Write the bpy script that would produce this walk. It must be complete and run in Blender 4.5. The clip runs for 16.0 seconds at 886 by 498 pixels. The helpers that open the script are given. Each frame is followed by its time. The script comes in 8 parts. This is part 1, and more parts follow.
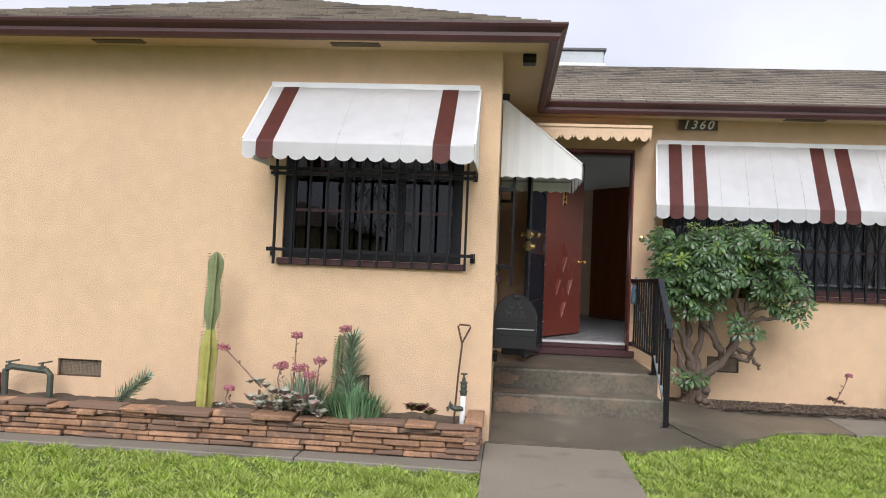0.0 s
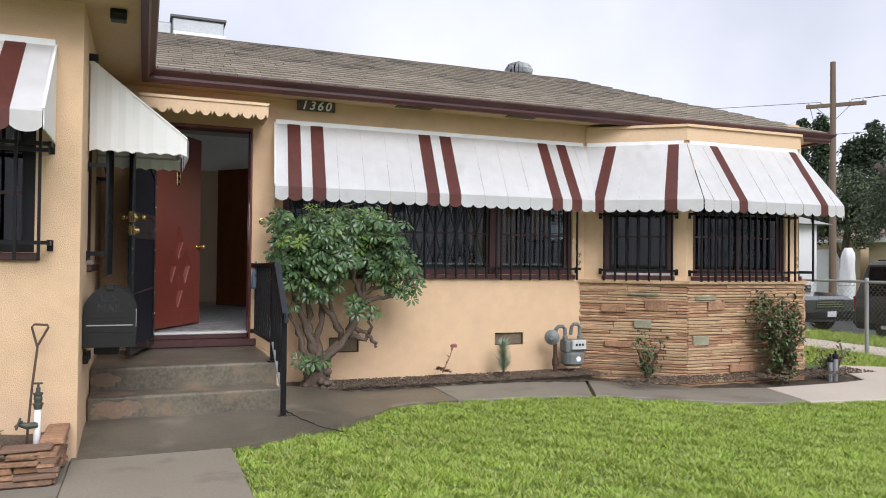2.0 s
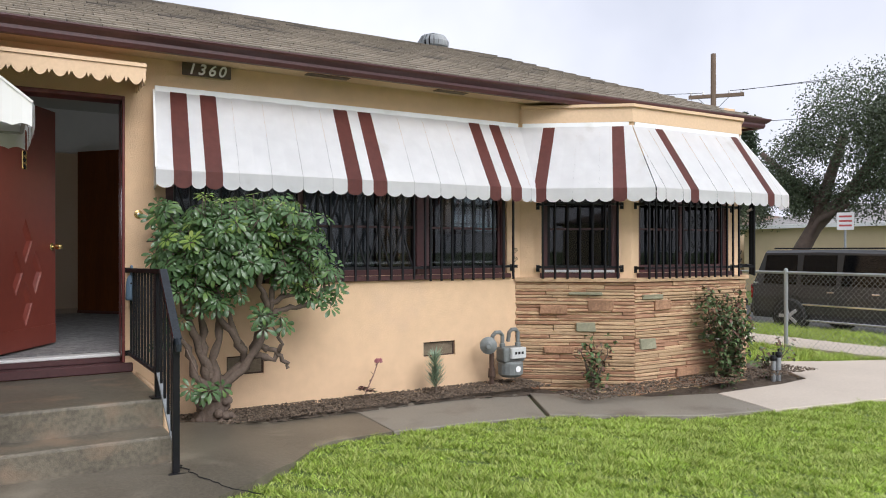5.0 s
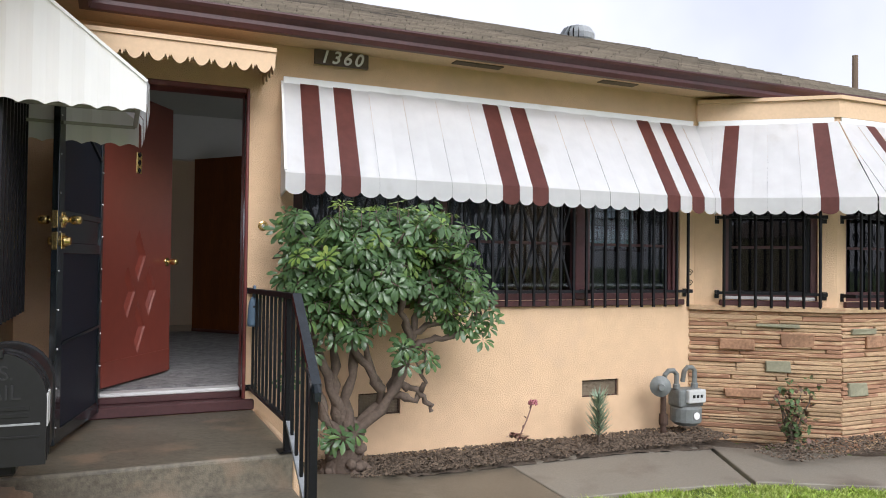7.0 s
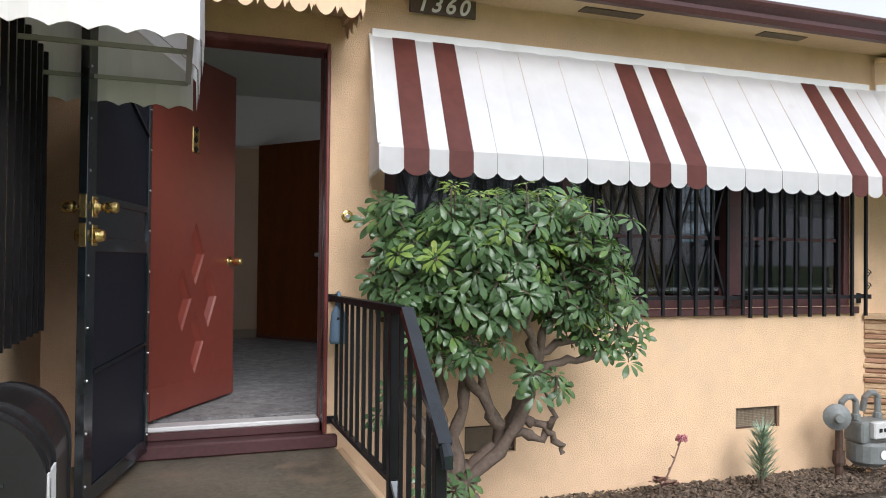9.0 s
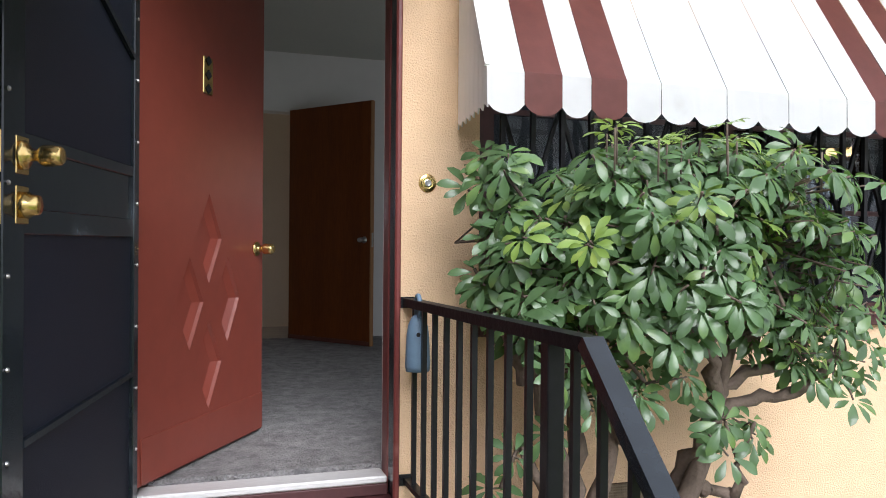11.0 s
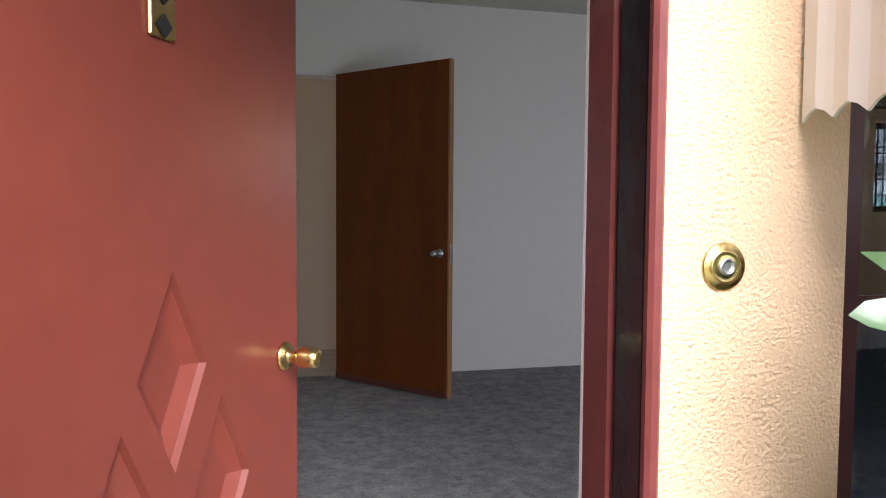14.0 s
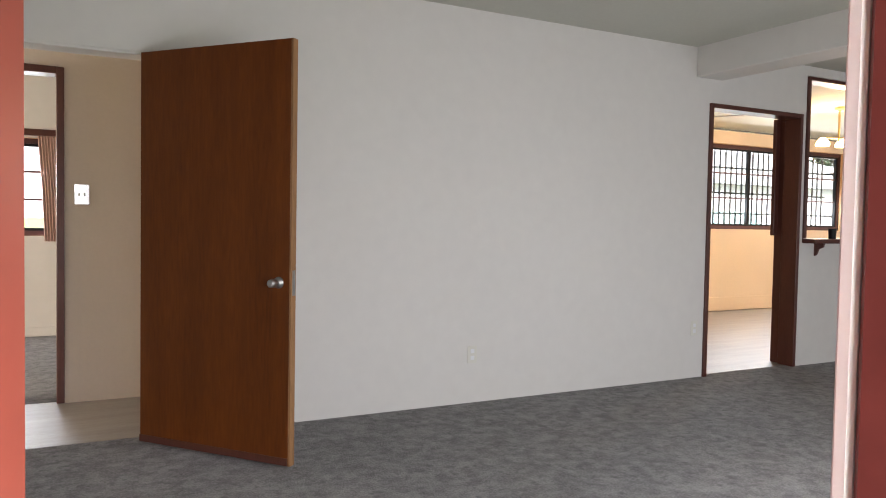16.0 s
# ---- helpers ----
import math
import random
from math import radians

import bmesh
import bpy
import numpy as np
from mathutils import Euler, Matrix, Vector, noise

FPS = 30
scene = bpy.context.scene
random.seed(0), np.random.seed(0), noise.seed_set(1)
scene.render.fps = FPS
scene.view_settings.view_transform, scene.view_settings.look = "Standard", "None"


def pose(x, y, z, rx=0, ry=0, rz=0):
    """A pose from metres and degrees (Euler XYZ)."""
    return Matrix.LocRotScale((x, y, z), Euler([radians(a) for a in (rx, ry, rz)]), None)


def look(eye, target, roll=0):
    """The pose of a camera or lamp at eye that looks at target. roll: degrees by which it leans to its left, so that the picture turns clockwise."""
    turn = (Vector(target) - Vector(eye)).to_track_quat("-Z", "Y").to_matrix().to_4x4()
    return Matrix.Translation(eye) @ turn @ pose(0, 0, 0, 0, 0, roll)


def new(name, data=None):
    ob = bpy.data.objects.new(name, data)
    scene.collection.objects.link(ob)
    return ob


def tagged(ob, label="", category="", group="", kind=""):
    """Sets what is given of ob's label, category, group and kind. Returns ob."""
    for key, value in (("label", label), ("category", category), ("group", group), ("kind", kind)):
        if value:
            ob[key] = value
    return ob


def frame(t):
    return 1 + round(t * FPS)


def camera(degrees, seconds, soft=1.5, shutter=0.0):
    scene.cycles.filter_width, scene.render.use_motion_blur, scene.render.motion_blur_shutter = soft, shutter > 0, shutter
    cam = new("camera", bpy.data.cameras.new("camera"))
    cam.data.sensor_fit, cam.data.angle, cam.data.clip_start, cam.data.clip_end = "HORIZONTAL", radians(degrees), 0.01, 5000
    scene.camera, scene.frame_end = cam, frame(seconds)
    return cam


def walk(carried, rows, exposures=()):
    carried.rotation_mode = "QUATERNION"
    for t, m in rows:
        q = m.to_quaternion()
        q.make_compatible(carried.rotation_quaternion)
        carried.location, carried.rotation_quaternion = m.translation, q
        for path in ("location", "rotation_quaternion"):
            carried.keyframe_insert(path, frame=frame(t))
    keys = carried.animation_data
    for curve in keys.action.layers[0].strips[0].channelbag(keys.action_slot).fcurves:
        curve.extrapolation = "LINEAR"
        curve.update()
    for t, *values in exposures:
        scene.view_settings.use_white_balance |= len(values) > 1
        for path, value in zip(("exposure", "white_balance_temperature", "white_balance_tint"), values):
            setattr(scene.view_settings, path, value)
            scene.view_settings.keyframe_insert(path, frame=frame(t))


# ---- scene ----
cam = camera(61.0, 16.0, soft=1.0)
PATH = [
    (0, (-0.274, -0.02, 1.266), (-0.448, 1.972, 1.317), 2.3),
    (0.5, (-0.206, 0.017, 1.233), (-0.1, 2.013, 1.298), 1.3),
    (1, (-0.126, 0.068, 1.223), (0.246, 2.032, 1.283), 0.9),
    (1.5, (-0.044, 0.182, 1.253), (0.552, 2.091, 1.299), 0.7),
    (2, (0.009, 0.281, 1.271), (0.748, 2.14, 1.304), 0.6),
    (2.5, (0.016, 0.453, 1.297), (0.841, 2.275, 1.315), 0.5),
    (3, (0.019, 0.689, 1.326), (0.897, 2.486, 1.338), 0.2),
    (3.5, (0.028, 0.922, 1.345), (0.959, 2.692, 1.349), -0.0),
    (3.7, (0.036, 1.012, 1.347), (0.991, 2.769, 1.351), -0.1),
    (5.8, (0.132, 2.06, 1.392), (1.166, 3.772, 1.394), 0.0),
    (6, (0.116, 2.196, 1.399), (1.102, 3.937, 1.409), 0.3),
    (6.5, (0.121, 2.466, 1.412), (1.013, 4.257, 1.437), 0.5),
    (7, (0.181, 2.768, 1.411), (0.981, 4.6, 1.45), 0.7),
    (7.5, (0.191, 3.062, 1.408), (0.916, 4.926, 1.453), 0.7),
    (8, (0.218, 3.353, 1.41), (0.886, 5.237, 1.459), 0.8),
    (8.2, (0.204, 3.484, 1.421), (0.875, 5.368, 1.467), 0.7),
    (10.3, (0.327, 4.74, 1.427), (0.96, 6.637, 1.429), 0.8),
    (10.5, (0.306, 4.907, 1.422), (0.934, 6.805, 1.423), 1.0),
    (11, (0.323, 5.278, 1.425), (0.925, 7.185, 1.414), 0.5),
    (11.5, (0.375, 5.617, 1.436), (0.937, 7.537, 1.419), 0.1),
    (12, (0.417, 5.958, 1.423), (0.942, 7.888, 1.402), 0.1),
    (12.5, (0.471, 6.339, 1.434), (0.958, 8.279, 1.397), -0.1),
    (13, (0.535, 6.675, 1.533), (1.003, 8.618, 1.481), 0.0),
    (13.5, (0.500, 6.861, 1.600), (0.973, 8.802, 1.512), 0.0),
    (14, (0.463, 7.038, 1.732), (0.964, 8.971, 1.623), 0.4),
    (14.5, (0.543, 7.216, 1.781), (1.087, 9.136, 1.652), 0.5),
    (15, (0.607, 7.414, 1.798), (1.218, 9.314, 1.672), 0.7),
    (15.5, (0.588, 7.688, 1.785), (1.359, 9.530, 1.681), 1.0),
    (16, (0.588, 7.886, 1.768), (1.525, 9.652, 1.693), 1.0),
]
EXPOSURES = [(0, 0.36, 6080, 13), (3.5, 0.38, 6080, 12), (6, 0.45, 6080, 12), (8, 0.6, 6020, 13), (9.5, 0.75, 6020, 12), (11, 1.1, 5950, 12), (12, 1.55, 5900, 14), (12.5, 1.75, 5900, 15), (13.5, 2.1, 5950, 15), (14.5, 2.2, 6000, 16), (15, 2.35, 6150, 14), (15.5, 2.8, 6300, 15), (16, 3.2, 6450, 15)]
walk(cam, [(t, look(eye, target, roll)) for t, eye, target, roll in PATH], EXPOSURES)

# ---- world, sun, exposure ----
world = bpy.data.worlds.new("overcast")
scene.world = world
world.use_nodes = True
wn, wl = world.node_tree.nodes, world.node_tree.links
wn.clear()
sky = wn.new("ShaderNodeTexSky")
sky.sky_type, sky.sun_disc = "NISHITA", False
sky.sun_elevation, sky.sun_rotation = radians(40), radians(180)
grey = wn.new("ShaderNodeHueSaturation")
grey.inputs["Saturation"].default_value = 0.12
wl.new(sky.outputs[0], grey.inputs["Color"])
coord = wn.new("ShaderNodeTexCoord")
clouds = wn.new("ShaderNodeTexNoise")
clouds.inputs["Scale"].default_value, clouds.inputs["Detail"].default_value = 2.2, 5
wl.new(coord.outputs["Generated"], clouds.inputs["Vector"])
ramp = wn.new("ShaderNodeValToRGB")
ramp.color_ramp.elements[0].position, ramp.color_ramp.elements[0].color = 0.25, (5.4, 5.6, 6.3, 1)
ramp.color_ramp.elements[1].position, ramp.color_ramp.elements[1].color = 0.62, (8.5, 8.45, 8.8, 1)
wl.new(clouds.outputs[0], ramp.inputs[0])
mixc = wn.new("ShaderNodeMix")
mixc.data_type = "RGBA"
mixc.inputs[0].default_value = 0.85
wl.new(grey.outputs[0], mixc.inputs[6])
wl.new(ramp.outputs[0], mixc.inputs[7])
back = wn.new("ShaderNodeBackground")
back.inputs["Strength"].default_value = 0.098
wl.new(mixc.outputs[2], back.inputs["Color"])
wout = wn.new("ShaderNodeOutputWorld")
wl.new(back.outputs[0], wout.inputs[0])

sun_data = bpy.data.lights.new("sun", "SUN")
sun_data.energy, sun_data.angle, sun_data.color = 2.2, radians(40), (1.0, 0.96, 0.9)
sun = new("sun", sun_data)
sun.matrix_world = look((0, -18, 20), (0, 6, 0))


# ---- materials ----
def srgb(r, g, b):
    return tuple((c / 255 / 12.92 if c < 11 else ((c / 255 + 0.055) / 1.055) ** 2.4) for c in (r, g, b))


def mat(name, base, rough=0.6, metal=0.0, var=0.12, big=2.0, fine=40.0, bump=0.15, bsize=150.0, dist=0.004,
        rnd=0.0, island=0.0, second=None, amount=0.0, kind="noise", coat=0.0, stretch=(1, 1, 1)):
    m = bpy.data.materials.new(name)
    m.use_nodes = True
    n, l = m.node_tree.nodes, m.node_tree.links
    p = n["Principled BSDF"]
    p.inputs["Roughness"].default_value, p.inputs["Metallic"].default_value = rough, metal
    p.inputs["Coat Weight"].default_value = coat
    tc = n.new("ShaderNodeTexCoord")
    mp = n.new("ShaderNodeMapping")
    mp.inputs["Scale"].default_value = stretch
    l.new(tc.outputs["Object"], mp.inputs[0])
    a = n.new("ShaderNodeTexNoise")
    a.inputs["Scale"].default_value, a.inputs["Detail"].default_value = big, 4
    b = n.new("ShaderNodeTexNoise")
    b.inputs["Scale"].default_value, b.inputs["Detail"].default_value = fine, 3
    for q in (a, b):
        l.new(mp.outputs[0], q.inputs["Vector"])
    add = n.new("ShaderNodeMath")
    add.operation = "ADD"
    l.new(a.outputs[0], add.inputs[0])
    l.new(b.outputs[0], add.inputs[1])
    last = add.outputs[0]
    for weight, node, out in ((rnd, "ShaderNodeObjectInfo", "Random"), (island, "ShaderNodeNewGeometry", "Random Per Island")):
        if weight:
            src = n.new(node)
            mul = n.new("ShaderNodeMath")
            mul.operation = "MULTIPLY_ADD"
            mul.inputs[1].default_value, mul.inputs[2].default_value = weight, -weight / 2
            l.new(src.outputs[out], mul.inputs[0])
            plus = n.new("ShaderNodeMath")
            plus.operation = "ADD"
            l.new(last, plus.inputs[0])
            l.new(mul.outputs[0], plus.inputs[1])
            last = plus.outputs[0]
    rng = n.new("ShaderNodeMapRange")
    rng.inputs[1].default_value, rng.inputs[2].default_value = 0.6, 1.4
    rng.inputs[3].default_value, rng.inputs[4].default_value = 1 - var, 1 + var
    l.new(last, rng.inputs[0])
    hsv = n.new("ShaderNodeHueSaturation")
    hsv.inputs["Color"].default_value = (*base, 1)
    l.new(rng.outputs[0], hsv.inputs["Value"])
    colour = hsv.outputs[0]
    if second:
        mx = n.new("ShaderNodeMix")
        mx.data_type = "RGBA"
        st = n.new("ShaderNodeTexNoise")
        st.inputs["Scale"].default_value, st.inputs["Detail"].default_value = big * 1.7, 6
        l.new(mp.outputs[0], st.inputs["Vector"])
        sr = n.new("ShaderNodeMapRange")
        sr.inputs[1].default_value, sr.inputs[2].default_value = 0.62 - amount * 0.3, 0.8 - amount * 0.3
        if rnd or island:
            plus2 = n.new("ShaderNodeMath")
            plus2.operation = "ADD"
            l.new(st.outputs[0], plus2.inputs[0])
            l.new(mul.outputs[0], plus2.inputs[1])
            l.new(plus2.outputs[0], sr.inputs[0])
        else:
            l.new(st.outputs[0], sr.inputs[0])
        l.new(sr.outputs[0], mx.inputs[0])
        l.new(colour, mx.inputs[6])
        mx.inputs[7].default_value = (*second, 1)
        colour = mx.outputs[2]
    l.new(colour, p.inputs["Base Color"])
    if bump:
        t = n.new("ShaderNodeTexVoronoi" if kind == "cell" else "ShaderNodeTexNoise")
        t.inputs["Scale"].default_value = bsize
        if kind != "cell":
            t.inputs["Detail"].default_value = 3
        l.new(mp.outputs[0], t.inputs["Vector"])
        bp = n.new("ShaderNodeBump")
        bp.inputs["Strength"].default_value, bp.inputs["Distance"].default_value = bump, dist
        l.new(t.outputs[0], bp.inputs["Height"])
        l.new(bp.outputs[0], p.inputs["Normal"])
    return m


def glow(name, base, strength):
    m = bpy.data.materials.new(name)
    m.use_nodes = True
    p = m.node_tree.nodes["Principled BSDF"]
    p.inputs["Base Color"].default_value = (*base, 1)
    p.inputs["Emission Color"].default_value = (*base, 1)
    p.inputs["Emission Strength"].default_value = strength
    return m


def glass(name, tint=(0.9, 0.95, 0.95)):
    m = bpy.data.materials.new(name)
    m.use_nodes = True
    n, l = m.node_tree.nodes, m.node_tree.links
    n.clear()
    tr = n.new("ShaderNodeBsdfTransparent")
    tr.inputs[0].default_value = (*tint, 1)
    gl = n.new("ShaderNodeBsdfGlossy")
    gl.inputs["Roughness"].default_value = 0.02
    lw = n.new("ShaderNodeLayerWeight")
    steep = n.new("ShaderNodeMath")
    steep.operation = "POWER"
    steep.inputs[1].default_value = 4.5
    l.new(lw.outputs["Facing"], steep.inputs[0])
    fr = n.new("ShaderNodeMath")
    fr.operation = "MULTIPLY_ADD"
    fr.inputs[1].default_value, fr.inputs[2].default_value = 0.9, 0.04
    l.new(steep.outputs[0], fr.inputs[0])
    mx = n.new("ShaderNodeMixShader")
    out = n.new("ShaderNodeOutputMaterial")
    l.new(fr.outputs[0], mx.inputs[0])
    l.new(tr.outputs[0], mx.inputs[1])
    l.new(gl.outputs[0], mx.inputs[2])
    l.new(mx.outputs[0], out.inputs[0])
    return m


STUCCO = mat("stucco", (0.73, 0.515, 0.325), 0.9, var=0.08, big=0.7, fine=9, bump=0.8, bsize=155, dist=0.009, second=(0.64, 0.46, 0.32), amount=0.05)
STUCCO_TRIM = mat("tan_paint", (0.70, 0.50, 0.32), 0.7, var=0.08, bump=0.1)
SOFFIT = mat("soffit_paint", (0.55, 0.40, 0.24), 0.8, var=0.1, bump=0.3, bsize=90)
MAROON = mat("maroon_paint", (0.070, 0.025, 0.026), 0.42, var=0.25, bump=0.12, bsize=30, second=(0.05, 0.02, 0.02), amount=0.2)
DOOR_RED = mat("door_red_paint", (0.215, 0.047, 0.031), 0.3, var=0.1, fine=14, bump=0.08, bsize=60, dist=0.002)
TRIM_RED = mat("trim_red_paint", (0.15, 0.036, 0.032), 0.4, var=0.25, fine=25, bump=0.25, bsize=35, second=(0.35, 0.16, 0.14), amount=0.05)
BLACK = mat("black_iron", (0.010, 0.010, 0.012), 0.34, 0.0, var=0.3, bump=0.2, bsize=90, dist=0.002)
GLOSS_BLACK = mat("black_gloss_paint", (0.012, 0.016, 0.02), 0.16, var=0.4, fine=20, bump=0.25, bsize=25, dist=0.003, second=(0.10, 0.12, 0.14), amount=0.05)
MESH_BLACK = mat("perforated_black_steel", (0.011, 0.014, 0.024), 0.5, 0.0, var=0.1, bump=0.35, bsize=330, dist=0.003, kind="cell")
CHEEK_METAL = mat("chalky_white_enamel", (0.80, 0.80, 0.78), 0.5, var=0.05, big=1.5, fine=8, bump=0.05, second=(0.5, 0.48, 0.42), amount=-0.1, stretch=(1, 1, 0.3))
WHITE_METAL = mat("white_enamel", (0.90, 0.90, 0.90), 0.38, var=0.06, big=1.5, fine=8, bump=0.05, second=(0.72, 0.70, 0.66), amount=0.0)
BROWN_METAL = mat("brown_enamel", (0.19, 0.062, 0.05), 0.42, var=0.16, big=3, fine=20, bump=0.08)
UNDER_METAL = mat("awning_underside", (0.36, 0.36, 0.30), 0.6, var=0.15)
SHINGLE = mat("asphalt_shingle", (0.25, 0.215, 0.17), 0.95, var=0.22, big=1.2, fine=30, bump=0.6, bsize=260, dist=0.003, rnd=0.6, island=0.6, second=(0.12, 0.105, 0.09), amount=0.15)
CONCRETE = mat("concrete", (0.25, 0.216, 0.168), 0.85, var=0.16, big=1.4, fine=55, bump=0.35, bsize=180, dist=0.003, second=(0.16, 0.13, 0.105), amount=0.22)
WALK_OLD = mat("walkway_concrete", (0.235, 0.212, 0.172), 0.6, var=0.18, big=0.9, fine=60, bump=0.4, bsize=200, dist=0.003, second=(0.13, 0.105, 0.085), amount=0.3)
WALK_DAMP = mat("damp_concrete", (0.135, 0.118, 0.09), 0.36, var=0.4, big=1.3, fine=60, bump=0.35, bsize=200, dist=0.003, second=(0.25, 0.22, 0.17), amount=0.2)
WALK_NEW = mat("pale_concrete", (0.52, 0.455, 0.38), 0.85, var=0.1, big=0.8, fine=50, bump=0.3, bsize=200, dist=0.003)
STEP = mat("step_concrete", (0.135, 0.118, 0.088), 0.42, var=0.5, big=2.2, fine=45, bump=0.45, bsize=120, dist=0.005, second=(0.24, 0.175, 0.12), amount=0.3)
STAIN = mat("worn_step_patch", (0.225, 0.155, 0.105), 0.7, var=0.3, big=6, fine=50, bump=0.4, bsize=120, second=(0.20, 0.15, 0.115), amount=0.5)
SOIL = mat("soil", (0.105, 0.080, 0.058), 0.95, var=0.45, big=6, fine=90, bump=1.0, bsize=60, dist=0.02)
GRASS_BASE = mat("lawn_floor", (0.095, 0.14, 0.025), 0.9, var=0.35, big=3, fine=60, bump=0.8, bsize=150, dist=0.01)
GRASS = mat("grass_blade", (0.40, 0.55, 0.085), 0.5, var=0.58, big=1.6, fine=11, bump=0, island=1.3, second=(0.46, 0.51, 0.15), amount=0.2)
ASPHALT = mat("asphalt", (0.06, 0.06, 0.062), 0.9, var=0.2, bump=0.5, bsize=200)
FLAG = mat("flagstone", (0.38, 0.215, 0.125), 0.85, var=0.42, big=6, fine=45, bump=0.6, bsize=45, dist=0.008, rnd=0.9, second=(0.20, 0.125, 0.085), amount=0.4)
LEDGE = mat("ledgestone", (0.50, 0.345, 0.205), 0.85, var=0.25, big=5, fine=40, bump=0.6, bsize=50, dist=0.008, rnd=0.7, second=(0.36, 0.20, 0.12), amount=0.3, stretch=(1, 1, 5))
GREENSTONE = mat("green_stone", (0.26, 0.25, 0.17), 0.85, var=0.2, big=5, bump=0.5, bsize=50, dist=0.006)
MORTAR = mat("mortar", (0.30, 0.22, 0.15), 0.95, var=0.2, bump=0.5, bsize=90)
LEAF = mat("glossy_leaf", (0.092, 0.162, 0.07), 0.26, var=0.38, big=5, fine=14, bump=0.15, bsize=40, island=0.4, second=(0.15, 0.24, 0.07), amount=0.1)
YOUNG_LEAF = mat("young_leaf", (0.21, 0.32, 0.07), 0.32, var=0.3, big=5, fine=14, bump=0.1, bsize=40, island=0.5, second=(0.30, 0.38, 0.09), amount=0.2)
BARK = mat("grey_bark", (0.135, 0.10, 0.078), 0.9, var=0.3, big=8, fine=50, bump=0.8, bsize=45, dist=0.01)
CACTUS = mat("cactus_skin", (0.38, 0.37, 0.10), 0.6, var=0.25, big=2.5, fine=25, bump=0.3, second=(0.45, 0.40, 0.12), amount=0.4)
CACTUS_TOP = mat("cactus_green_skin", (0.22, 0.26, 0.12), 0.6, var=0.25, big=4, fine=25, bump=0.3)
BLUELEAF = mat("blue_green_leaf", (0.27, 0.36, 0.25), 0.6, var=0.35, big=5, fine=20, bump=0.1, island=0.8)
GREYLEAF = mat("grey_green_leaf", (0.42, 0.43, 0.35), 0.6, var=0.3, big=5, fine=20, bump=0.1, island=0.6, second=(0.33, 0.17, 0.15), amount=0.2)
PINK = mat("pink_bloom", (0.42, 0.16, 0.18), 0.7, var=0.4, big=8, fine=40, bump=0.3)
BRASS = mat("brass", (0.75, 0.55, 0.22), 0.27, 1.0, var=0.12, bump=0.05)
BRIGHT_STRIP = mat("worn_bright_aluminium", (0.75, 0.74, 0.73), 0.5, 0.3, var=0.15, fine=60, bump=0.1, stretch=(0.3, 3, 3))
STEEL = mat("steel", (0.5, 0.5, 0.5), 0.35, 1.0, var=0.1, bump=0.05)
GALV = mat("galvanised", (0.36, 0.38, 0.39), 0.5, 0.6, var=0.2, bump=0.15)
GREYPAINT = mat("grey_meter_paint", (0.175, 0.19, 0.185), 0.5, var=0.22, bump=0.15, second=(0.15, 0.11, 0.09), amount=0.1)
RUST = mat("rusty_iron", (0.10, 0.062, 0.045), 0.8, 0.3, var=0.4, bump=0.5, bsize=60)
PVC = mat("white_pvc", (0.78, 0.78, 0.76), 0.4, var=0.05, bump=0)
DARK = mat("dark_void", (0.012, 0.012, 0.012), 0.9, bump=0)
LOCKBOX = mat("blue_rubber", (0.12, 0.19, 0.27), 0.55, var=0.12, bump=0.15)
SIGN = mat("sign_board", (0.095, 0.066, 0.052), 0.7, var=0.25)
WHITE = mat("white_paint", (0.8, 0.8, 0.8), 0.5, var=0.04, bump=0.05)
INNER = mat("interior_white", (0.72, 0.695, 0.65), 0.75, var=0.03, big=0.8, fine=12, bump=0.08, bsize=120)
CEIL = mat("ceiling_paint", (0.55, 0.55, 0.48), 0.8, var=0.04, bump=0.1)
PEACH = mat("peach_wall", (0.80, 0.67, 0.53), 0.75, var=0.03, bump=0.08)
CARPET = mat("grey_carpet", (0.335, 0.324, 0.322), 0.95, var=0.48, big=13, fine=120, bump=1.0, bsize=120, dist=0.03, second=(0.215, 0.21, 0.21), amount=0.3)
LAMINATE = mat("grey_laminate", (0.27, 0.24, 0.21), 0.4, var=0.25, big=1.5, fine=25, bump=0.05, stretch=(1, 8, 1))
WOOD = mat("stained_wood", (0.15, 0.038, 0.005), 0.5, var=0.28, big=2.5, fine=26, bump=0.08, bsize=60, stretch=(3, 3, 0.35), second=(0.13, 0.034, 0.005), amount=0.2)
WOOD_EDGE = mat("raw_wood_edge", (0.30, 0.15, 0.06), 0.55, var=0.3, big=4, fine=30, bump=0.1, stretch=(6, 6, 0.6))
DARKWOOD = mat("dark_red_wood", (0.10, 0.03, 0.02), 0.4, var=0.25, fine=26, bump=0.08, stretch=(6, 6, 0.6))
GLASS = glass("window_glass")
# shade of the room behind is put into this glass tint
DIMGLASS = glass("dimmed_window_glass", (0.34, 0.37, 0.40))
BRONZE = mat("weathered_bronze", (0.085, 0.095, 0.075), 0.6, 0.4, var=0.35, bump=0.3, bsize=60)
TURBINE = mat("bright_galvanised", (0.62, 0.64, 0.65), 0.45, 0.3, var=0.15, bump=0.1)
HALL = mat("hall_wall_paint", (0.76, 0.67, 0.57), 0.75, var=0.03, bump=0.08)
SCREENED = glass("screened_window_glass", (0.2, 0.21, 0.23))
DARKGLASS = mat("tinted_glass", (0.01, 0.011, 0.013), 0.08, var=0.0, bump=0)
SCREEN = mat("insect_screen", (0.015, 0.016, 0.02), 0.7, var=0.1, bump=0)
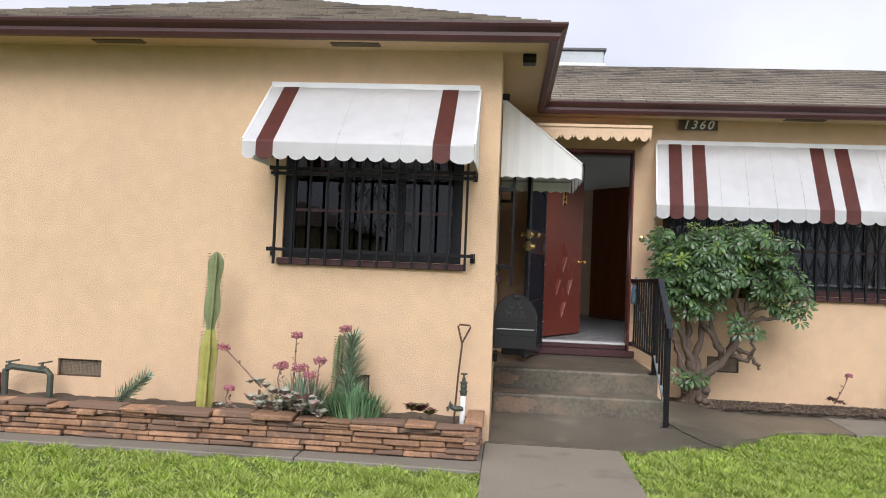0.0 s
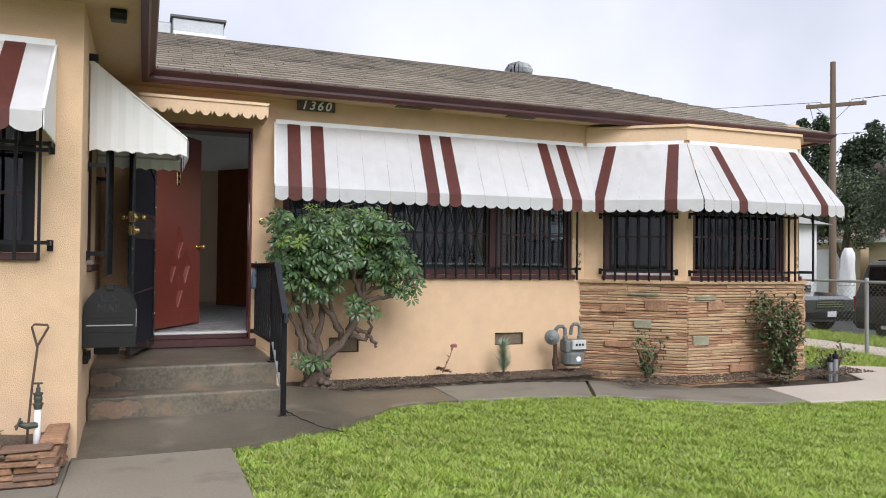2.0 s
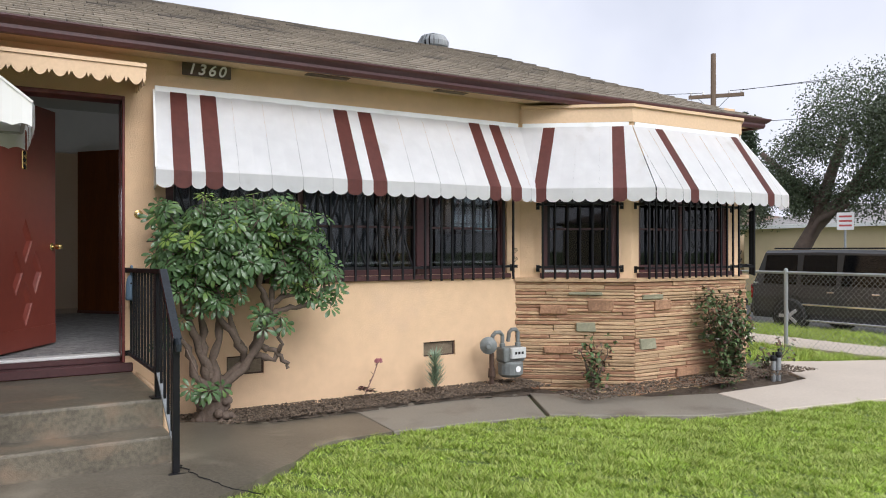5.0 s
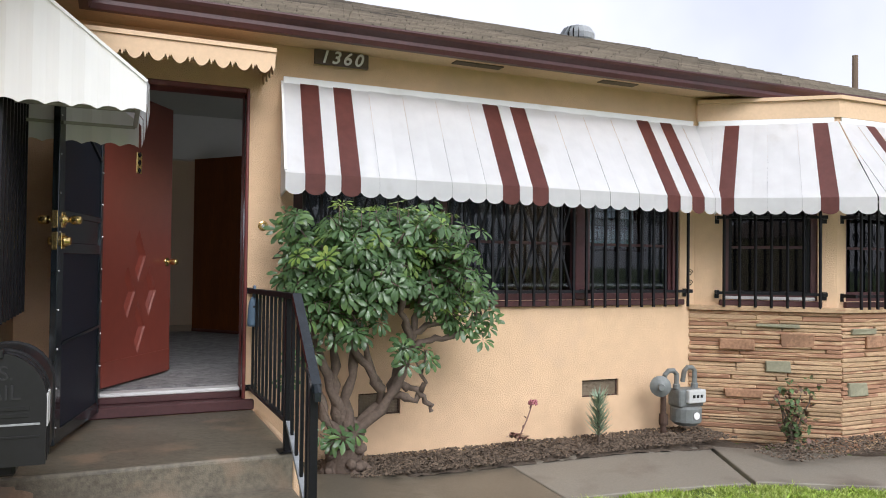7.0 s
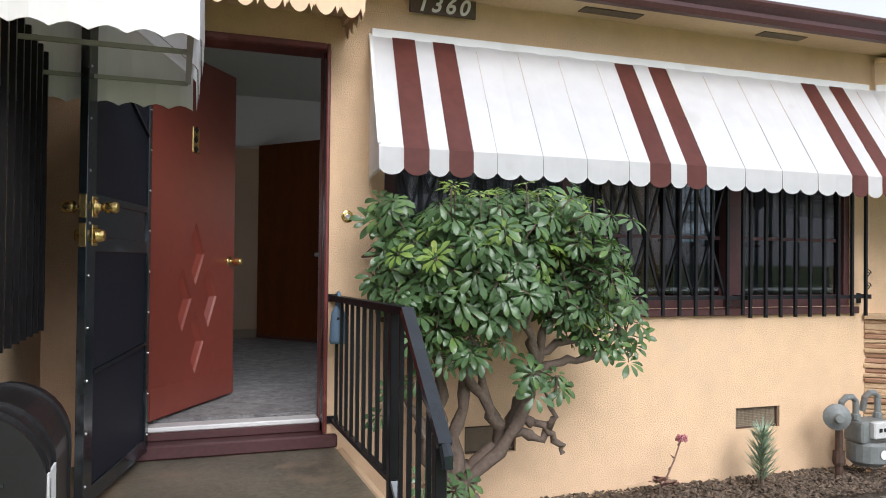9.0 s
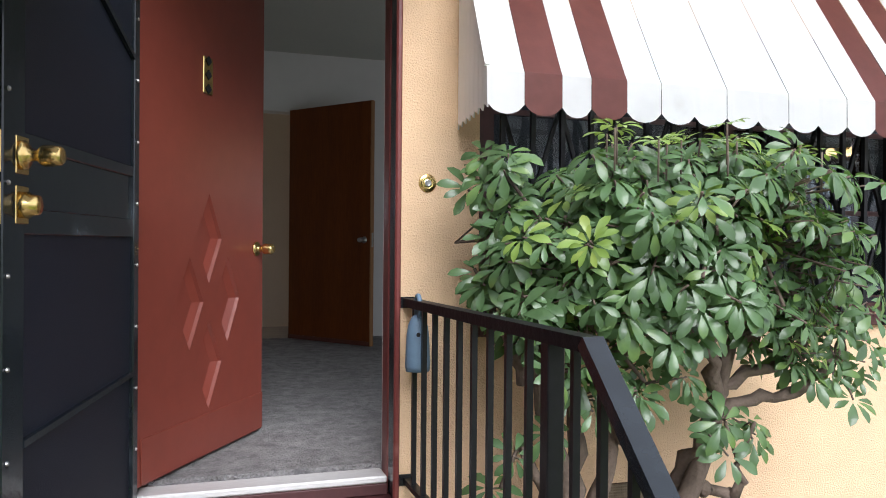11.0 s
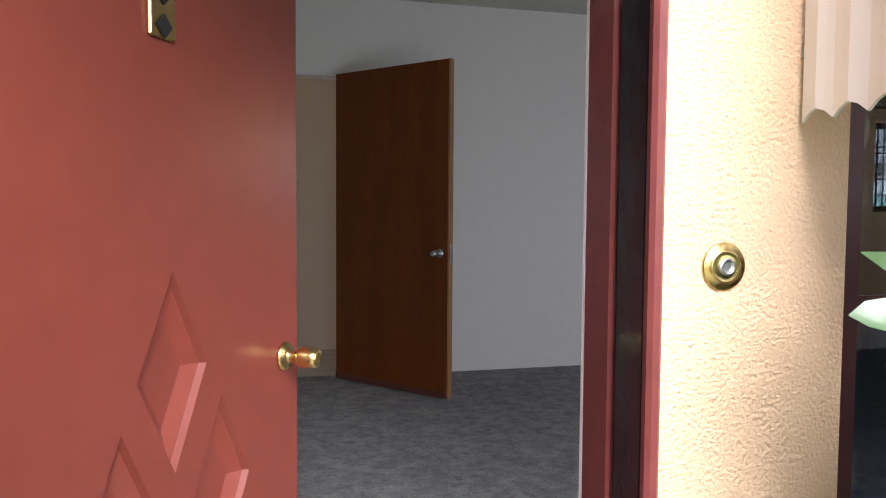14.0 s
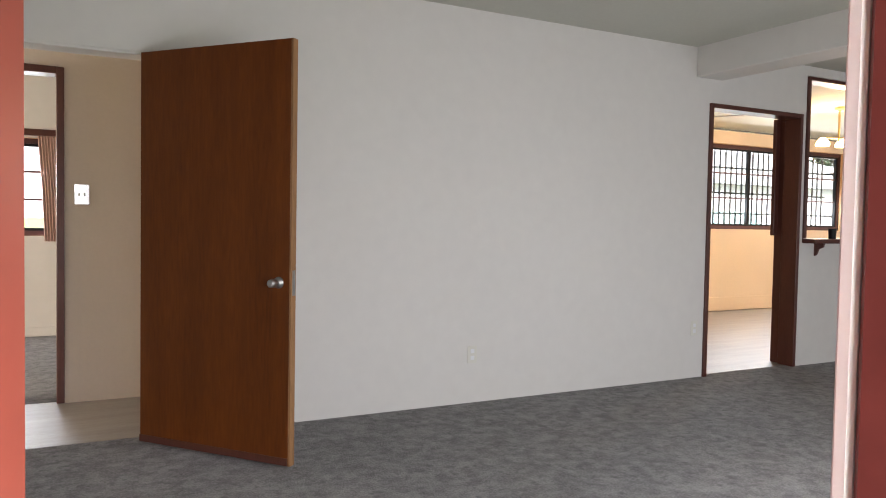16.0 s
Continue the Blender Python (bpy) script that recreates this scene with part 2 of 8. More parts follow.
ALLOY = mat("bright_alloy", (0.62, 0.62, 0.62), 0.4, 0.4, var=0.05, bump=0)
RUBBER = mat("tyre_rubber", (0.02, 0.02, 0.02), 0.8, var=0.1)
CARPAINT = mat("dark_grey_car_paint", (0.03, 0.031, 0.033), 0.3, 0.0, var=0.05, bump=0, coat=0.15)
TRUCKPAINT = mat("slate_car_paint", (0.06, 0.065, 0.075), 0.18, 0.4, var=0.05, bump=0, coat=0.6)
CHROME = mat("chrome", (0.6, 0.6, 0.6), 0.12, 1.0, var=0.05, bump=0)
GARAGE = mat("garage_stucco", (0.62, 0.50, 0.33), 0.9, var=0.08, bump=0.2)
GREYROOF = mat("grey_roofing", (0.33, 0.32, 0.31), 0.9, var=0.12, bump=0.3)
BROWNROOF = mat("brown_roofing", (0.20, 0.14, 0.10), 0.9, var=0.15, bump=0.3)
POLE = mat("weathered_pole", (0.17, 0.12, 0.085), 0.9, var=0.25, bump=0.4, stretch=(4, 4, 0.3))
TREELEAF = mat("tree_leaf", (0.075, 0.10, 0.05), 0.6, var=0.4, big=0.6, fine=4, bump=0, island=0.9)
CYPRESS = mat("cypress_leaf", (0.03, 0.05, 0.022), 0.8, var=0.4, big=1, fine=6, bump=0.2, island=0.6)
ROSELEAF = mat("rose_leaf", (0.10, 0.16, 0.06), 0.5, var=0.4, big=5, fine=20, bump=0, island=0.8, second=(0.16, 0.08, 0.06), amount=0.12)


def let_light_through(m, share, tint):
    """Thin leaves pass part of the light that falls on their far side."""
    n, l = m.node_tree.nodes, m.node_tree.links
    tr = n.new("ShaderNodeBsdfTranslucent")
    tr.inputs[0].default_value = (*tint, 1)
    mx = n.new("ShaderNodeMixShader")
    mx.inputs[0].default_value = share
    l.new(n["Principled BSDF"].outputs[0], mx.inputs[1])
    l.new(tr.outputs[0], mx.inputs[2])
    l.new(mx.outputs[0], n["Material Output"].inputs[0])


for m in (BLACK, MESH_BLACK, WOOD):
    m.node_tree.nodes["Principled BSDF"].inputs["Specular IOR Level"].default_value = 0.25
let_light_through(LEAF, 0.24, (0.14, 0.28, 0.05))
let_light_through(YOUNG_LEAF, 0.28, (0.34, 0.5, 0.08))
let_light_through(GRASS, 0.25, (0.40, 0.55, 0.08))


# ---- mesh helpers ----
def V(*a):
    return Vector(a)


def part(name, bm, material, parent=None, label="", smooth=False):
    me = bpy.data.meshes.new(name)
    bm.to_mesh(me)
    bm.free()
    for q in (material if isinstance(material, (list, tuple)) else [material]):
        me.materials.append(q)
    if smooth:
        for f in me.polygons:
            f.use_smooth = True
    ob = new(name, me)
    if parent is not None:
        ob.parent = parent
    if label:
        ob["label"] = label
    return ob


def data_part(name, verts, faces, material, parent=None, smooth=False):
    me = bpy.data.meshes.new(name)
    me.from_pydata([tuple(v) for v in verts], [], faces)
    me.materials.append(material)
    if smooth:
        for f in me.polygons:
            f.use_smooth = True
    ob = new(name, me)
    if parent is not None:
        ob.parent = parent
    return ob


def thing(name, label, category, group="", at=(0, 0, 0), kind=""):
    ob = new(name)
    ob.empty_display_size = 0.1
    ob.location = at
    return tagged(ob, label, category, group, kind)


def box(bm, x0, x1, y0, y1, z0, z1, m=None, mi=0):
    vs = [V(x, y, z) for z in (z0, z1) for y in (y0, y1) for x in (x0, x1)]
    if m is not None:
        vs = [m @ v for v in vs]
    vs = [bm.verts.new(v) for v in vs]
    for f in ((0, 2, 3, 1), (4, 5, 7, 6), (0, 1, 5, 4), (2, 6, 7, 3), (0, 4, 6, 2), (1, 3, 7, 5)):
        bm.faces.new([vs[i] for i in f]).material_index = mi
    return vs


def bbox(x0, x1, y0, y1, z0, z1, bevel=0.0, m=None, seg=1):
    bm = bmesh.new()
    box(bm, x0, x1, y0, y1, z0, z1, m)
    if bevel:
        bmesh.ops.bevel(bm, geom=bm.edges[:], offset=bevel, segments=seg, affect="EDGES", profile=0.6)
    return bm


def frame_axes(d):
    d = d.normalized()
    a = V(0, 0, 1) if abs(d.z) < 0.9 else V(1, 0, 0)
    u = d.cross(a).normalized()
    return u, d.cross(u).normalized()


def tube(bm, pts, rad, seg=8, caps=True):
    """A round bar along the points; rad is one radius or one for each point."""
    pts = [Vector(p) for p in pts]
    rad = rad if isinstance(rad, (list, tuple)) else [rad] * len(pts)
    rings = []
    u = None
    for i, p in enumerate(pts):
        d = (pts[min(i + 1, len(pts) - 1)] - pts[max(i - 1, 0)]).normalized()
        if u is None:
            u, w = frame_axes(d)
        else:
            u = (u - d * u.dot(d)).normalized()
            w = d.cross(u)
        rings.append([bm.verts.new(p + (u * math.cos(2 * math.pi * k / seg) + w * math.sin(2 * math.pi * k / seg)) * rad[i]) for k in range(seg)])
    for a, b in zip(rings, rings[1:]):
        for k in range(seg):
            bm.faces.new((a[k], a[(k + 1) % seg], b[(k + 1) % seg], b[k]))
    if caps:
        bm.faces.new(rings[0][::-1])
        bm.faces.new(rings[-1])


def bar(bm, p, q, w, h=None, up=(0, 0, 1)):
    """A square bar from p to q."""
    h = h or w
    p, q = Vector(p), Vector(q)
    d = (q - p).normalized()
    up = Vector(up)
    if abs(d.dot(up)) > 0.95:
        up = V(0, 1, 0) if abs(d.y) < 0.9 else V(1, 0, 0)
    s = d.cross(up).normalized()
    t = s.cross(d)
    r = [[bm.verts.new(c + s * (a * w / 2) + t * (b * h / 2)) for a, b in ((-1, -1), (1, -1), (1, 1), (-1, 1))] for c in (p, q)]
    for k in range(4):
        bm.faces.new((r[0][k], r[0][(k + 1) % 4], r[1][(k + 1) % 4], r[1][k]))
    bm.faces.new(r[0][::-1])
    bm.faces.new(r[1])


def lathe(bm, profile, centre, axis=(0, 0, 1), seg=16):
    """Turns (radius, height) points round an axis through centre."""
    axis = Vector(axis).normalized()
    u, w = frame_axes(axis)
    c = Vector(centre)
    rings = []
    for r, h in profile:
        rings.append([bm.verts.new(c + axis * h + (u * math.cos(2 * math.pi * k / seg) + w * math.sin(2 * math.pi * k / seg)) * max(r, 1e-4)) for k in range(seg)])
    for a, b in zip(rings, rings[1:]):
        for k in range(seg):
            bm.faces.new((a[k], a[(k + 1) % seg], b[(k + 1) % seg], b[k]))
    bm.faces.new(rings[0][::-1])
    bm.faces.new(rings[-1])
    bmesh.ops.recalc_face_normals(bm, faces=bm.faces[:])


def extrude(bm, outline, depth, m):
    """A flat outline of (u, v) points, made depth thick along the third axis of m."""
    a = [bm.verts.new(m @ V(u, v, 0)) for u, v in outline]
    b = [bm.verts.new(m @ V(u, v, depth)) for u, v in outline]
    bm.faces.new(a[::-1])
    bm.faces.new(b)
    for k in range(len(a)):
        j = (k + 1) % len(a)
        bm.faces.new((a[k], a[j], b[j], b[k]))


def basis(origin, u, v, w):
    m = Matrix.Identity(4)
    for i, a in enumerate((u, v, w)):
        a = Vector(a)
        for j in range(3):
            m[j][i] = a[j]
    m.translation = Vector(origin)
    return m


def plane_of(p, q):
    """The frame of an upright plane from p to q (plan points): u along it, v up, w outwards to its right-hand side."""
    u = V(q[0] - p[0], q[1] - p[1], 0).normalized()
    return basis((p[0], p[1], 0), u, (0, 0, 1), u.cross(V(0, 0, 1)))


def wall(name, p, q, z0, z1, thick, holes=(), mats=(None, None), parent=None, label="", category="wall"):
    """A wall from p to q, its outer face on the line, thick to the left; holes: (u0, u1, z0, z1)."""
    m = plane_of(p, q)
    length = math.hypot(q[0] - p[0], q[1] - p[1])
    us = sorted({0, length, *[h[0] for h in holes], *[h[1] for h in holes]})
    zs = sorted({z0, z1, *[h[2] for h in holes], *[h[3] for h in holes]})
    us = [u for u in us if 0 <= u <= length]
    zs = [z for z in zs if z0 <= z <= z1]

    def solid(i, j):
        if not (0 <= i < len(us) - 1 and 0 <= j < len(zs) - 1):
            return False
        u, z = (us[i] + us[i + 1]) / 2, (zs[j] + zs[j + 1]) / 2
        return not any(h[0] < u < h[1] and h[2] < z < h[3] for h in holes)

    bm = bmesh.new()

    def quad(pts, mi):
        bm.faces.new([bm.verts.new(m @ V(*c)) for c in pts]).material_index = mi

    for i in range(len(us) - 1):
        for j in range(len(zs) - 1):
            if not solid(i, j):
                continue
            a, b, c, d = us[i], us[i + 1], zs[j], zs[j + 1]
            quad([(a, c, 0), (b, c, 0), (b, d, 0), (a, d, 0)], 0)
            quad([(a, c, -thick), (a, d, -thick), (b, d, -thick), (b, c, -thick)], 1)
            if not solid(i - 1, j):
                quad([(a, c, -thick), (a, c, 0), (a, d, 0), (a, d, -thick)], 0)
            if not solid(i + 1, j):
                quad([(b, c, 0), (b, c, -thick), (b, d, -thick), (b, d, 0)], 0)
            if not solid(i, j - 1):
                quad([(a, c, 0), (a, c, -thick), (b, c, -thick), (b, c, 0)], 0)
            if not solid(i, j + 1):
                quad([(a, d, 0), (b, d, 0), (b, d, -thick), (a, d, -thick)], 0)
    bmesh.ops.remove_doubles(bm, verts=bm.verts[:], dist=1e-5)
    ob = part(name, bm, list(mats), parent)
    return tagged(ob, label or "tan stucco house wall with rough texture", category, kind="structure")


def slope(x):
    """The ground falls a little towards the street."""
    return 0.0 if x < 3.8 else -0.1 * min((x - 3.8) / 1.9, 1.0)

# ---- plan of the house ----
WY, FY, EX = 5.595, 7.955, -0.37          # wing's front wall, main front wall, wing's side wall
FLOOR, CEILING = 0.57, 3.14
EAVE_T, EAVE_B = 2.99, 2.875
BAY = [(4.86, FY), (5.77, 7.25), (7.47, 7.25), (7.97, 7.70)]
BACK = 12.15                              # living room's back wall
END = 16.4                                # rear of the house

# main window, bay windows: (u0, u1, sill, head)
HEAD = 2.36
MAIN_WIN = (1.31 - EX, 4.70 - EX, 1.13, HEAD)
DOOR_HOLE = (0.07 - EX, 1.0 - EX, 0.42, 2.57)
bay1 = math.dist(BAY[0], BAY[1])
BAY1_WIN = (0.24, 1.00, 1.13, HEAD)
BAY2_WIN = (0.10, 1.50, 1.13, HEAD)
BAY3_WIN = (0.10, 0.58, 1.13, HEAD)
VENTS_MAIN = [(3.70 - EX, 4.06 - EX, 0.33, 0.47), (1.80 - EX, 2.12 - EX, 0.31, 0.47)]
WING_L = -4.72
WIN_W = (-2.0 - WING_L, -0.63 - WING_L, 1.30, 2.30)
VENTS_WING = [(-3.745 - WING_L, -3.39 - WING_L, 0.31, 0.445), (-1.55 - WING_L, -1.28 - WING_L, 0.305, 0.44)]

wall("wall_wing_front", (WING_L, WY), (EX, WY), -0.3, 3.1, 0.2, [WIN_W, *VENTS_WING], (STUCCO, INNER))
wall("wall_wing_side", (EX, WY + 0.2), (EX, FY), -0.3, 3.1, 0.2, [(0.45, 1.30, 1.22, 2.28)], (STUCCO, INNER))
wall("wall_main_front", (EX, FY), BAY[0], -0.3, 3.1, 0.2, [MAIN_WIN, DOOR_HOLE, *VENTS_MAIN], (STUCCO, INNER))
wall("wall_bay_left", BAY[0], BAY[1], -0.3, 2.84, 0.16, [BAY1_WIN], (STUCCO, INNER))
wall("wall_bay_front", BAY[1], BAY[2], -0.3, 2.84, 0.16, [BAY2_WIN], (STUCCO, INNER))
wall("wall_bay_right", BAY[2], BAY[3], -0.3, 2.84, 0.16, [BAY3_WIN], (STUCCO, INNER))
wall("wall_east", BAY[3], (7.97, BACK + 0.12), -0.3, 3.1, 0.2, [], (STUCCO, INNER))
# the hole in the west wall is added, unseen, for the hall's fill light
wall("wall_wing_west", (WING_L, END), (WING_L, WY), -0.3, 3.1, 0.2, [(3.3, 4.1, 1.3, 2.5)], (STUCCO, INNER))
# rear rooms: kitchen, hall, bedroom
KEND, KRIGHT = 15.6, 12.2
wall("wall_kitchen_south", (7.97, BACK + 0.13), (KRIGHT, BACK + 0.13), -0.3, 3.1, 0.2, [], (STUCCO, PEACH))
wall("wall_kitchen_east", (KRIGHT, BACK + 0.13), (KRIGHT, KEND), -0.3, 3.1, 0.2, [], (STUCCO, PEACH))
wall("wall_kitchen_north", (KRIGHT, KEND), (4.2, KEND), -0.3, 3.1, 0.2, [(0.5, 3.6, 1.72, 2.92)], (STUCCO, PEACH))
wall("wall_rear", (4.2, END), (WING_L, END), -0.3, 3.1, 0.2, [(3.45, 4.25, 1.55, 2.5)], (STUCCO, INNER))
wall("wall_kitchen_west", (4.2, BACK + 0.13), (4.2, END), -0.3, 3.1, 0.12, [], (PEACH, INNER))

# living room's back wall with hall opening, kitchen door and pass-through
wall("wall_living_back", (EX - 4.35, BACK), (7.97, BACK), FLOOR - 0.05, CEILING, 0.12,
     [(0.25 - EX + 4.35, 1.06 - EX + 4.35, 0.3, 2.62), (5.20 - EX + 4.35, 6.28 - EX + 4.35, 0.3, 2.72), (6.34 - EX + 4.35, 7.6 - EX + 4.35, 1.64, 3.06)],
     (INNER, PEACH), label="off-white painted living room wall")
wall("wall_living_west", (-0.36, FY + 0.2), (-0.36, BACK), FLOOR - 0.05, CEILING, 0.12, [], (INNER, INNER), label="off-white painted living room wall")
wall("wall_hall_back", (0.68, 13.2), (4.2, 13.2), FLOOR - 0.05, CEILING, 0.12, [], (HALL, INNER), label="pale painted hall wall")
wall("wall_hall_left", (-0.5, 13.2), (0.0, 13.2), FLOOR - 0.05, CEILING, 0.12, [], (HALL, INNER), label="pale painted hall wall")
wall("wall_hall_above", (0.0, 13.2), (0.68, 13.2), 2.66, CEILING, 0.12, [], (HALL, INNER), label="pale painted wall above the bedroom door")


def slab(name, outline, z0, z1, material, label, category="floor", kind="structure"):
    bm = bmesh.new()
    extrude(bm, outline, z1 - z0, Matrix.Translation((0, 0, z0)))
    bmesh.ops.recalc_face_normals(bm, faces=bm.faces[:])
    return tagged(part(name, bm, material), label, category, kind=kind)


slab("floor_living", [(-0.48, 8.155), (5.0, 8.155), (5.8, 7.42), (7.4, 7.42), (7.77, 7.8), (7.77, BACK + 0.06), (-0.48, BACK + 0.06)], 0.35, FLOOR, CARPET, "dark grey cut-pile carpet in the living room")
slab("floor_hall", [(-0.5, BACK + 0.06), (4.2, BACK + 0.06), (4.2, 13.26), (-0.5, 13.26)], 0.35, FLOOR - 0.004, LAMINATE, "grey wood-look laminate in the hall")
slab("floor_bedroom", [(WING_L + 0.2, 13.26), (4.2, 13.26), (4.2, END - 0.2), (WING_L + 0.2, END - 0.2)], 0.35, FLOOR, CARPET, "dark grey bedroom carpet")
slab("floor_kitchen", [(4.32, BACK + 0.06), (KRIGHT - 0.2, BACK + 0.06), (KRIGHT - 0.2, KEND - 0.2), (4.32, KEND - 0.2)], 0.35, FLOOR - 0.004, LAMINATE, "beige laminate floor in the kitchen")
slab("floor_wing", [(WING_L + 0.2, WY + 0.2), (EX - 0.2, WY + 0.2), (EX - 0.2, FY), (-0.48, FY), (-0.48, 13.26), (WING_L + 0.2, 13.26)], 0.35, FLOOR, CARPET, "dark grey carpet in the wing")
slab("ceiling_bay", [(4.9, FY + 0.06), (5.79, 7.29), (7.45, 7.29), (7.93, 7.72), (7.93, FY + 0.06)], 2.84, 2.87, STUCCO_TRIM, "tan flat top of the bay", "ceiling")
wall("wall_bay_header", BAY[0], (7.97, FY), 2.74, 3.1, 0.2, [], (STUCCO, INNER))
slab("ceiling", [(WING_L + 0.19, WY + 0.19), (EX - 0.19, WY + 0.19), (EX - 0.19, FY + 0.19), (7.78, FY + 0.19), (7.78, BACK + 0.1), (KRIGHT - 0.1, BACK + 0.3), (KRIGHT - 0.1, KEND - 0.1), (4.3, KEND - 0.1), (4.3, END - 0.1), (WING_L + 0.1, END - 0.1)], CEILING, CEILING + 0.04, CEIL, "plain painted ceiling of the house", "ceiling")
# dropped beam between living and dining part
tagged(part("beam", bbox(5.04, 5.32, 8.2, BACK, 2.91, CEILING + 0.01, 0.006), INNER), "off-white boxed ceiling beam across the living room", "beam", kind="structure")

# ---- roof ----
PITCH = 0.415
RY, RZ = 10.07, EAVE_T + PITCH * 2.47     # main ridge
MX0, MX1, MY = -0.005, 8.34, 7.6          # main eaves
WX0, WX1, WEY = -5.07, -0.005, 5.235      # wing eaves
WRX, WRY = (WX0 + WX1) / 2, WEY + (WX1 - WX0) / 2
WRZ = EAVE_T + PITCH * (WX1 - WX0) / 2


def roof_deck():
    bm = bmesh.new()

    def f(*pts):
        bm.faces.new([bm.verts.new(p) for p in pts])
    rx1 = MX1 - (RY - MY)
    f((WRX, RY, RZ), (MX0, MY, EAVE_T), (MX1, MY, EAVE_T), (rx1, RY, RZ))
    f((MX1, MY, EAVE_T), (MX1, RY + 2.4, 3.2), (rx1, RY, RZ))
    f((WRX, RY, RZ), (rx1, RY, RZ), (MX1, RY + 2.4, 3.2), (12.6, RY + 2.4, 3.2), (12.6, 17, 3.25), (WX0, 17, 3.25))
    f((WX0, WEY, EAVE_T), (WX1, WEY, EAVE_T), (WRX, WRY, WRZ))
    f((WX1, WEY, EAVE_T), (MX0, MY, EAVE_T), (WRX, RY, WRZ), (WRX, WRY, WRZ))
    f((WX0, WEY, EAVE_T), (WRX, WRY, WRZ), (WRX, RY, WRZ), (WX0, 17, 3.25))
    bmesh.ops.remove_doubles(bm, verts=bm.verts[:], dist=1e-3)
    return tagged(part("roof", bm, SHINGLE), "weathered grey-brown asphalt shingle hip roof", "roof", kind="structure")


roof = roof_deck()


def shingles(origin, along, up, inside, n_rows, length, singles):
    """Courses of tabs over a roof plane; along and up are unit vectors in the plane; inside(u, v) keeps a tab."""
    along, up = Vector(along), Vector(up)
    nrm = along.cross(up).normalized()
    w, h, t = 0.235, 0.142, 0.016
    tab = [(0, 0, t + 0.004), (w - 0.008, 0, t + 0.004), (w - 0.008, h * 1.25, 0.004), (0, h * 1.25, 0.004), (0, 0, 0.0), (w - 0.008, 0, 0.0)]
    faces = [(0, 1, 2, 3), (4, 5, 1, 0), (4, 0, 3), (5, 2, 1)]
    me = bpy.data.meshes.new("shingle")
    me.from_pydata([tuple(along * a + up * b + nrm * c) for a, b, c in tab], [], faces)
    me.materials.append(SHINGLE)
    verts, fcs, count = [], [], 0
    rng = random.Random(5)
    for r in range(n_rows):
        off = -w * (0.5 * (r % 2)) - rng.uniform(0, 0.05)
        for c in range(int(length / w) + 2):
            u, v = off + c * w, r * h
            if not inside(u + w / 2, v + h / 2):
                continue
            base = Vector(origin) + along * u + up * v + nrm * rng.uniform(0, 0.004)
            if count < singles:
                ob = new("shingle", me)
                ob.location, ob.parent = base, roof
                count += 1
            else:
                k = len(verts)
                verts += [base + along * a + up * b + nrm * c2 for a, b, c2 in tab]
                fcs += [tuple(i + k for i in f) for f in faces]
    if verts:
        ob = data_part("shingle_courses", verts, fcs, SHINGLE, roof)
        ob["kind"] = "stuff"


def fascia(name, pts, label):
    """Gutter and fascia along an eave: an ogee profile swept along the plan points (outside on the right)."""
    prof = [(-0.03, EAVE_B), (0.02, EAVE_B), (0.035, EAVE_B + 0.03), (0.035, EAVE_B + 0.055), (0.075, EAVE_B + 0.085), (0.085, EAVE_T - 0.012), (0.085, EAVE_T), (0.06, EAVE_T), (0.055, EAVE_T - 0.02), (-0.03, EAVE_T - 0.02)]
    bm = bmesh.new()
    rings = []
    for i, p in enumerate(pts):
        p = V(p[0], p[1], 0)
        dirs = []
        if i > 0:
            dirs.append((p - V(*pts[i - 1], 0)).normalized())
        if i < len(pts) - 1:
            dirs.append((V(*pts[i + 1], 0) - p).normalized())
        ns = [d.cross(V(0, 0, 1)) for d in dirs]
        nn = sum(ns, V(0, 0, 0)).normalized()
        nn /= nn.dot(ns[0])
        rings.append([bm.verts.new(p + nn * a + V(0, 0, b)) for a, b in prof])
    for a, b in zip(rings, rings[1:]):
        for k in range(len(prof)):
            j = (k + 1) % len(prof)
            bm.faces.new((a[k], b[k], b[j], a[j]))
    bm.faces.new(rings[0])
    bm.faces.new(rings[-1][::-1])
    return tagged(part(name, bm, MAROON), label, "gutter", kind="structure")


fascia("gutter_trim", [(WX0, 9), (WX0, WEY), (WX1, WEY), (MX0, MY), (MX1, MY), (MX1, 12.3)], "dark maroon painted metal gutter along the eaves")
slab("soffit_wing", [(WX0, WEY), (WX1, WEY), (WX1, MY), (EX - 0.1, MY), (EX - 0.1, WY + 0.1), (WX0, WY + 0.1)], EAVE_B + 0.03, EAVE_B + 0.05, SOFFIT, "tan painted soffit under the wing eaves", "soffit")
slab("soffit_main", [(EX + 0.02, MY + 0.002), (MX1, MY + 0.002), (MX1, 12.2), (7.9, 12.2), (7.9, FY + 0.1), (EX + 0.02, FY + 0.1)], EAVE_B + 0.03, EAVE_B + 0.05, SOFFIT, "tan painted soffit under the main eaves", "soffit")

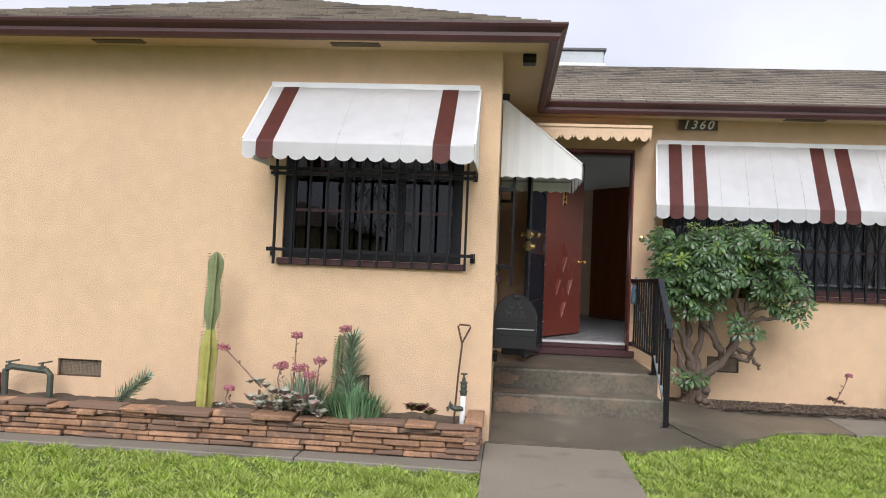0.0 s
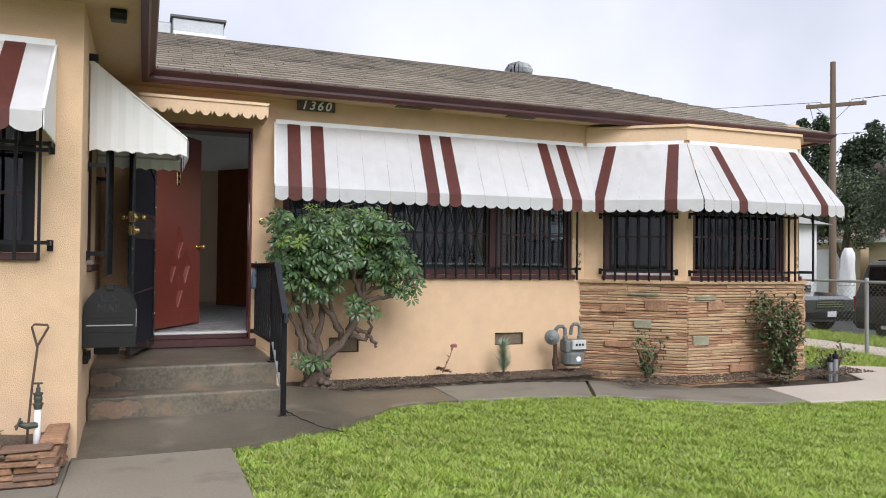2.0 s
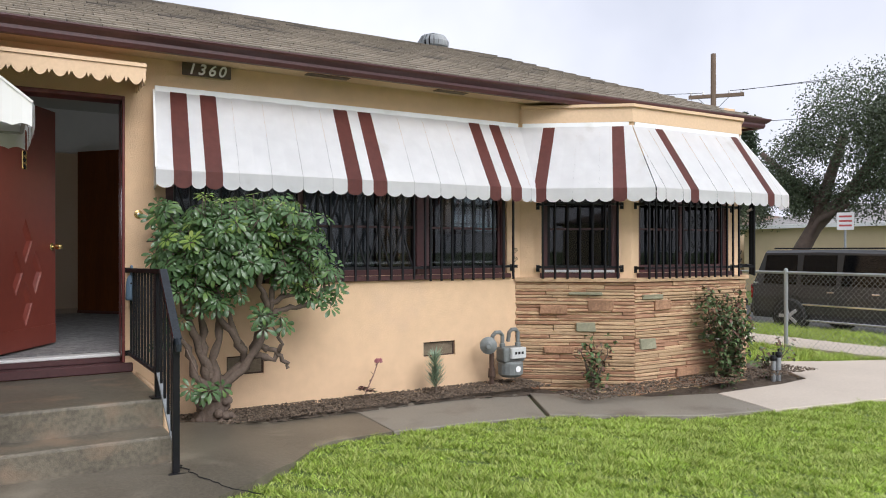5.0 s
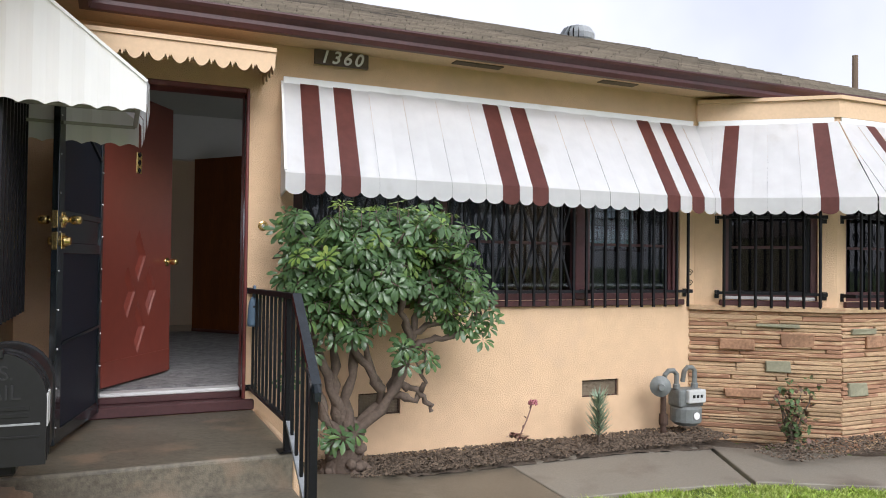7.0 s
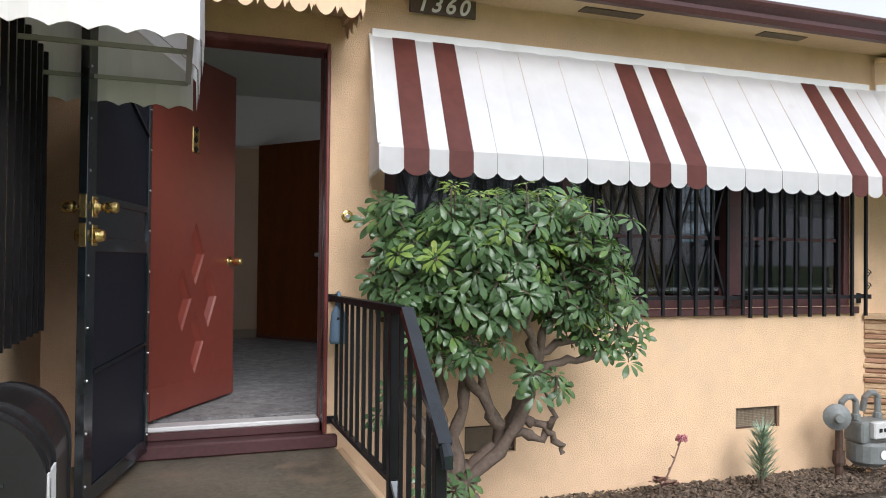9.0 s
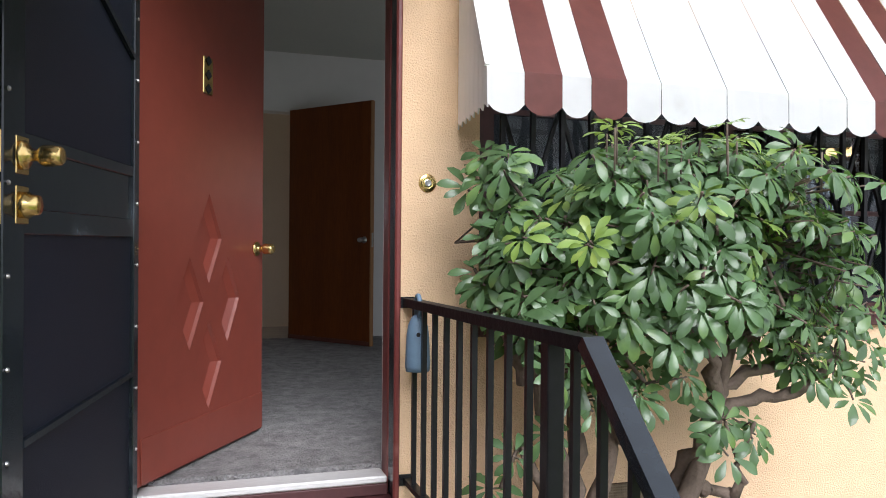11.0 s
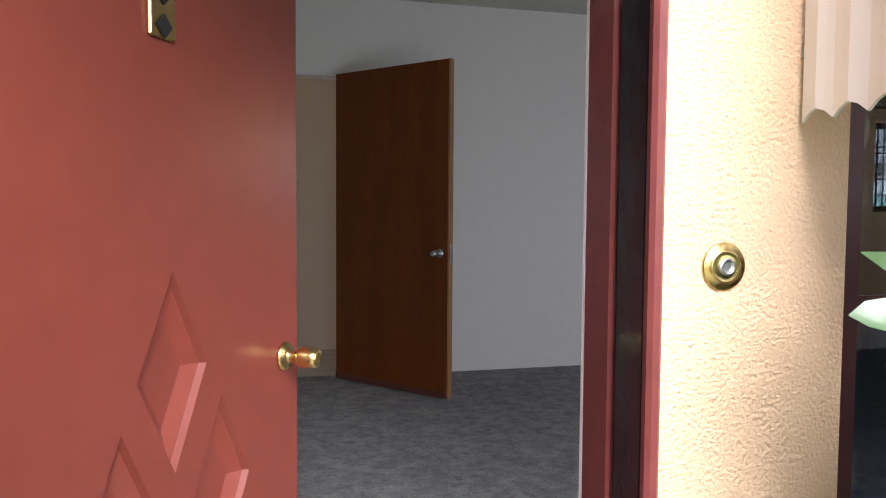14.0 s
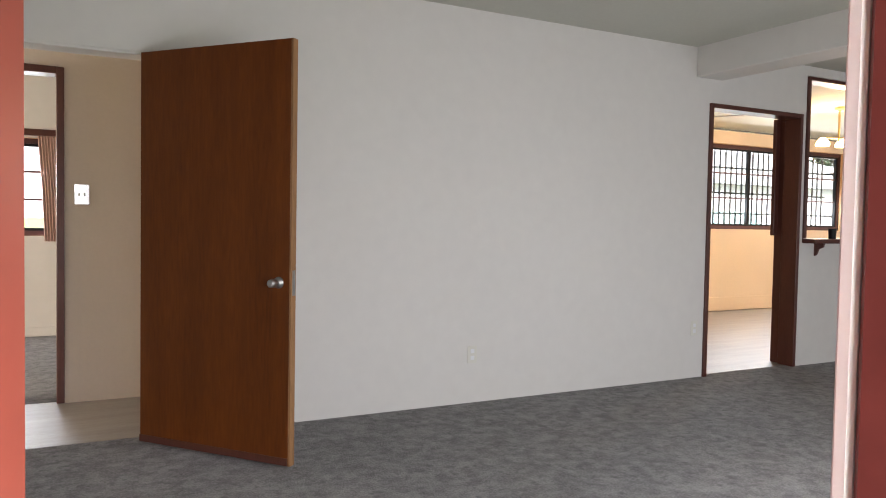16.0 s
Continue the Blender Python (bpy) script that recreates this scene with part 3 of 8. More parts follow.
# ---- ground ----
ground_bm = bmesh.new()
GX = [-400, -60, -12, 0, 3.8, 5.7, 9, 13.3, 13.5, 21.4, 21.6, 60, 400]
GZ = [0, 0, 0, 0, 0, -0.1, -0.1, -0.30, -0.56, -0.56, -0.38, -0.35, -0.35]
GY = [-400, -30, 0, 20, 60, 400]
gv = [[ground_bm.verts.new((x, y, z - 0.03)) for x, z in zip(GX, GZ)] for y in GY]
for a, b in zip(gv, gv[1:]):
    for i in range(len(GX) - 1):
        ground_bm.faces.new((a[i], a[i + 1], b[i + 1], b[i]))
tagged(part("ground", ground_bm, GRASS_BASE), "flat lawn and soil ground of the lot and street", "ground", kind="structure")


def paving(name, outline, material, label, top=0.0, thick=0.08, category="pavement", bevel=0.006, parent=None):
    """A cast slab that follows the fall of the ground."""
    bm = bmesh.new()
    a = [bm.verts.new((x, y, slope(x) + top)) for x, y in outline]
    b = [bm.verts.new((x, y, slope(x) + top - thick)) for x, y in outline]
    bm.faces.new(a)
    bm.faces.new(b[::-1])
    for k in range(len(a)):
        j = (k + 1) % len(a)
        bm.faces.new((a[j], a[k], b[k], b[j]))
    bmesh.ops.recalc_face_normals(bm, faces=bm.faces[:])
    top_edges = [e for e in bm.edges if all(v in a for v in e.verts)]
    bmesh.ops.bevel(bm, geom=top_edges, offset=bevel, segments=1, affect="EDGES")
    ob = part(name, bm, material, parent)
    return ob if parent is not None else tagged(ob, label, category, kind="structure")


def arc(c, r, a0, a1, n):
    return [(c[0] + r * math.cos(radians(a0 + (a1 - a0) * k / n)), c[1] + r * math.sin(radians(a0 + (a1 - a0) * k / n))) for k in range(n + 1)]


LAWN_EDGE = [(0.585, -3.0), (0.59, 5.55), (0.98, 5.68), (1.4, 5.9), (1.75, 6.2), (2.0, 6.5), (2.2, 6.63), (2.7, 6.66), (3.4, 6.6), (4.08, 6.52), (5.45, 6.06), (7.72, 5.68), (9.5, 5.35), (9.6, 5.3)]
paving("pavement_entry", [(-0.392, -3.0), (0.575, -3.0), (0.58, 5.54), (-0.398, 5.54)], CONCRETE, "grey concrete entry walk")


def ease(f):
    f = min(max(f, 0.0), 1.0)
    return f * f * (3 - 2 * f)


def porch_front():
    """The cast slab before the steps, rising 7 cm towards the lowest riser."""
    outline = [(-0.40, 5.552), (0.59, 5.552), (0.98, 5.68), (1.4, 5.9), (1.75, 6.2), (2.0, 6.5), (2.2, 6.63), (2.7, 6.66), (2.75, 7.52), (1.102, 7.50), (1.102, 6.45), (-0.368, 6.45), (-0.368, WY), (-0.40, WY)]
    bm = bmesh.new()
    bm.faces.new([bm.verts.new((x, y, 0.0)) for x, y in outline])
    bmesh.ops.triangulate(bm, faces=bm.faces[:])
    bmesh.ops.subdivide_edges(bm, edges=bm.edges[:], cuts=7, use_grid_fill=True)
    top = bm.faces[:]
    side = bmesh.ops.extrude_face_region(bm, geom=top)
    for v in side["geom"]:
        if isinstance(v, bmesh.types.BMVert):
            v.co.z -= 0.08
    for v in bm.verts:
        v.co.z += 0.07 * ease((v.co.y - 5.6) / 0.7) * ease((2.0 - v.co.x) / 0.8)
    bmesh.ops.recalc_face_normals(bm, faces=bm.faces[:])
    return tagged(part("pavement_porch_front", bm, WALK_DAMP), "damp stained cracked concrete slab before the steps", "pavement", kind="structure")


porch_slab_front = porch_front()
crack = bmesh.new()
cp = []
crng = random.Random(9)
for k in range(22):
    f = k / 21
    x, y = 1.07 + 0.02 * f + 0.30 * f * f + crng.uniform(-0.014, 0.014), 6.38 - 0.66 * f
    cp.append((x, y, 0.0705 * ease((y - 5.6) / 0.7) * ease((2.0 - x) / 0.8) + 0.003))
tube(crack, cp, [0.004 * (0.6 + 0.5 * crng.random()) for _ in cp], 4)
part("crack", crack, DARK, porch_slab_front, "thin dark crack in the slab")

paving("pavement_front", [(2.765, 7.52), (2.715, 6.66), (3.4, 6.6), (4.07, 6.53), (4.60, 7.50), (3.8, 7.55)], WALK_OLD, "stained concrete walk along the planting strip")
paving("pavement_bay", [(4.10, 6.52), (5.45, 6.06), (6.2, 5.93), (6.42, 6.72), (5.72, 6.95), (4.62, 7.48)], WALK_OLD, "grey concrete walk bending round the bay", top=0.01)
paving("pavement_bay_right", [(6.22, 5.93), (7.72, 5.68), (9.55, 5.35), (10.3, 6.0), (10.3, 7.1), (9.4, 7.5), (8.75, 7.9), (8.02, 6.79), (7.5, 6.72), (6.44, 6.72)], WALK_NEW, "pale concrete walk towards the gate", top=0.01)
paving("pavement_strip", [(-9, 4.74), (-1.62, 4.80), (-1.62, 4.99), (-9, 4.99)], WALK_OLD, "narrow concrete mowing strip beside the planter")
paving("pavement_strip_end", [(-1.61, 4.80), (-0.40, 4.74), (-0.40, 4.99), (-1.61, 4.99)], WALK_OLD, "narrow concrete mowing strip beside the planter")
paving("pavement_edge", [(-0.47, 4.994), (-0.402, 4.994), (-0.402, 5.55), (-0.47, 5.55)], WALK_OLD, "narrow concrete edge at the planter end", top=-0.004)
paving("pavement_public", [(10.55, -60), (11.6, -60), (11.6, 60), (10.55, 60)], WALK_NEW, "pale public footpath beside the street", top=0.0)
slab("road", [(13.5, -120), (21.4, -120), (21.4, 120), (13.5, 120)], -0.58, -0.45, ASPHALT, "dark grey asphalt street", "road")
slab("kerb", [(13.3, -120), (13.5, -120), (13.5, 120), (13.3, 120)], -0.58, -0.32, WALK_NEW, "concrete kerb along the street", "kerb")
# planting strip soil
def soil_bed(name, outline, z, label, amp=0.02, cell=0.05):
    xs = [p[0] for p in outline]
    ys = [p[1] for p in outline]
    nx, ny = int((max(xs) - min(xs)) / cell) + 1, max(2, int((max(ys) - min(ys)) / cell) + 1)
    verts, faces = [], []
    for j in range(ny + 1):
        for i in range(nx + 1):
            x, y = min(xs) + (max(xs) - min(xs)) * i / nx, min(ys) + (max(ys) - min(ys)) * j / ny
            verts.append((x, y, slope(x) + z + amp * noise.noise((x * 9, y * 9, 1.3)) + amp * 0.6 * noise.noise((x * 31, y * 31, 4))))
    for j in range(ny):
        for i in range(nx):
            k = j * (nx + 1) + i
            faces.append((k, k + 1, k + nx + 2, k + nx + 1))
    return tagged(data_part(name, verts, faces, SOIL), label, "soil", kind="structure")


soil_bed("ground_strip_soil", [(1.07, 7.4), (4.86, FY)], 0.005, "bare dark soil along the foot of the wall")
soil_bed("ground_bay_soil", [(4.6, 6.7), (8.9, 8.0)], -0.02, "bare soil bed round the stone bay")
soil_bed("ground_planter_soil", [(-9, 4.98), (-0.5, WY)], 0.17, "dry soil in the raised planter")

# ---- steps ----
steps = thing("steps", "worn stained concrete steps up to a porch slab", "steps")
steps["kind"] = "structure"
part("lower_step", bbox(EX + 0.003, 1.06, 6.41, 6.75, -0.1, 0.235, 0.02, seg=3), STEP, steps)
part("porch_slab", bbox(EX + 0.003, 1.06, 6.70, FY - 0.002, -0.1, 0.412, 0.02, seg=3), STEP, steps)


def worn_patch(name, m, cu, cv, ru, rv, seed):
    """A thin uneven skin of bare, rust-stained concrete lying 1 mm proud of a step."""
    pr = random.Random(seed)
    bm = bmesh.new()
    ring = []
    for k in range(26):
        a = 2 * math.pi * k / 26
        f = pr.uniform(0.72, 1.08)
        ring.append((max(0.0, cu + ru * f * math.cos(a)), cv + rv * f * math.sin(a)))
    extrude(bm, ring, 0.0015, m)
    bmesh.ops.recalc_face_normals(bm, faces=bm.faces[:])
    part(name, bm, STAIN, steps, "rust-stained bare patch")


worn_patch("stain", basis((EX + 0.01, 6.41, 0), (1, 0, 0), (0, 0, 1), (0, -1, 0)), 0.19, 0.14, 0.20, 0.07, 5)
worn_patch("stain", basis((EX + 0.01, 6.70, 0), (1, 0, 0), (0, 0, 1), (0, -1, 0)), 0.10, 0.32, 0.12, 0.06, 6)
worn_patch("stain", basis((EX + 0.01, 6.41, 0.235), (1, 0, 0), (0, 1, 0), (0, 0, 1)), 0.16, 0.14, 0.2, 0.11, 7)
part("side_cheek", bbox(1.062, 1.10, 6.72, FY - 0.002, -0.1, 0.405, 0.008), STUCCO, steps, "tan stucco side of the porch")

# ---- door frame, sill ----
door_frame = thing("door_1_frame", "maroon painted timber door frame with worn edges", "door frame", kind="structure")
part("sill", bbox(0.03, 1.06, FY - 0.03, FY + 0.11, 0.414, 0.485, 0.008), MAROON, door_frame, "dark red painted timber sill")
part("sill_riser", bbox(0.10, 0.98, FY + 0.07, FY + 0.185, 0.487, 0.528, 0.003), MAROON, door_frame)
part("threshold", bbox(0.10, 0.98, FY + 0.072, FY + 0.185, 0.529, 0.556, 0.006), BRIGHT_STRIP, door_frame, "bright worn metal threshold strip")
for x0, x1, e0, e1 in ((0.071, 0.098, 0.071, 0.092), (0.984, 0.999, 0.985, 0.999)):
    part("jamb", bbox(x0, x1, FY + 0.10, FY + 0.19, 0.487, 2.57, 0.005), TRIM_RED, door_frame)
    part("screen_jamb", bbox(e0, e1, FY + 0.003, FY + 0.085, 0.487, 2.553, 0.004), GLOSS_BLACK, door_frame, "glossy black steel screen-door jamb")
part("head", bbox(0.098, 0.984, FY + 0.012, FY + 0.19, 2.548, 2.57, 0.004), TRIM_RED, door_frame)
for x0, x1 in ((0.06, 0.092), (0.981, 1.003)):
    part("brick_mould", bbox(x0, x1, FY - 0.02, FY + 0.002, 0.487, 2.58, 0.006), TRIM_RED, door_frame)
part("brick_mould", bbox(0.092, 0.981, FY - 0.02, FY + 0.002, 2.545, 2.58, 0.006), TRIM_RED, door_frame)
part("plaster_edge", bbox(0.986, 0.999, FY + 0.191, FY + 0.204, 0.575, 2.56, 0.003), WHITE, door_frame, "chipped white paint edge inside the jamb")

# ---- bay trim and stone, window lights ----
cornice = thing("bay_cornice", "tan painted timber cornice round the bay", "trim", kind="structure")


def offset_line(pts, d):
    """The plan line moved d to its right-hand side, with mitred corners."""
    out = []
    for i, p in enumerate(pts):
        p = V(p[0], p[1], 0)
        ns = []
        if i > 0:
            ns.append((p - V(*pts[i - 1], 0)).normalized().cross(V(0, 0, 1)))
        if i < len(pts) - 1:
            ns.append((V(*pts[i + 1], 0) - p).normalized().cross(V(0, 0, 1)))
        nn = sum(ns, V(0, 0, 0)).normalized()
        nn /= nn.dot(ns[0])
        q = p + nn * d
        out.append((q.x, q.y))
    return out


def band(name, pts, d0, d1, z0, z1, material, parent, label=""):
    a, b = offset_line(pts, d0), offset_line(pts, d1)
    bm = bmesh.new()
    rings = [[bm.verts.new((*p, z)) for p, z in ((a[i], z0), (b[i], z0), (b[i], z1), (a[i], z1))] for i in range(len(pts))]
    for r, s in zip(rings, rings[1:]):
        for k in range(4):
            bm.faces.new((r[k], s[k], s[(k + 1) % 4], r[(k + 1) % 4]))
    bm.faces.new(rings[0])
    bm.faces.new(rings[-1][::-1])
    bmesh.ops.recalc_face_normals(bm, faces=bm.faces[:])
    return part(name, bm, material, parent, label)


BAY_IN = [(4.88, FY - 0.01), BAY[1], BAY[2], BAY[3]]
band("board", BAY_IN, 0.0, 0.022, 2.69, 2.84, STUCCO_TRIM, cornice)
band("top_moulding", BAY_IN, 0.0, 0.05, 2.842, 2.872, STUCCO_TRIM, cornice)


# ---- windows ----
def window(name, m, hole, lights, label, dark=False, pane_glass=None):
    """A timber window in a wall's hole; m is the wall's plane, lights the widths of its panes."""
    u0, u1, z0, z1 = hole
    w = thing(name, label, "window", kind="structure")
    fr = bmesh.new()
    for a, b, c, d in ((u0, u1, z0, z0 + 0.05), (u0, u1, z1 - 0.05, z1), (u0, u0 + 0.05, z0 + 0.05, z1 - 0.05), (u1 - 0.05, u1, z0 + 0.05, z1 - 0.05)):
        box(fr, a, b, c, d, -0.11, -0.03, m)
    part("window_frame", fr, BLACK if name == "window_1" else MAROON, w)
    part("window_sill", bbox(u0 - 0.03, u1 + 0.03, z0 - 0.05, z0 - 0.002, -0.05, 0.035, 0.006, m), MAROON, w, "dark maroon timber sill")
    total = sum(lights)
    u = u0 + 0.05
    for k, l in enumerate(lights):
        wide = (u1 - u0 - 0.1) * l / total
        sash = bmesh.new()
        s = 0.028
        for a, b, c, d in ((u, u + wide, z0 + 0.05, z0 + 0.05 + s), (u, u + wide, z1 - 0.05 - s, z1 - 0.05), (u, u + s, z0 + 0.05 + s, z1 - 0.05 - s), (u + wide - s, u + wide, z0 + 0.05 + s, z1 - 0.05 - s)):
            box(sash, a, b, c, d, -0.095, -0.055, m)
        part("sash", sash, BLACK if not dark else MAROON, w)
        rails = bmesh.new()
        for f in (0.36, 0.68):
            zz = z0 + 0.05 + (z1 - z0 - 0.1) * f
            box(rails, u + s, u + wide - s, zz - 0.011, zz + 0.011, -0.085, -0.063, m)
        part("glazing_bar", rails, MAROON, w)
        pane = bmesh.new()
        box(pane, u + s, u + wide - s, z0 + 0.05 + s, z1 - 0.05 - s, -0.076, -0.072, m)
        g = part("pane", pane, pane_glass or SCREENED, w)
        g.visible_shadow = False
        u += wide
    if not dark and name != "window_1":
        sc = bmesh.new()
        box(sc, u0 + 0.02, u1 - 0.02, z0 + 0.005, z0 + 0.03, -0.028, -0.012, m)
        part("screen_track", sc, WHITE, w, "pale sill track")
    return w


MP = plane_of((EX, FY), BAY[0])
WP = plane_of((WING_L, WY), (EX, WY))
SP = plane_of((EX, WY + 0.2), (EX, FY))
B1, B2, B3 = plane_of(BAY[0], BAY[1]), plane_of(BAY[1], BAY[2]), plane_of(BAY[2], BAY[3])
window("window_1", WP, WIN_W, [1, 1, 1], "maroon framed wing window behind iron bars")
window("window_2", SP, (0.45, 1.30, 1.22, 2.28), [1, 1], "maroon framed side window behind iron bars")
window("window_3", MP, MAIN_WIN, [1.15, 1.25, 1.0], "wide maroon framed living room window", dark=True, pane_glass=DIMGLASS)
window("window_4", B1, BAY1_WIN, [1], "single bay window with dark screen")
window("window_5", B2, BAY2_WIN, [1, 1], "maroon framed bay window behind iron bars", dark=True)
window("window_6", B3, BAY3_WIN, [1], "narrow bay side window")
mull = thing("window_post", "dark maroon timber post between the living room lights", "trim", kind="structure")
part("post", bbox(3.62, 3.76, FY - 0.012, FY + 0.12, 1.132, HEAD - 0.002, 0.006), MAROON, mull)
curtains = thing("curtain", "dark sheer curtain drawn behind the bay window", "curtain", group="curtains")
cb = bmesh.new()
n = 90
rows = []
for k in range(n + 1):
    u = 0.05 + (1.62 - 0.05) * k / n
    off = -0.24 + 0.02 * math.sin(k * 1.1)
    rows.append([cb.verts.new(B2 @ V(u, z, off)) for z in (0.95, 2.4)])
for a, b in zip(rows, rows[1:]):
    cb.faces.new((a[0], b[0], b[1], a[1]))
part("cloth", cb, mat("dark_cloth", (0.035, 0.034, 0.036), 0.9, var=0.1), curtains, smooth=True)
cb = bmesh.new()
tube(cb, [B2 @ V(0.0, 2.42, -0.24), B2 @ V(1.68, 2.42, -0.24)], 0.01)
part("rod", cb, BLACK, curtains)


# ---- security grilles ----
def spiral(m, u, v, r, turns, w, hand=1, n=22):
    pts = []
    for k in range(n + 1):
        a = hand * turns * 2 * math.pi * k / n
        rr = r * (1 - 0.72 * k / n)
        pts.append(m @ V(u + rr * math.cos(a), v + rr * math.sin(a), w))
    return pts


def grille(m, u0, u1, z0, z1, n, out, label, rails=(), style="bars", drop=0.06, brackets=True, side_scroll=False):
    """Flat iron bars before a window, held off the wall by out."""
    g = thing("window_grille", label, "security bars", group="window grilles")
    for z in rails:
        bm = bmesh.new()
        bar(bm, m @ V(u0 - 0.05, z, out - 0.012), m @ V(u1 + 0.05, z, out - 0.012), 0.022, 0.024)
        part("rail", bm, BLACK, g)
    for k in range(n):
        u = u0 + (u1 - u0) * k / (n - 1)
        bm = bmesh.new()
        bar(bm, m @ V(u, z0 - drop, out + 0.006), m @ V(u, z1, out + 0.006), 0.018)
        part("bar", bm, BLACK, g)
    if brackets:
        for u in (u0 - 0.05, u1 + 0.05):
            for z in (rails[0], rails[-1]):
                bm = bmesh.new()
                bar(bm, m @ V(u, z, -0.004), m @ V(u, z, out), 0.02, 0.03)
                box(bm, u - 0.018, u + 0.018, z - 0.05, z + 0.02, 0.001, 0.008, m)
                part("bracket", bm, BLACK, g)
    mid = (u0 + u1) / 2
    if style == "scroll":
        for hand in (1, -1):
            for zc, r in ((rails[-1] - 0.14, 0.055), (rails[0] + 0.2, 0.055)):
                for du in (0.07, 0.21):
                    bm = bmesh.new()
                    tube(bm, spiral(m, mid + hand * du, zc, r, 1.4, out - 0.004, hand), 0.005, 5)
                    part("scroll", bm, BLACK, g)
            bm = bmesh.new()
            pts = [m @ V(mid + hand * (0.02 + 0.10 * math.sin(math.pi * k / 10) ** 2), rails[0] + 0.2 + (rails[-1] - rails[0] - 0.34) * k / 10, out - 0.004) for k in range(11)]
            tube(bm, pts, 0.005, 5)
            part("scroll", bm, BLACK, g)
    if style == "cross":
        step = (u1 - u0) / (n - 1)
        for k in range(0, n - 2, 2):
            a = u0 + k * step
            for p, q in (((a, z0 + 0.06), (a + 2 * step, z1 - 0.35)), ((a + 2 * step, z0 + 0.06), (a, z1 - 0.35))):
                bm = bmesh.new()
                bar(bm, m @ V(p[0], p[1], out - 0.016), m @ V(q[0], q[1], out - 0.016), 0.014)
                part("cross_bar", bm, BLACK, g)
    if side_scroll:
        for zc in (rails[0] + 0.07, rails[0] + 0.16):
            bm = bmesh.new()
            tube(bm, spiral(m, u1 + 0.03, zc, 0.03, 1.3, out - 0.004), 0.004, 5)
            part("scroll", bm, BLACK, g)
    return g


grille(WP, WIN_W[0] - 0.02, WIN_W[1] + 0.04, 1.27, 2.2, 12, 0.13, "black iron bars with scrolls before the wing window", (1.36, 1.93, 1.97), "scroll", drop=0.02)
grille(SP, 0.40, 1.34, 1.2, 2.2, 9, 0.12, "black iron bars before the side window", (1.30, 1.93))
grille(MP, 1.36 - EX, 3.66 - EX, 1.13, 2.3, 20, 0.10, "black iron bars with crossed diagonals before the living room window", (1.20, 2.16), "cross", drop=0.04)
grille(MP, 3.72 - EX, 4.70 - EX, 1.13, 2.3, 9, 0.10, "black iron bars before the living room side light", (1.20, 2.16), "cross2", side_scroll=True)
grille(B1, BAY1_WIN[0], BAY1_WIN[1], 1.13, 2.3, 7, 0.08, "black iron bars before the small bay window", (1.19, 1.84))
grille(B2, BAY2_WIN[0], BAY2_WIN[1], 1.13, 2.3, 15, 0.14, "black iron bars with scrolls before the bay window", (1.18, 1.84), "scroll", side_scroll=True)
grille(B3, BAY3_WIN[0], BAY3_WIN[1] + 0.05, 1.13, 2.3, 4, 0.16, "black iron bars before the bay side window", (1.18, 1.84, 1.95))


# ---- metal awnings ----
def awning_panels(aw, p, q, ztop, zfold, zlow, out, cuts, colours, left=0.0, right=0.0, flare=0.0, fan=lambda u: 0.0):
    """Pans from p to q along the wall. left, right: by how much the front edge runs past (+) or short of (-) the wall line.
    cuts: distances along the line; colours: w or b for each pan."""
    m = plane_of(p, q)
    length = math.dist(p, q)

    def top_frac(u):      # 0 at the wall, 1 at the fold
        if u < 0 and left > 0:
            return min(1.0, -u / left)
        if u > length and right > 0:
            return min(1.0, (u - length) / right)
        return 0.0

    def low_frac(u):
        if left < 0 and u < -left:
            return max(0.0, u / -left)
        if right < 0 and u > length + right:
            return max(0.0, (length - u) / -right)
        return 1.0

    for k, (a, b) in enumerate(zip(cuts, cuts[1:])):
        c = colours[k % len(colours)]
        lift = 0.0035 if k % 2 else 0.0
        bm = bmesh.new()
        cols = []
        n_sc = max(1, round((b - a) / 0.115))
        n = 6 * n_sc
        for i in range(n + 1):
            u = a + (b - a) * i / n
            edge = i in (0, n)
            l2 = lift if not edge else lift - 0.0005
            tf, lf = top_frac(u), low_frac(u)
            col = []
            for f in (tf, lf):
                col.append(m @ V(min(u + flare * (1 - f), max(u, length)) + fan(u) * f, ztop + (zfold - ztop) * f, out * f + 0.012 + l2))
            if lf > 0.999:
                s = abs(math.sin(math.pi * n_sc * i / n))
                col.append(m @ V(u + fan(u), zfold - 0.015, out + 0.022 + l2))
                col.append(m @ V(u + fan(u), zlow + 0.032 * (1 - s ** 0.6), out + 0.024 + l2))
            cols.append([bm.verts.new(v) for v in col])
        for s, t in zip(cols, cols[1:]):
            for j in range(min(len(s), len(t)) - 1):
                try:
                    bm.faces.new((s[j], s[j + 1], t[j + 1], t[j]))
                except ValueError:
                    pass
        bmesh.ops.solidify(bm, geom=bm.faces[:], thickness=0.004)
        part("pan", bm, BROWN_METAL if c == "b" else WHITE_METAL, aw)


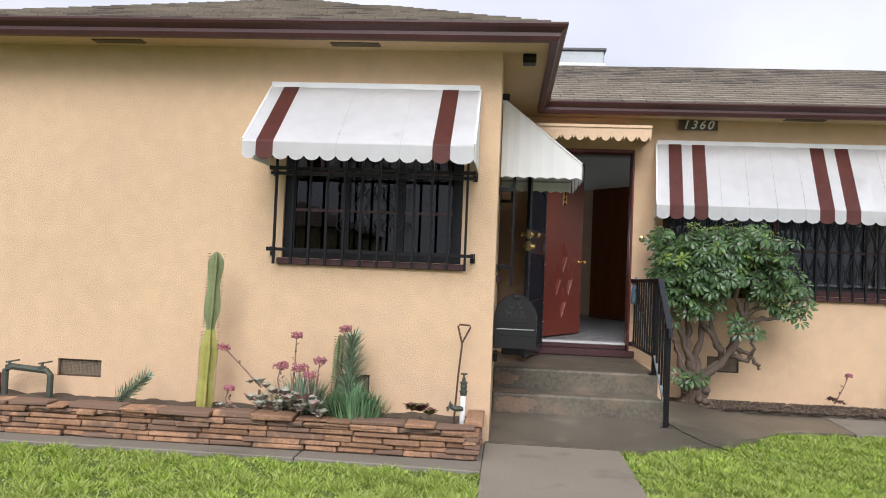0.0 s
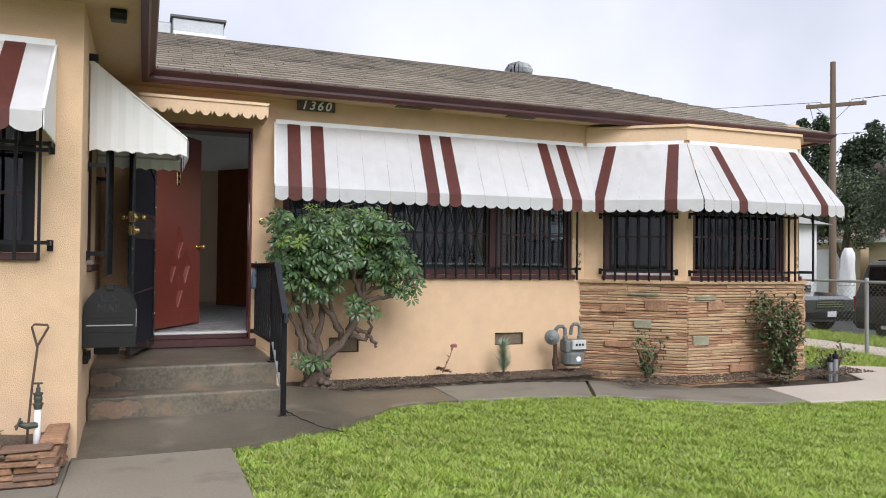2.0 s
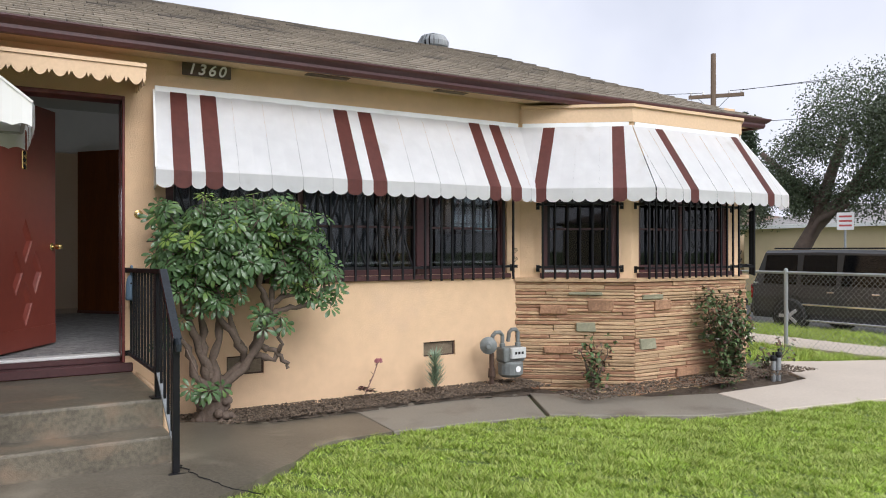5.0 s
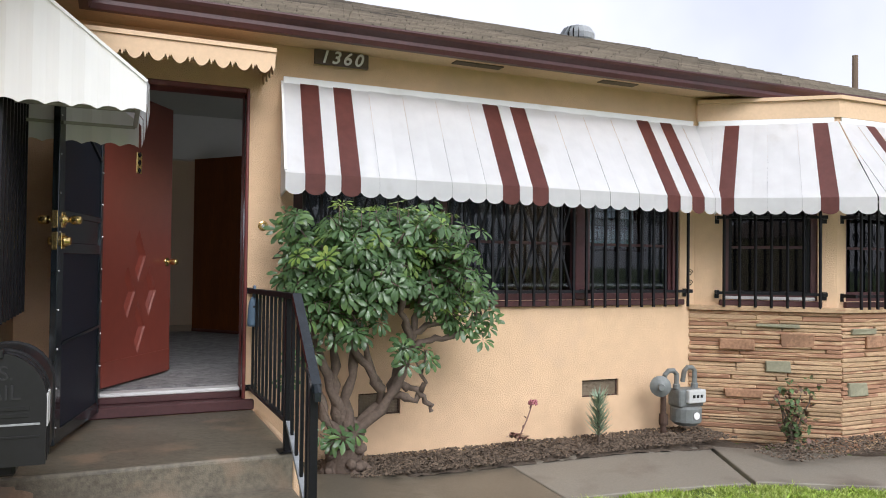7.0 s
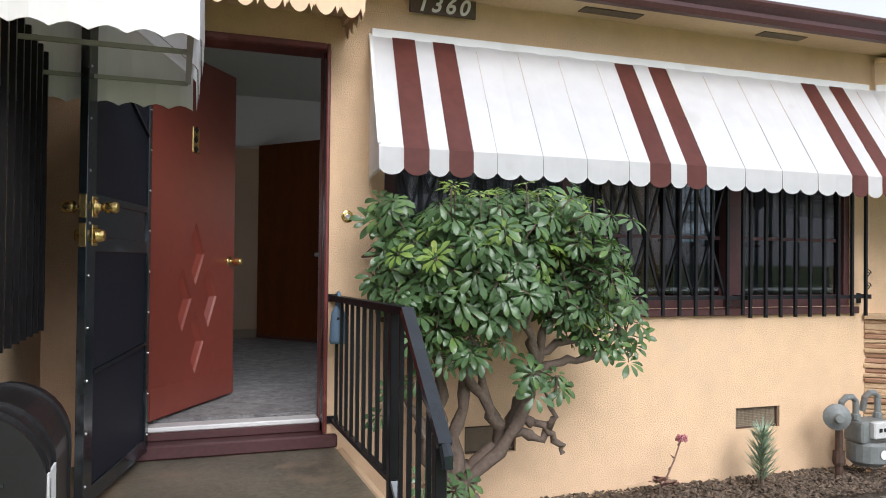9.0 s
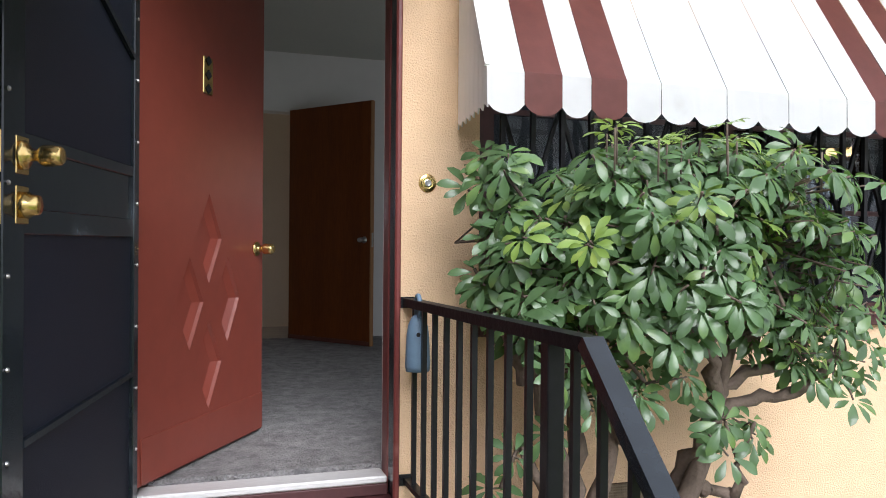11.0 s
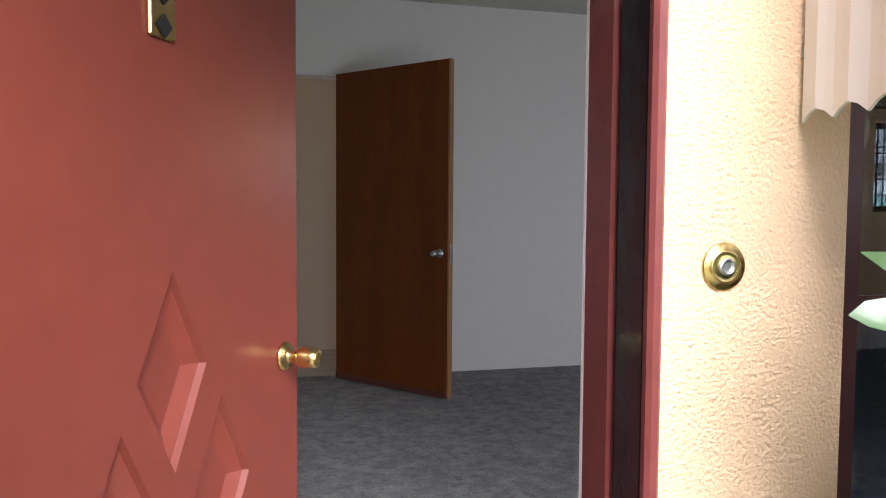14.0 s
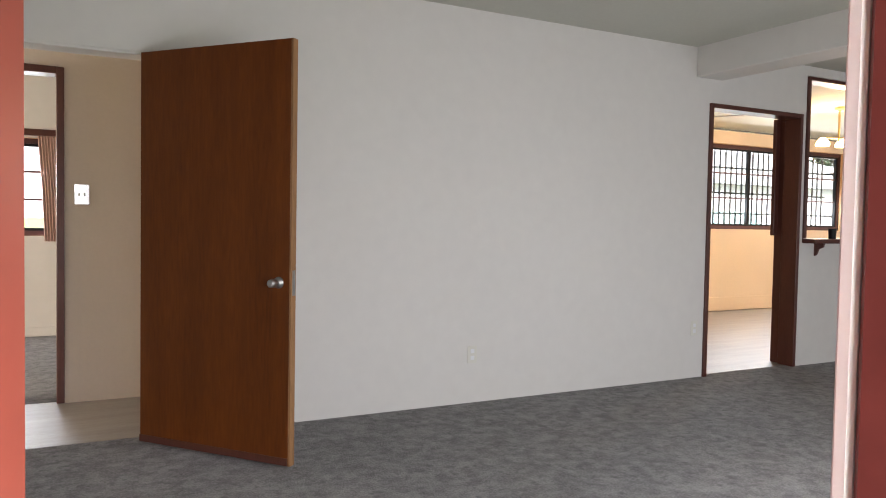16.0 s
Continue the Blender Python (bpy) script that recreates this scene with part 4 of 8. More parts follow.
def awning_side(aw, m, ztop, zfold, zlow, out, u, name="side_panel", flare=0.0):
    """A closed cheek of vertical ribs at one end of an awning, at distance u along its wall."""
    bm = bmesh.new()
    n = 28
    cols = []
    for k in range(n + 1):
        f = k / n
        zt = ztop + (zfold - ztop) * f
        rib = 0.004 * (1, 0.6, 0, 0.6)[k % 4]
        zl = zlow + 0.02 + 0.016 * abs(math.sin(k * math.pi / 4))
        cols.append([bm.verts.new(m @ V(u + rib + w + flare * (1 - f), z, 0.01 + out * f)) for w in (0.0, 0.005) for z in (zl, zt)])
    for s, t in zip(cols, cols[1:]):
        bm.faces.new((s[0], t[0], t[1], s[1]))
        bm.faces.new((s[3], t[3], t[2], s[2]))
        bm.faces.new((s[2], t[2], t[0], s[0]))
        bm.faces.new((s[1], t[1], t[3], s[3]))
    bm.faces.new((cols[0][0], cols[0][1], cols[0][3], cols[0][2]))
    bm.faces.new((cols[-1][2], cols[-1][3], cols[-1][1], cols[-1][0]))
    bmesh.ops.recalc_face_normals(bm, faces=bm.faces[:])
    part(name, bm, CHEEK_METAL, aw)
    trim = bmesh.new()
    bar(trim, m @ V(u + 0.003 + flare, ztop, 0.012), m @ V(u + 0.003, zfold, out + 0.012), 0.016, 0.012)
    part("edge_trim", trim, CHEEK_METAL, aw)


def flashing(aw, m, u0, u1, z):
    part("flashing", bbox(u0, u1, z - 0.03, z + 0.035, 0.001, 0.02, 0.003, m), WHITE_METAL, aw)


def under_frame(aw, m, u0, u1, zfold, out):
    bm = bmesh.new()
    bar(bm, m @ V(u0 + 0.02, zfold - 0.02, out - 0.01), m @ V(u1 - 0.02, zfold - 0.02, out - 0.01), 0.02)
    for u in (u0 + 0.03, (u0 + u1) / 2, u1 - 0.03):
        bar(bm, m @ V(u, zfold - 0.03, 0.0), m @ V(u, zfold - 0.03, out - 0.01), 0.015)
    part("support_frame", bm, UNDER_METAL, aw)


ZT, ZF, ZL = 2.655, 1.985, 1.835
# over the wing window
aw = thing("window_awning", "white enamelled metal awning with two brown stripes", "awning", group="window awnings")
o = WING_L
cuts = [v - o for v in (-2.13, -2.03, -1.91, -1.69, -1.47, -1.25, -1.03, -0.81, -0.69, -0.53)]
awning_panels(aw, (WING_L, WY), (EX, WY), ZT - 0.045, 2.10, 1.965, 0.58, cuts, "wbwwwwwbw")
awning_side(aw, WP, ZT - 0.045, 2.10, 1.965, 0.58, -2.13 - o)
awning_side(aw, WP, ZT - 0.045, 2.10, 1.965, 0.58, -0.53 - o)
flashing(aw, WP, -2.13 - o, -0.53 - o, ZT - 0.045)
under_frame(aw, WP, -2.13 - o, -0.53 - o, 2.10, 0.58)
# over the wing's side window
aw = thing("window_awning", "plain white metal awning with ribbed cheeks and chipped edges", "awning", group="window awnings")
s0, s1 = 6.1 - WY - 0.2, 7.15 - WY - 0.2
awning_panels(aw, (EX, WY + 0.2), (EX, FY), ZT + 0.01, 2.15, 2.01, 0.65, [s0 + (s1 - s0) * k / 5 for k in range(6)], "w")
awning_side(aw, SP, ZT + 0.01, 2.15, 2.0, 0.65, s0)
awning_side(aw, SP, ZT + 0.01, 2.15, 2.0, 0.65, s1)
flashing(aw, SP, s0, s1, ZT + 0.01)
under_frame(aw, SP, s0, s1, 2.15, 0.65)
part("mount", bbox(s0 - 0.02, s0 + 0.05, ZT + 0.0, ZT + 0.05, 0.0, 0.06, 0.004, SP), BLACK, aw, "dark end clip at the wall")
# along the main front and round the bay
OUT = 0.475
aw = thing("window_awning", "long white enamelled metal awning with paired brown stripes wrapping the bay", "awning", group="window awnings")
LINE = [(1.15, FY), BAY[0], BAY[1], BAY[2], BAY[3]]
FRONT = offset_line(LINE, OUT)
for i in range(4):
    p, q = LINE[i], LINE[i + 1]
    m = plane_of(p, q)
    L = math.dist(p, q)
    inv = m.inverted()
    left = -(inv @ V(*FRONT[i], 0)).x
    right = (inv @ V(*FRONT[i + 1], 0)).x - L
    if i == 0:
        xs = [1.15, 1.275, 1.405, 1.51, *[1.64 + 1.043 * k / 8 for k in range(8)], 2.683, 2.82, 2.925, *[3.06 + 1.083 * k / 8 for k in range(8)], 4.143, 4.27, 4.39, 4.515, 4.63, 4.745, 4.86]
        cols = "wbwb" + "w" * 8 + "bwb" + "w" * 8 + "bwbwww"
        cuts = [x - 1.15 for x in xs]
    elif i == 1:
        e = max(0.0, right)
        cuts = [0, 0.14, 0.25, 0.37, 0.49, 0.60, 0.71, 0.83, 0.95, 1.07, L + e]
        cols = "wwbwwwwwbw"
    elif i == 2:
        cuts = [-left, -0.04, 0.08, 0.20, 0.31, 0.43, *[0.43 + 1.09 * k / 8 for k in range(1, 9)], 1.63, 1.75, L + right]
        cols = "wwwwb" + "w" * 8 + "bww"
    else:
        cuts = [-left, 0.1, 0.3, L]
        cols = "www"
    awning_panels(aw, p, q, ZT, ZF, ZL, OUT, cuts, cols, left if i else 0.0, right if i < 3 else 0.0, 0.0 if i else 0.065,
                  (lambda u: -0.10 * min(max((u - 0.1) / 0.12, 0.0), max(1.3 - u, 0.0) / 0.9, 1.0)) if i == 1 else (lambda u: 0.0))
    flashing(aw, m, 0.075 if i == 0 else 0.03, L - 0.03, ZT)
    under_frame(aw, m, max(0.05, -left), min(L, L + right), ZF, OUT)
awning_side(aw, plane_of(LINE[0], LINE[1]), ZT, ZF, ZL, OUT, 0.0, flare=0.065)

# door canopy
canopy = thing("door_canopy", "small tan metal door canopy with scalloped valance", "canopy")
bm = bmesh.new()
box(bm, -0.03, 1.075, 7.53, FY - 0.002, 2.735, 2.75)
for z0, z1, y in ((2.725, 2.752, 7.498), (2.70, 2.724, 7.51), (2.682, 2.699, 7.522)):
    box(bm, -0.045, 1.09, y, 7.545, z0, z1)
    box(bm, 1.062, 1.09 - (y - 7.498) * 0.5, 7.545, FY - 0.002, z0, z1)
part("top", bm, STUCCO_TRIM, canopy, "tan moulded canopy edge")


def scallop(m, u0, u1, z1, z0, count):
    """A row of thin tongues with rounded lower ends."""
    for q in range(count):
        bm = bmesh.new()
        a, b = u0 + (u1 - u0) * q / count, u0 + (u1 - u0) * (q + 1) / count
        low = [(a + (b - a) * (0.07 + 0.76 * k / 8), z0 + 0.05 * (1 - math.sin(math.pi * k / 8) ** 0.7)) for k in range(9)]
        low = [(a, z0 + 0.03), *low, (a + (b - a) * 0.91, z0 + 0.012), (b, z0 + 0.05)]
        extrude(bm, [*low, (b, z1), (a, z1)], 0.008, m)
        bmesh.ops.recalc_face_normals(bm, faces=bm.faces[:])
        part("valance_scallop", bm, STUCCO_TRIM, canopy)


scallop(plane_of((-0.04, 7.518), (1.085, 7.518)), 0, 1.125, 2.70, 2.592, 9)
scallop(plane_of((1.08, 7.52), (1.08, FY - 0.003)), 0, 0.43, 2.70, 2.60, 4)

# house number
sign = thing("house_number", "dark house number board with white script numerals", "house number")
part("board", bbox(1.43, 1.825, FY - 0.05, FY - 0.034, 2.795, 2.898, 0.004), SIGN, sign)
for x in (1.475, 1.78):
    bm = bmesh.new()
    tube(bm, [(x, FY - 0.042, 2.895), (x, FY - 0.042, 2.9065)], 0.003, 6)
    part("hanger", bm, STEEL, sign)
for k, digit in enumerate("1360"):
    tc = bpy.data.curves.new("numeral", "FONT")
    tc.body, tc.size, tc.extrude, tc.shear, tc.offset = digit, 0.124, 0.003, 0.28, 0.0022
    tob = new("numeral", tc)
    me = bpy.data.meshes.new_from_object(tob.evaluated_get(bpy.context.evaluated_depsgraph_get()))
    bpy.data.objects.remove(tob)
    me.materials.clear()
    me.materials.append(WHITE)
    num = new("numeral", me)
    num.matrix_world = basis((1.468 + 0.082 * k, FY - 0.0545, 2.808), (1, 0, 0), (0, 0, 1), (0, -1, 0))
    num.parent = sign
    num["label"] = "white script numeral " + digit

# eave slot vents under the soffit, crawl space vents
for x0, x1, y in ((2.45, 2.85, FY), (3.75, 4.1, FY), (-3.5, -3.1, WY), (-1.65, -1.28, WY)):
    v = thing("eave_vent", "dark slotted screen vent in the soffit", "vent", group="eave vents")
    part("screen", bbox(x0, x1, y - 0.19, y - 0.10, EAVE_B + 0.022, EAVE_B + 0.0295, 0.002), mat("dusty_dark_screen", (0.13, 0.095, 0.065), 0.9, var=0.3), v)


RUSTMESH = mat("dusty_wire", (0.30, 0.24, 0.17), 0.8, 0.2, var=0.25)


def crawl_vent(m, hole, label):
    v = thing("crawl_space_vent", label, "vent", group="crawl space vents")
    u0, u1, z0, z1 = hole
    bm = bmesh.new()
    for a, b, c, d in ((u0, u1, z0, z0 + 0.012), (u0, u1, z1 - 0.012, z1), (u0, u0 + 0.012, z0, z1), (u1 - 0.012, u1, z0, z1)):
        box(bm, a, b, c, d, -0.04, -0.02, m)
    part("vent_frame", bm, RUST, v)
    bm = bmesh.new()
    k = u0 + 0.012
    while k < u1 - 0.012:
        box(bm, k, k + 0.0035, z0 + 0.01, z1 - 0.01, -0.036, -0.032, m)
        k += 0.011
    k = z0 + 0.012
    while k < z1 - 0.012:
        box(bm, u0 + 0.01, u1 - 0.01, k, k + 0.0035, -0.034, -0.030, m)
        k += 0.011
    part("mesh_screen", bm, RUSTMESH, v)
    part("backing", bbox(u0, u1, z0, z1, -0.19, -0.06, 0, m), mat("dusty_mesh", (0.24, 0.19, 0.13), 0.9), v)


for h in VENTS_MAIN:
    crawl_vent(MP, h, "rusty wire mesh crawl space vent low in the wall")
for h in VENTS_WING:
    crawl_vent(WP, h, "rusty wire mesh crawl space vent low in the wall")

# ---- doors ----
def placed(a, b):
    """Door plane from hinge to free edge: u along, v up, w to the right-hand side."""
    return plane_of(a, b)


door = thing("front_door", "dark red painted front door standing open inwards", "door", kind="")
DM = plane_of((0.098, 8.02), (0.098 + 0.90 * math.cos(radians(58.4)), 8.02 + 0.90 * math.sin(radians(58.4))))
DZ0, DZ1 = 0.585, 2.545
DIAMONDS = [(0.455, 1.442), (0.322, 1.192), (0.598, 1.192), (0.458, 0.942)]
DW, DH = 0.095, 0.178


def door_leaf():
    """The leaf with four sunk lozenges on its outer face."""
    bm = bmesh.new()
    T = 0.045
    outer = [(0, DZ0), (0.90, DZ0), (0.90, DZ1), (0, DZ1)]
    o = [bm.verts.new(DM @ V(u, z, 0)) for u, z in outer]
    edges = [bm.edges.new((o[k], o[(k + 1) % 4])) for k in range(4)]
    loops = []
    for cu, cz in DIAMONDS:
        pts = [(cu, cz - DH), (cu + DW, cz), (cu, cz + DH), (cu - DW, cz)]
        lv = [bm.verts.new(DM @ V(u, z, 0)) for u, z in pts]
        edges += [bm.edges.new((lv[k], lv[(k + 1) % 4])) for k in range(4)]
        loops.append((cu, cz, lv))
    bmesh.ops.triangle_fill(bm, use_beauty=True, edges=edges)
    kill = [f for f in bm.faces if any(abs((DM.inverted() @ f.calc_center_median()).x - cu) / DW + abs((DM.inverted() @ f.calc_center_median()).y - cz) / DH < 0.98 for cu, cz, _ in loops)]
    bmesh.ops.delete(bm, geom=kill, context="FACES_ONLY")
    for cu, cz, lv in loops:
        prev = lv
        for scale, depth in ((0.94, -0.013), (0.92, -0.0135), (0.60, -0.029), (0.57, -0.0295)):
            ring = [bm.verts.new(DM @ V(cu + a * DW * scale, cz + b * DH * scale, depth)) for a, b in ((0, -1), (1, 0), (0, 1), (-1, 0))]
            for k in range(4):
                bm.faces.new((prev[k], prev[(k + 1) % 4], ring[(k + 1) % 4], ring[k]))
            prev = ring
        bm.faces.new(prev)
    bk = [bm.verts.new(DM @ V(u, z, -T)) for u, z in outer]
    bm.faces.new(bk[::-1])
    for k in range(4):
        bm.faces.new((o[(k + 1) % 4], o[k], bk[k], bk[(k + 1) % 4]))
    bmesh.ops.recalc_face_normals(bm, faces=bm.faces[:])
    return bm


part("leaf", door_leaf(), DOOR_RED, door)
part("kick_board", bbox(0.03, 0.898, DZ0 + 0.006, DZ0 + 0.165, 0.0, 0.006, 0.002, DM), DOOR_RED, door)


def knob(parent, m, u, z, w, metal, sgn=1, size=1.0):
    c = m @ V(u, z, w)
    ax = (m.to_3x3() @ V(0, 0, sgn))
    bm = bmesh.new()
    prof = [(0.033, 0), (0.033, 0.004), (0.028, 0.009), (0.016, 0.012), (0.013, 0.022), (0.013, 0.032), (0.021, 0.038), (0.0245, 0.046), (0.0235, 0.066), (0.0215, 0.080), (0.017, 0.085), (0.008, 0.083)]
    lathe(bm, [(a * size, b * size) for a, b in prof], c, ax, 20)
    return part("door_knob", bm, metal, parent, "polished brass knob" if metal is BRASS else "", smooth=True)


knob(door, DM, 0.84, 1.40, 0.001, BRASS)
knob(door, DM, 0.84, 1.40, -0.046, BRASS, -1)
kn = part("knocker", bbox(0.395, 0.463, 2.01, 2.155, 0.0, 0.008, 0.003, DM), BRASS, door, "ornate cast brass viewer plate")
for du, dz in ((0.0, 0.0), (0.0, 0.055), (0.0, 0.11)):
    bm = bmesh.new()
    extrude(bm, [(0.429 + 0.020 * math.cos(a), 2.03 + dz + 0.02 * math.sin(a)) for a in (0, math.pi / 2, math.pi, 3 * math.pi / 2)], 0.003, DM @ Matrix.Translation((0, 0, 0.008)))
    part("plate_hole", bm, DARK, kn)
part("edge_plate", bbox(0.8995, 0.902, 1.34, 1.46, -0.035, -0.01, 0.0, DM), BRASS, door)

# security screen door, swung out
screen = thing("screen_door", "black steel security screen door standing open outwards", "door")
SD = plane_of((0.098, 7.945), (0.098 - 0.90 * 0.22, 7.945 - 0.90 * 0.9755))
SZ0, SZ1 = 0.46, 2.52
E1 = 0.90
part("stile", bbox(0, 0.05, SZ0, SZ1, -0.016, 0.016, 0.003, SD), GLOSS_BLACK, screen)
part("stile", bbox(E1 - 0.10, E1, SZ0, SZ1, -0.016, 0.016, 0.003, SD), GLOSS_BLACK, screen)
for a, b in ((SZ0, SZ0 + 0.07), (SZ1 - 0.07, SZ1), (1.44, 1.50), (1.635, 1.67)):
    part("rail", bbox(0.05, E1 - 0.10, a, b, -0.014, 0.014, 0.003, SD), GLOSS_BLACK, screen)
part("lock_panel", bbox(0.05, E1 - 0.10, 1.50, 1.635, -0.006, 0.006, 0, SD), GLOSS_BLACK, screen)
for a, b in ((SZ0 + 0.07, 1.44), (1.67, SZ1 - 0.07)):
    part("perforated_sheet", bbox(0.05, E1 - 0.10, a, b, -0.004, 0.004, 0, SD), MESH_BLACK, screen, "fine perforated black steel sheet")
for w in (-0.010, 0.010):
    bm = bmesh.new()
    bar(bm, SD @ V(0.05, 1.0, w), SD @ V(E1 - 0.10, 0.97, w), 0.016)
    part("cross_rod", bm, GLOSS_BLACK, screen)
    bm = bmesh.new()
    bar(bm, SD @ V(0.05, 2.02, w), SD @ V(E1 - 0.12, 2.30, w), 0.016)
    part("cross_rod", bm, GLOSS_BLACK, screen)
for z in [0.55 + 0.2 * k for k in range(10)]:
    for u, w in ((0.025, -0.017), (E1 - 0.02, -0.017)):
        bm = bmesh.new()
        lathe(bm, [(0.006, 0), (0.005, 0.004), (0.001, 0.006)], SD @ V(u, z, w), SD.to_3x3() @ V(0, 0, -1), 8)
        part("screw", bm, STEEL, screen)
for z, big in ((1.615, True), (1.505, False)):
    for s in (-1, 1):
        part("rose_plate", bbox(E1 - 0.115, E1 - 0.055, z - 0.042, z + 0.042, 0.016 * s - 0.002, 0.016 * s + 0.002, 0.0015, SD), BRASS, screen, "polished brass plate")
        if big:
            knob(screen, SD, E1 - 0.085, z, 0.019 * s, BRASS, s, 1.0)
        else:
            bm = bmesh.new()
            lathe(bm, [(0.03, 0), (0.03, 0.012), (0.024, 0.02), (0.022, 0.034), (0.004, 0.036)], SD @ V(E1 - 0.085, z, 0.019 * s), SD.to_3x3() @ V(0, 0, s), 18)
            part("deadbolt", bm, BRASS, screen, "brass deadbolt cylinder", smooth=True)
    part("edge_plate", bbox(E1 - 0.001, E1 + 0.003, z - 0.045, z + 0.045, -0.013, 0.013, 0.001, SD), BRASS, screen)

# doorbell
bell = thing("doorbell", "round brass doorbell button on the stucco wall", "doorbell")
bm = bmesh.new()
lathe(bm, [(0.034, 0), (0.034, 0.002), (0.032, 0.0035), (0.025, 0.0038), (0.0235, 0.0065), (0.0205, 0.0075), (0.0185, 0.006), (0.0135, 0.0085)], (1.105, FY - 0.001, 1.653), (0, -1, 0), 28)
part("escutcheon", bm, BRASS, bell, smooth=True)
bm = bmesh.new()
lathe(bm, [(0.0125, 0), (0.0125, 0.003), (0.010, 0.004), (0.006, 0.002), (0.002, 0.002)], (1.105, FY - 0.0085, 1.653), (0, -1, 0), 16)
part("button", bm, STEEL, bell)

# ---- railing ----
rail = thing("handrail", "black painted iron handrail beside the steps", "railing")
RX = 1.035
bm = bmesh.new()
bar(bm, (RX, FY, 1.213), (RX, 6.57, 1.235), 0.042, 0.03)
CHIPPED_BLACK = mat("chipped_black_paint", (0.006, 0.006, 0.008), 0.5, var=0.4, fine=30, bump=0.5, bsize=45, dist=0.004)
CHIPPED_BLACK.node_tree.nodes["Principled BSDF"].inputs["Specular IOR Level"].default_value = 0.25
part("top_rail", bm, CHIPPED_BLACK, rail)
bm = bmesh.new()
bar(bm, (RX, 6.58, 1.24), (RX, 6.15, 0.845), 0.045, 0.03)
tube(bm, [(RX, 6.15, 0.845), (RX, 6.125, 0.815), (RX, 6.12, 0.78)], [0.02, 0.022, 0.018], 8)
part("sloped_rail", bm, GLOSS_BLACK, rail, "worn glossy black sloping rail")
bm = bmesh.new()
bar(bm, (RX, FY, 0.56), (RX, 6.72, 0.57), 0.03, 0.02)
part("bottom_rail", bm, BLACK, rail)
bm = bmesh.new()
bar(bm, (RX, 6.72, 0.57), (RX, 6.20, 0.20), 0.03, 0.02)
part("bottom_rail", bm, GALV, rail, "scraped bare metal lower rail")
for y, z0, z1 in ((6.745, 0.412, 1.225), (6.20, 0.055, 0.87)):
    part("post", bbox(RX - 0.02, RX + 0.02, y - 0.02, y + 0.02, z0, z1, 0.003), BLACK, rail)
    part("foot_plate", bbox(RX - 0.05, RX + 0.05, y - 0.05, y + 0.05, z0, z0 + 0.008, 0.002), BLACK, rail)
for k in range(9):
    y = 7.86 - k * 0.124
    part("baluster", bbox(RX - 0.008, RX + 0.008, y - 0.008, y + 0.008, 0.56, 1.22), BLACK, rail)
for k, y in enumerate((6.64, 6.53, 6.42, 6.31)):
    z = 1.24 - max(0.0, 6.58 - y) * 0.9
    part("baluster", bbox(RX - 0.008, RX + 0.008, y - 0.008, y + 0.008, 0.57 - (6.72 - y) * 0.71, z), BLACK, rail)
for z in (1.213, 0.56):
    bm = bmesh.new()
    box(bm, RX - 0.045, RX + 0.03, FY - 0.008, FY - 0.001, z - 0.02, z + 0.02)
    lathe(bm, [(0.008, 0), (0.006, 0.006)], (RX - 0.03, FY - 0.008, z), (0, -1, 0), 8)
    part("wall_plate", bm, BLACK, rail)

# key box hanging on the rail
kb = thing("key_lockbox", "blue-grey rubber covered key lockbox hanging on the handrail", "lockbox")
bm = bmesh.new()
prof = [(0.03, 0.0), (0.032, 0.02), (0.029, 0.12), (0.025, 0.16), (0.017, 0.185), (0.010, 0.195)]
lathe(bm, prof, (RX - 0.005, 7.80, 0.985), (0, 0, 1), 16)
for v in bm.verts:
    v.co.y = 7.80 + (v.co.y - 7.80) * 1.25
    v.co.x = RX - 0.005 + (v.co.x - RX + 0.005) * 1.4
part("cover", bm, LOCKBOX, kb, smooth=True)
bm = bmesh.new()
tube(bm, [(RX - 0.005, 7.80 + 0.024 * math.cos(a), 1.205 + 0.042 * math.sin(a)) for a in [math.pi * (-0.25 + 1.5 * k / 14) for k in range(15)]], 0.009, 8)
part("shackle", bm, LOCKBOX, kb, smooth=True)
bm = bmesh.new()
lathe(bm, [(0.008, 0), (0.006, 0.002)], (RX - 0.012, 7.766, 1.115), (0, -1, 0), 10)
part("dial_hole", bm, DARK, kb)

# ---- mailbox on the wing's side wall ----
mb = thing("mailbox", "large black steel arched mailbox fixed to the wall", "mailbox")
mx0, mx1, my0, my1, mz0 = EX + 0.005, -0.035, 5.86, 6.36, 0.665
mc, mr = (mx0 + mx1) / 2, (mx1 - mx0) / 2


def arch(grow=0.0, base=0.0):
    pts = [(mc - mr - grow, mz0 + base), (mc + mr + grow, mz0 + base)]
    for k in range(17):
        a = math.pi * k / 16
        pts.append((mc + (mr + grow) * math.cos(a), mz0 + 0.235 + (mr + grow) * 1.05 * math.sin(a)))
    return pts


def arched(y, depth, grow=0.0, base=0.0):
    bm = bmesh.new()
    extrude(bm, arch(grow, base), depth, basis((0, y, 0), (1, 0, 0), (0, 0, 1), (0, 1, 0)))
    bmesh.ops.recalc_face_normals(bm, faces=bm.faces[:])
    return bm


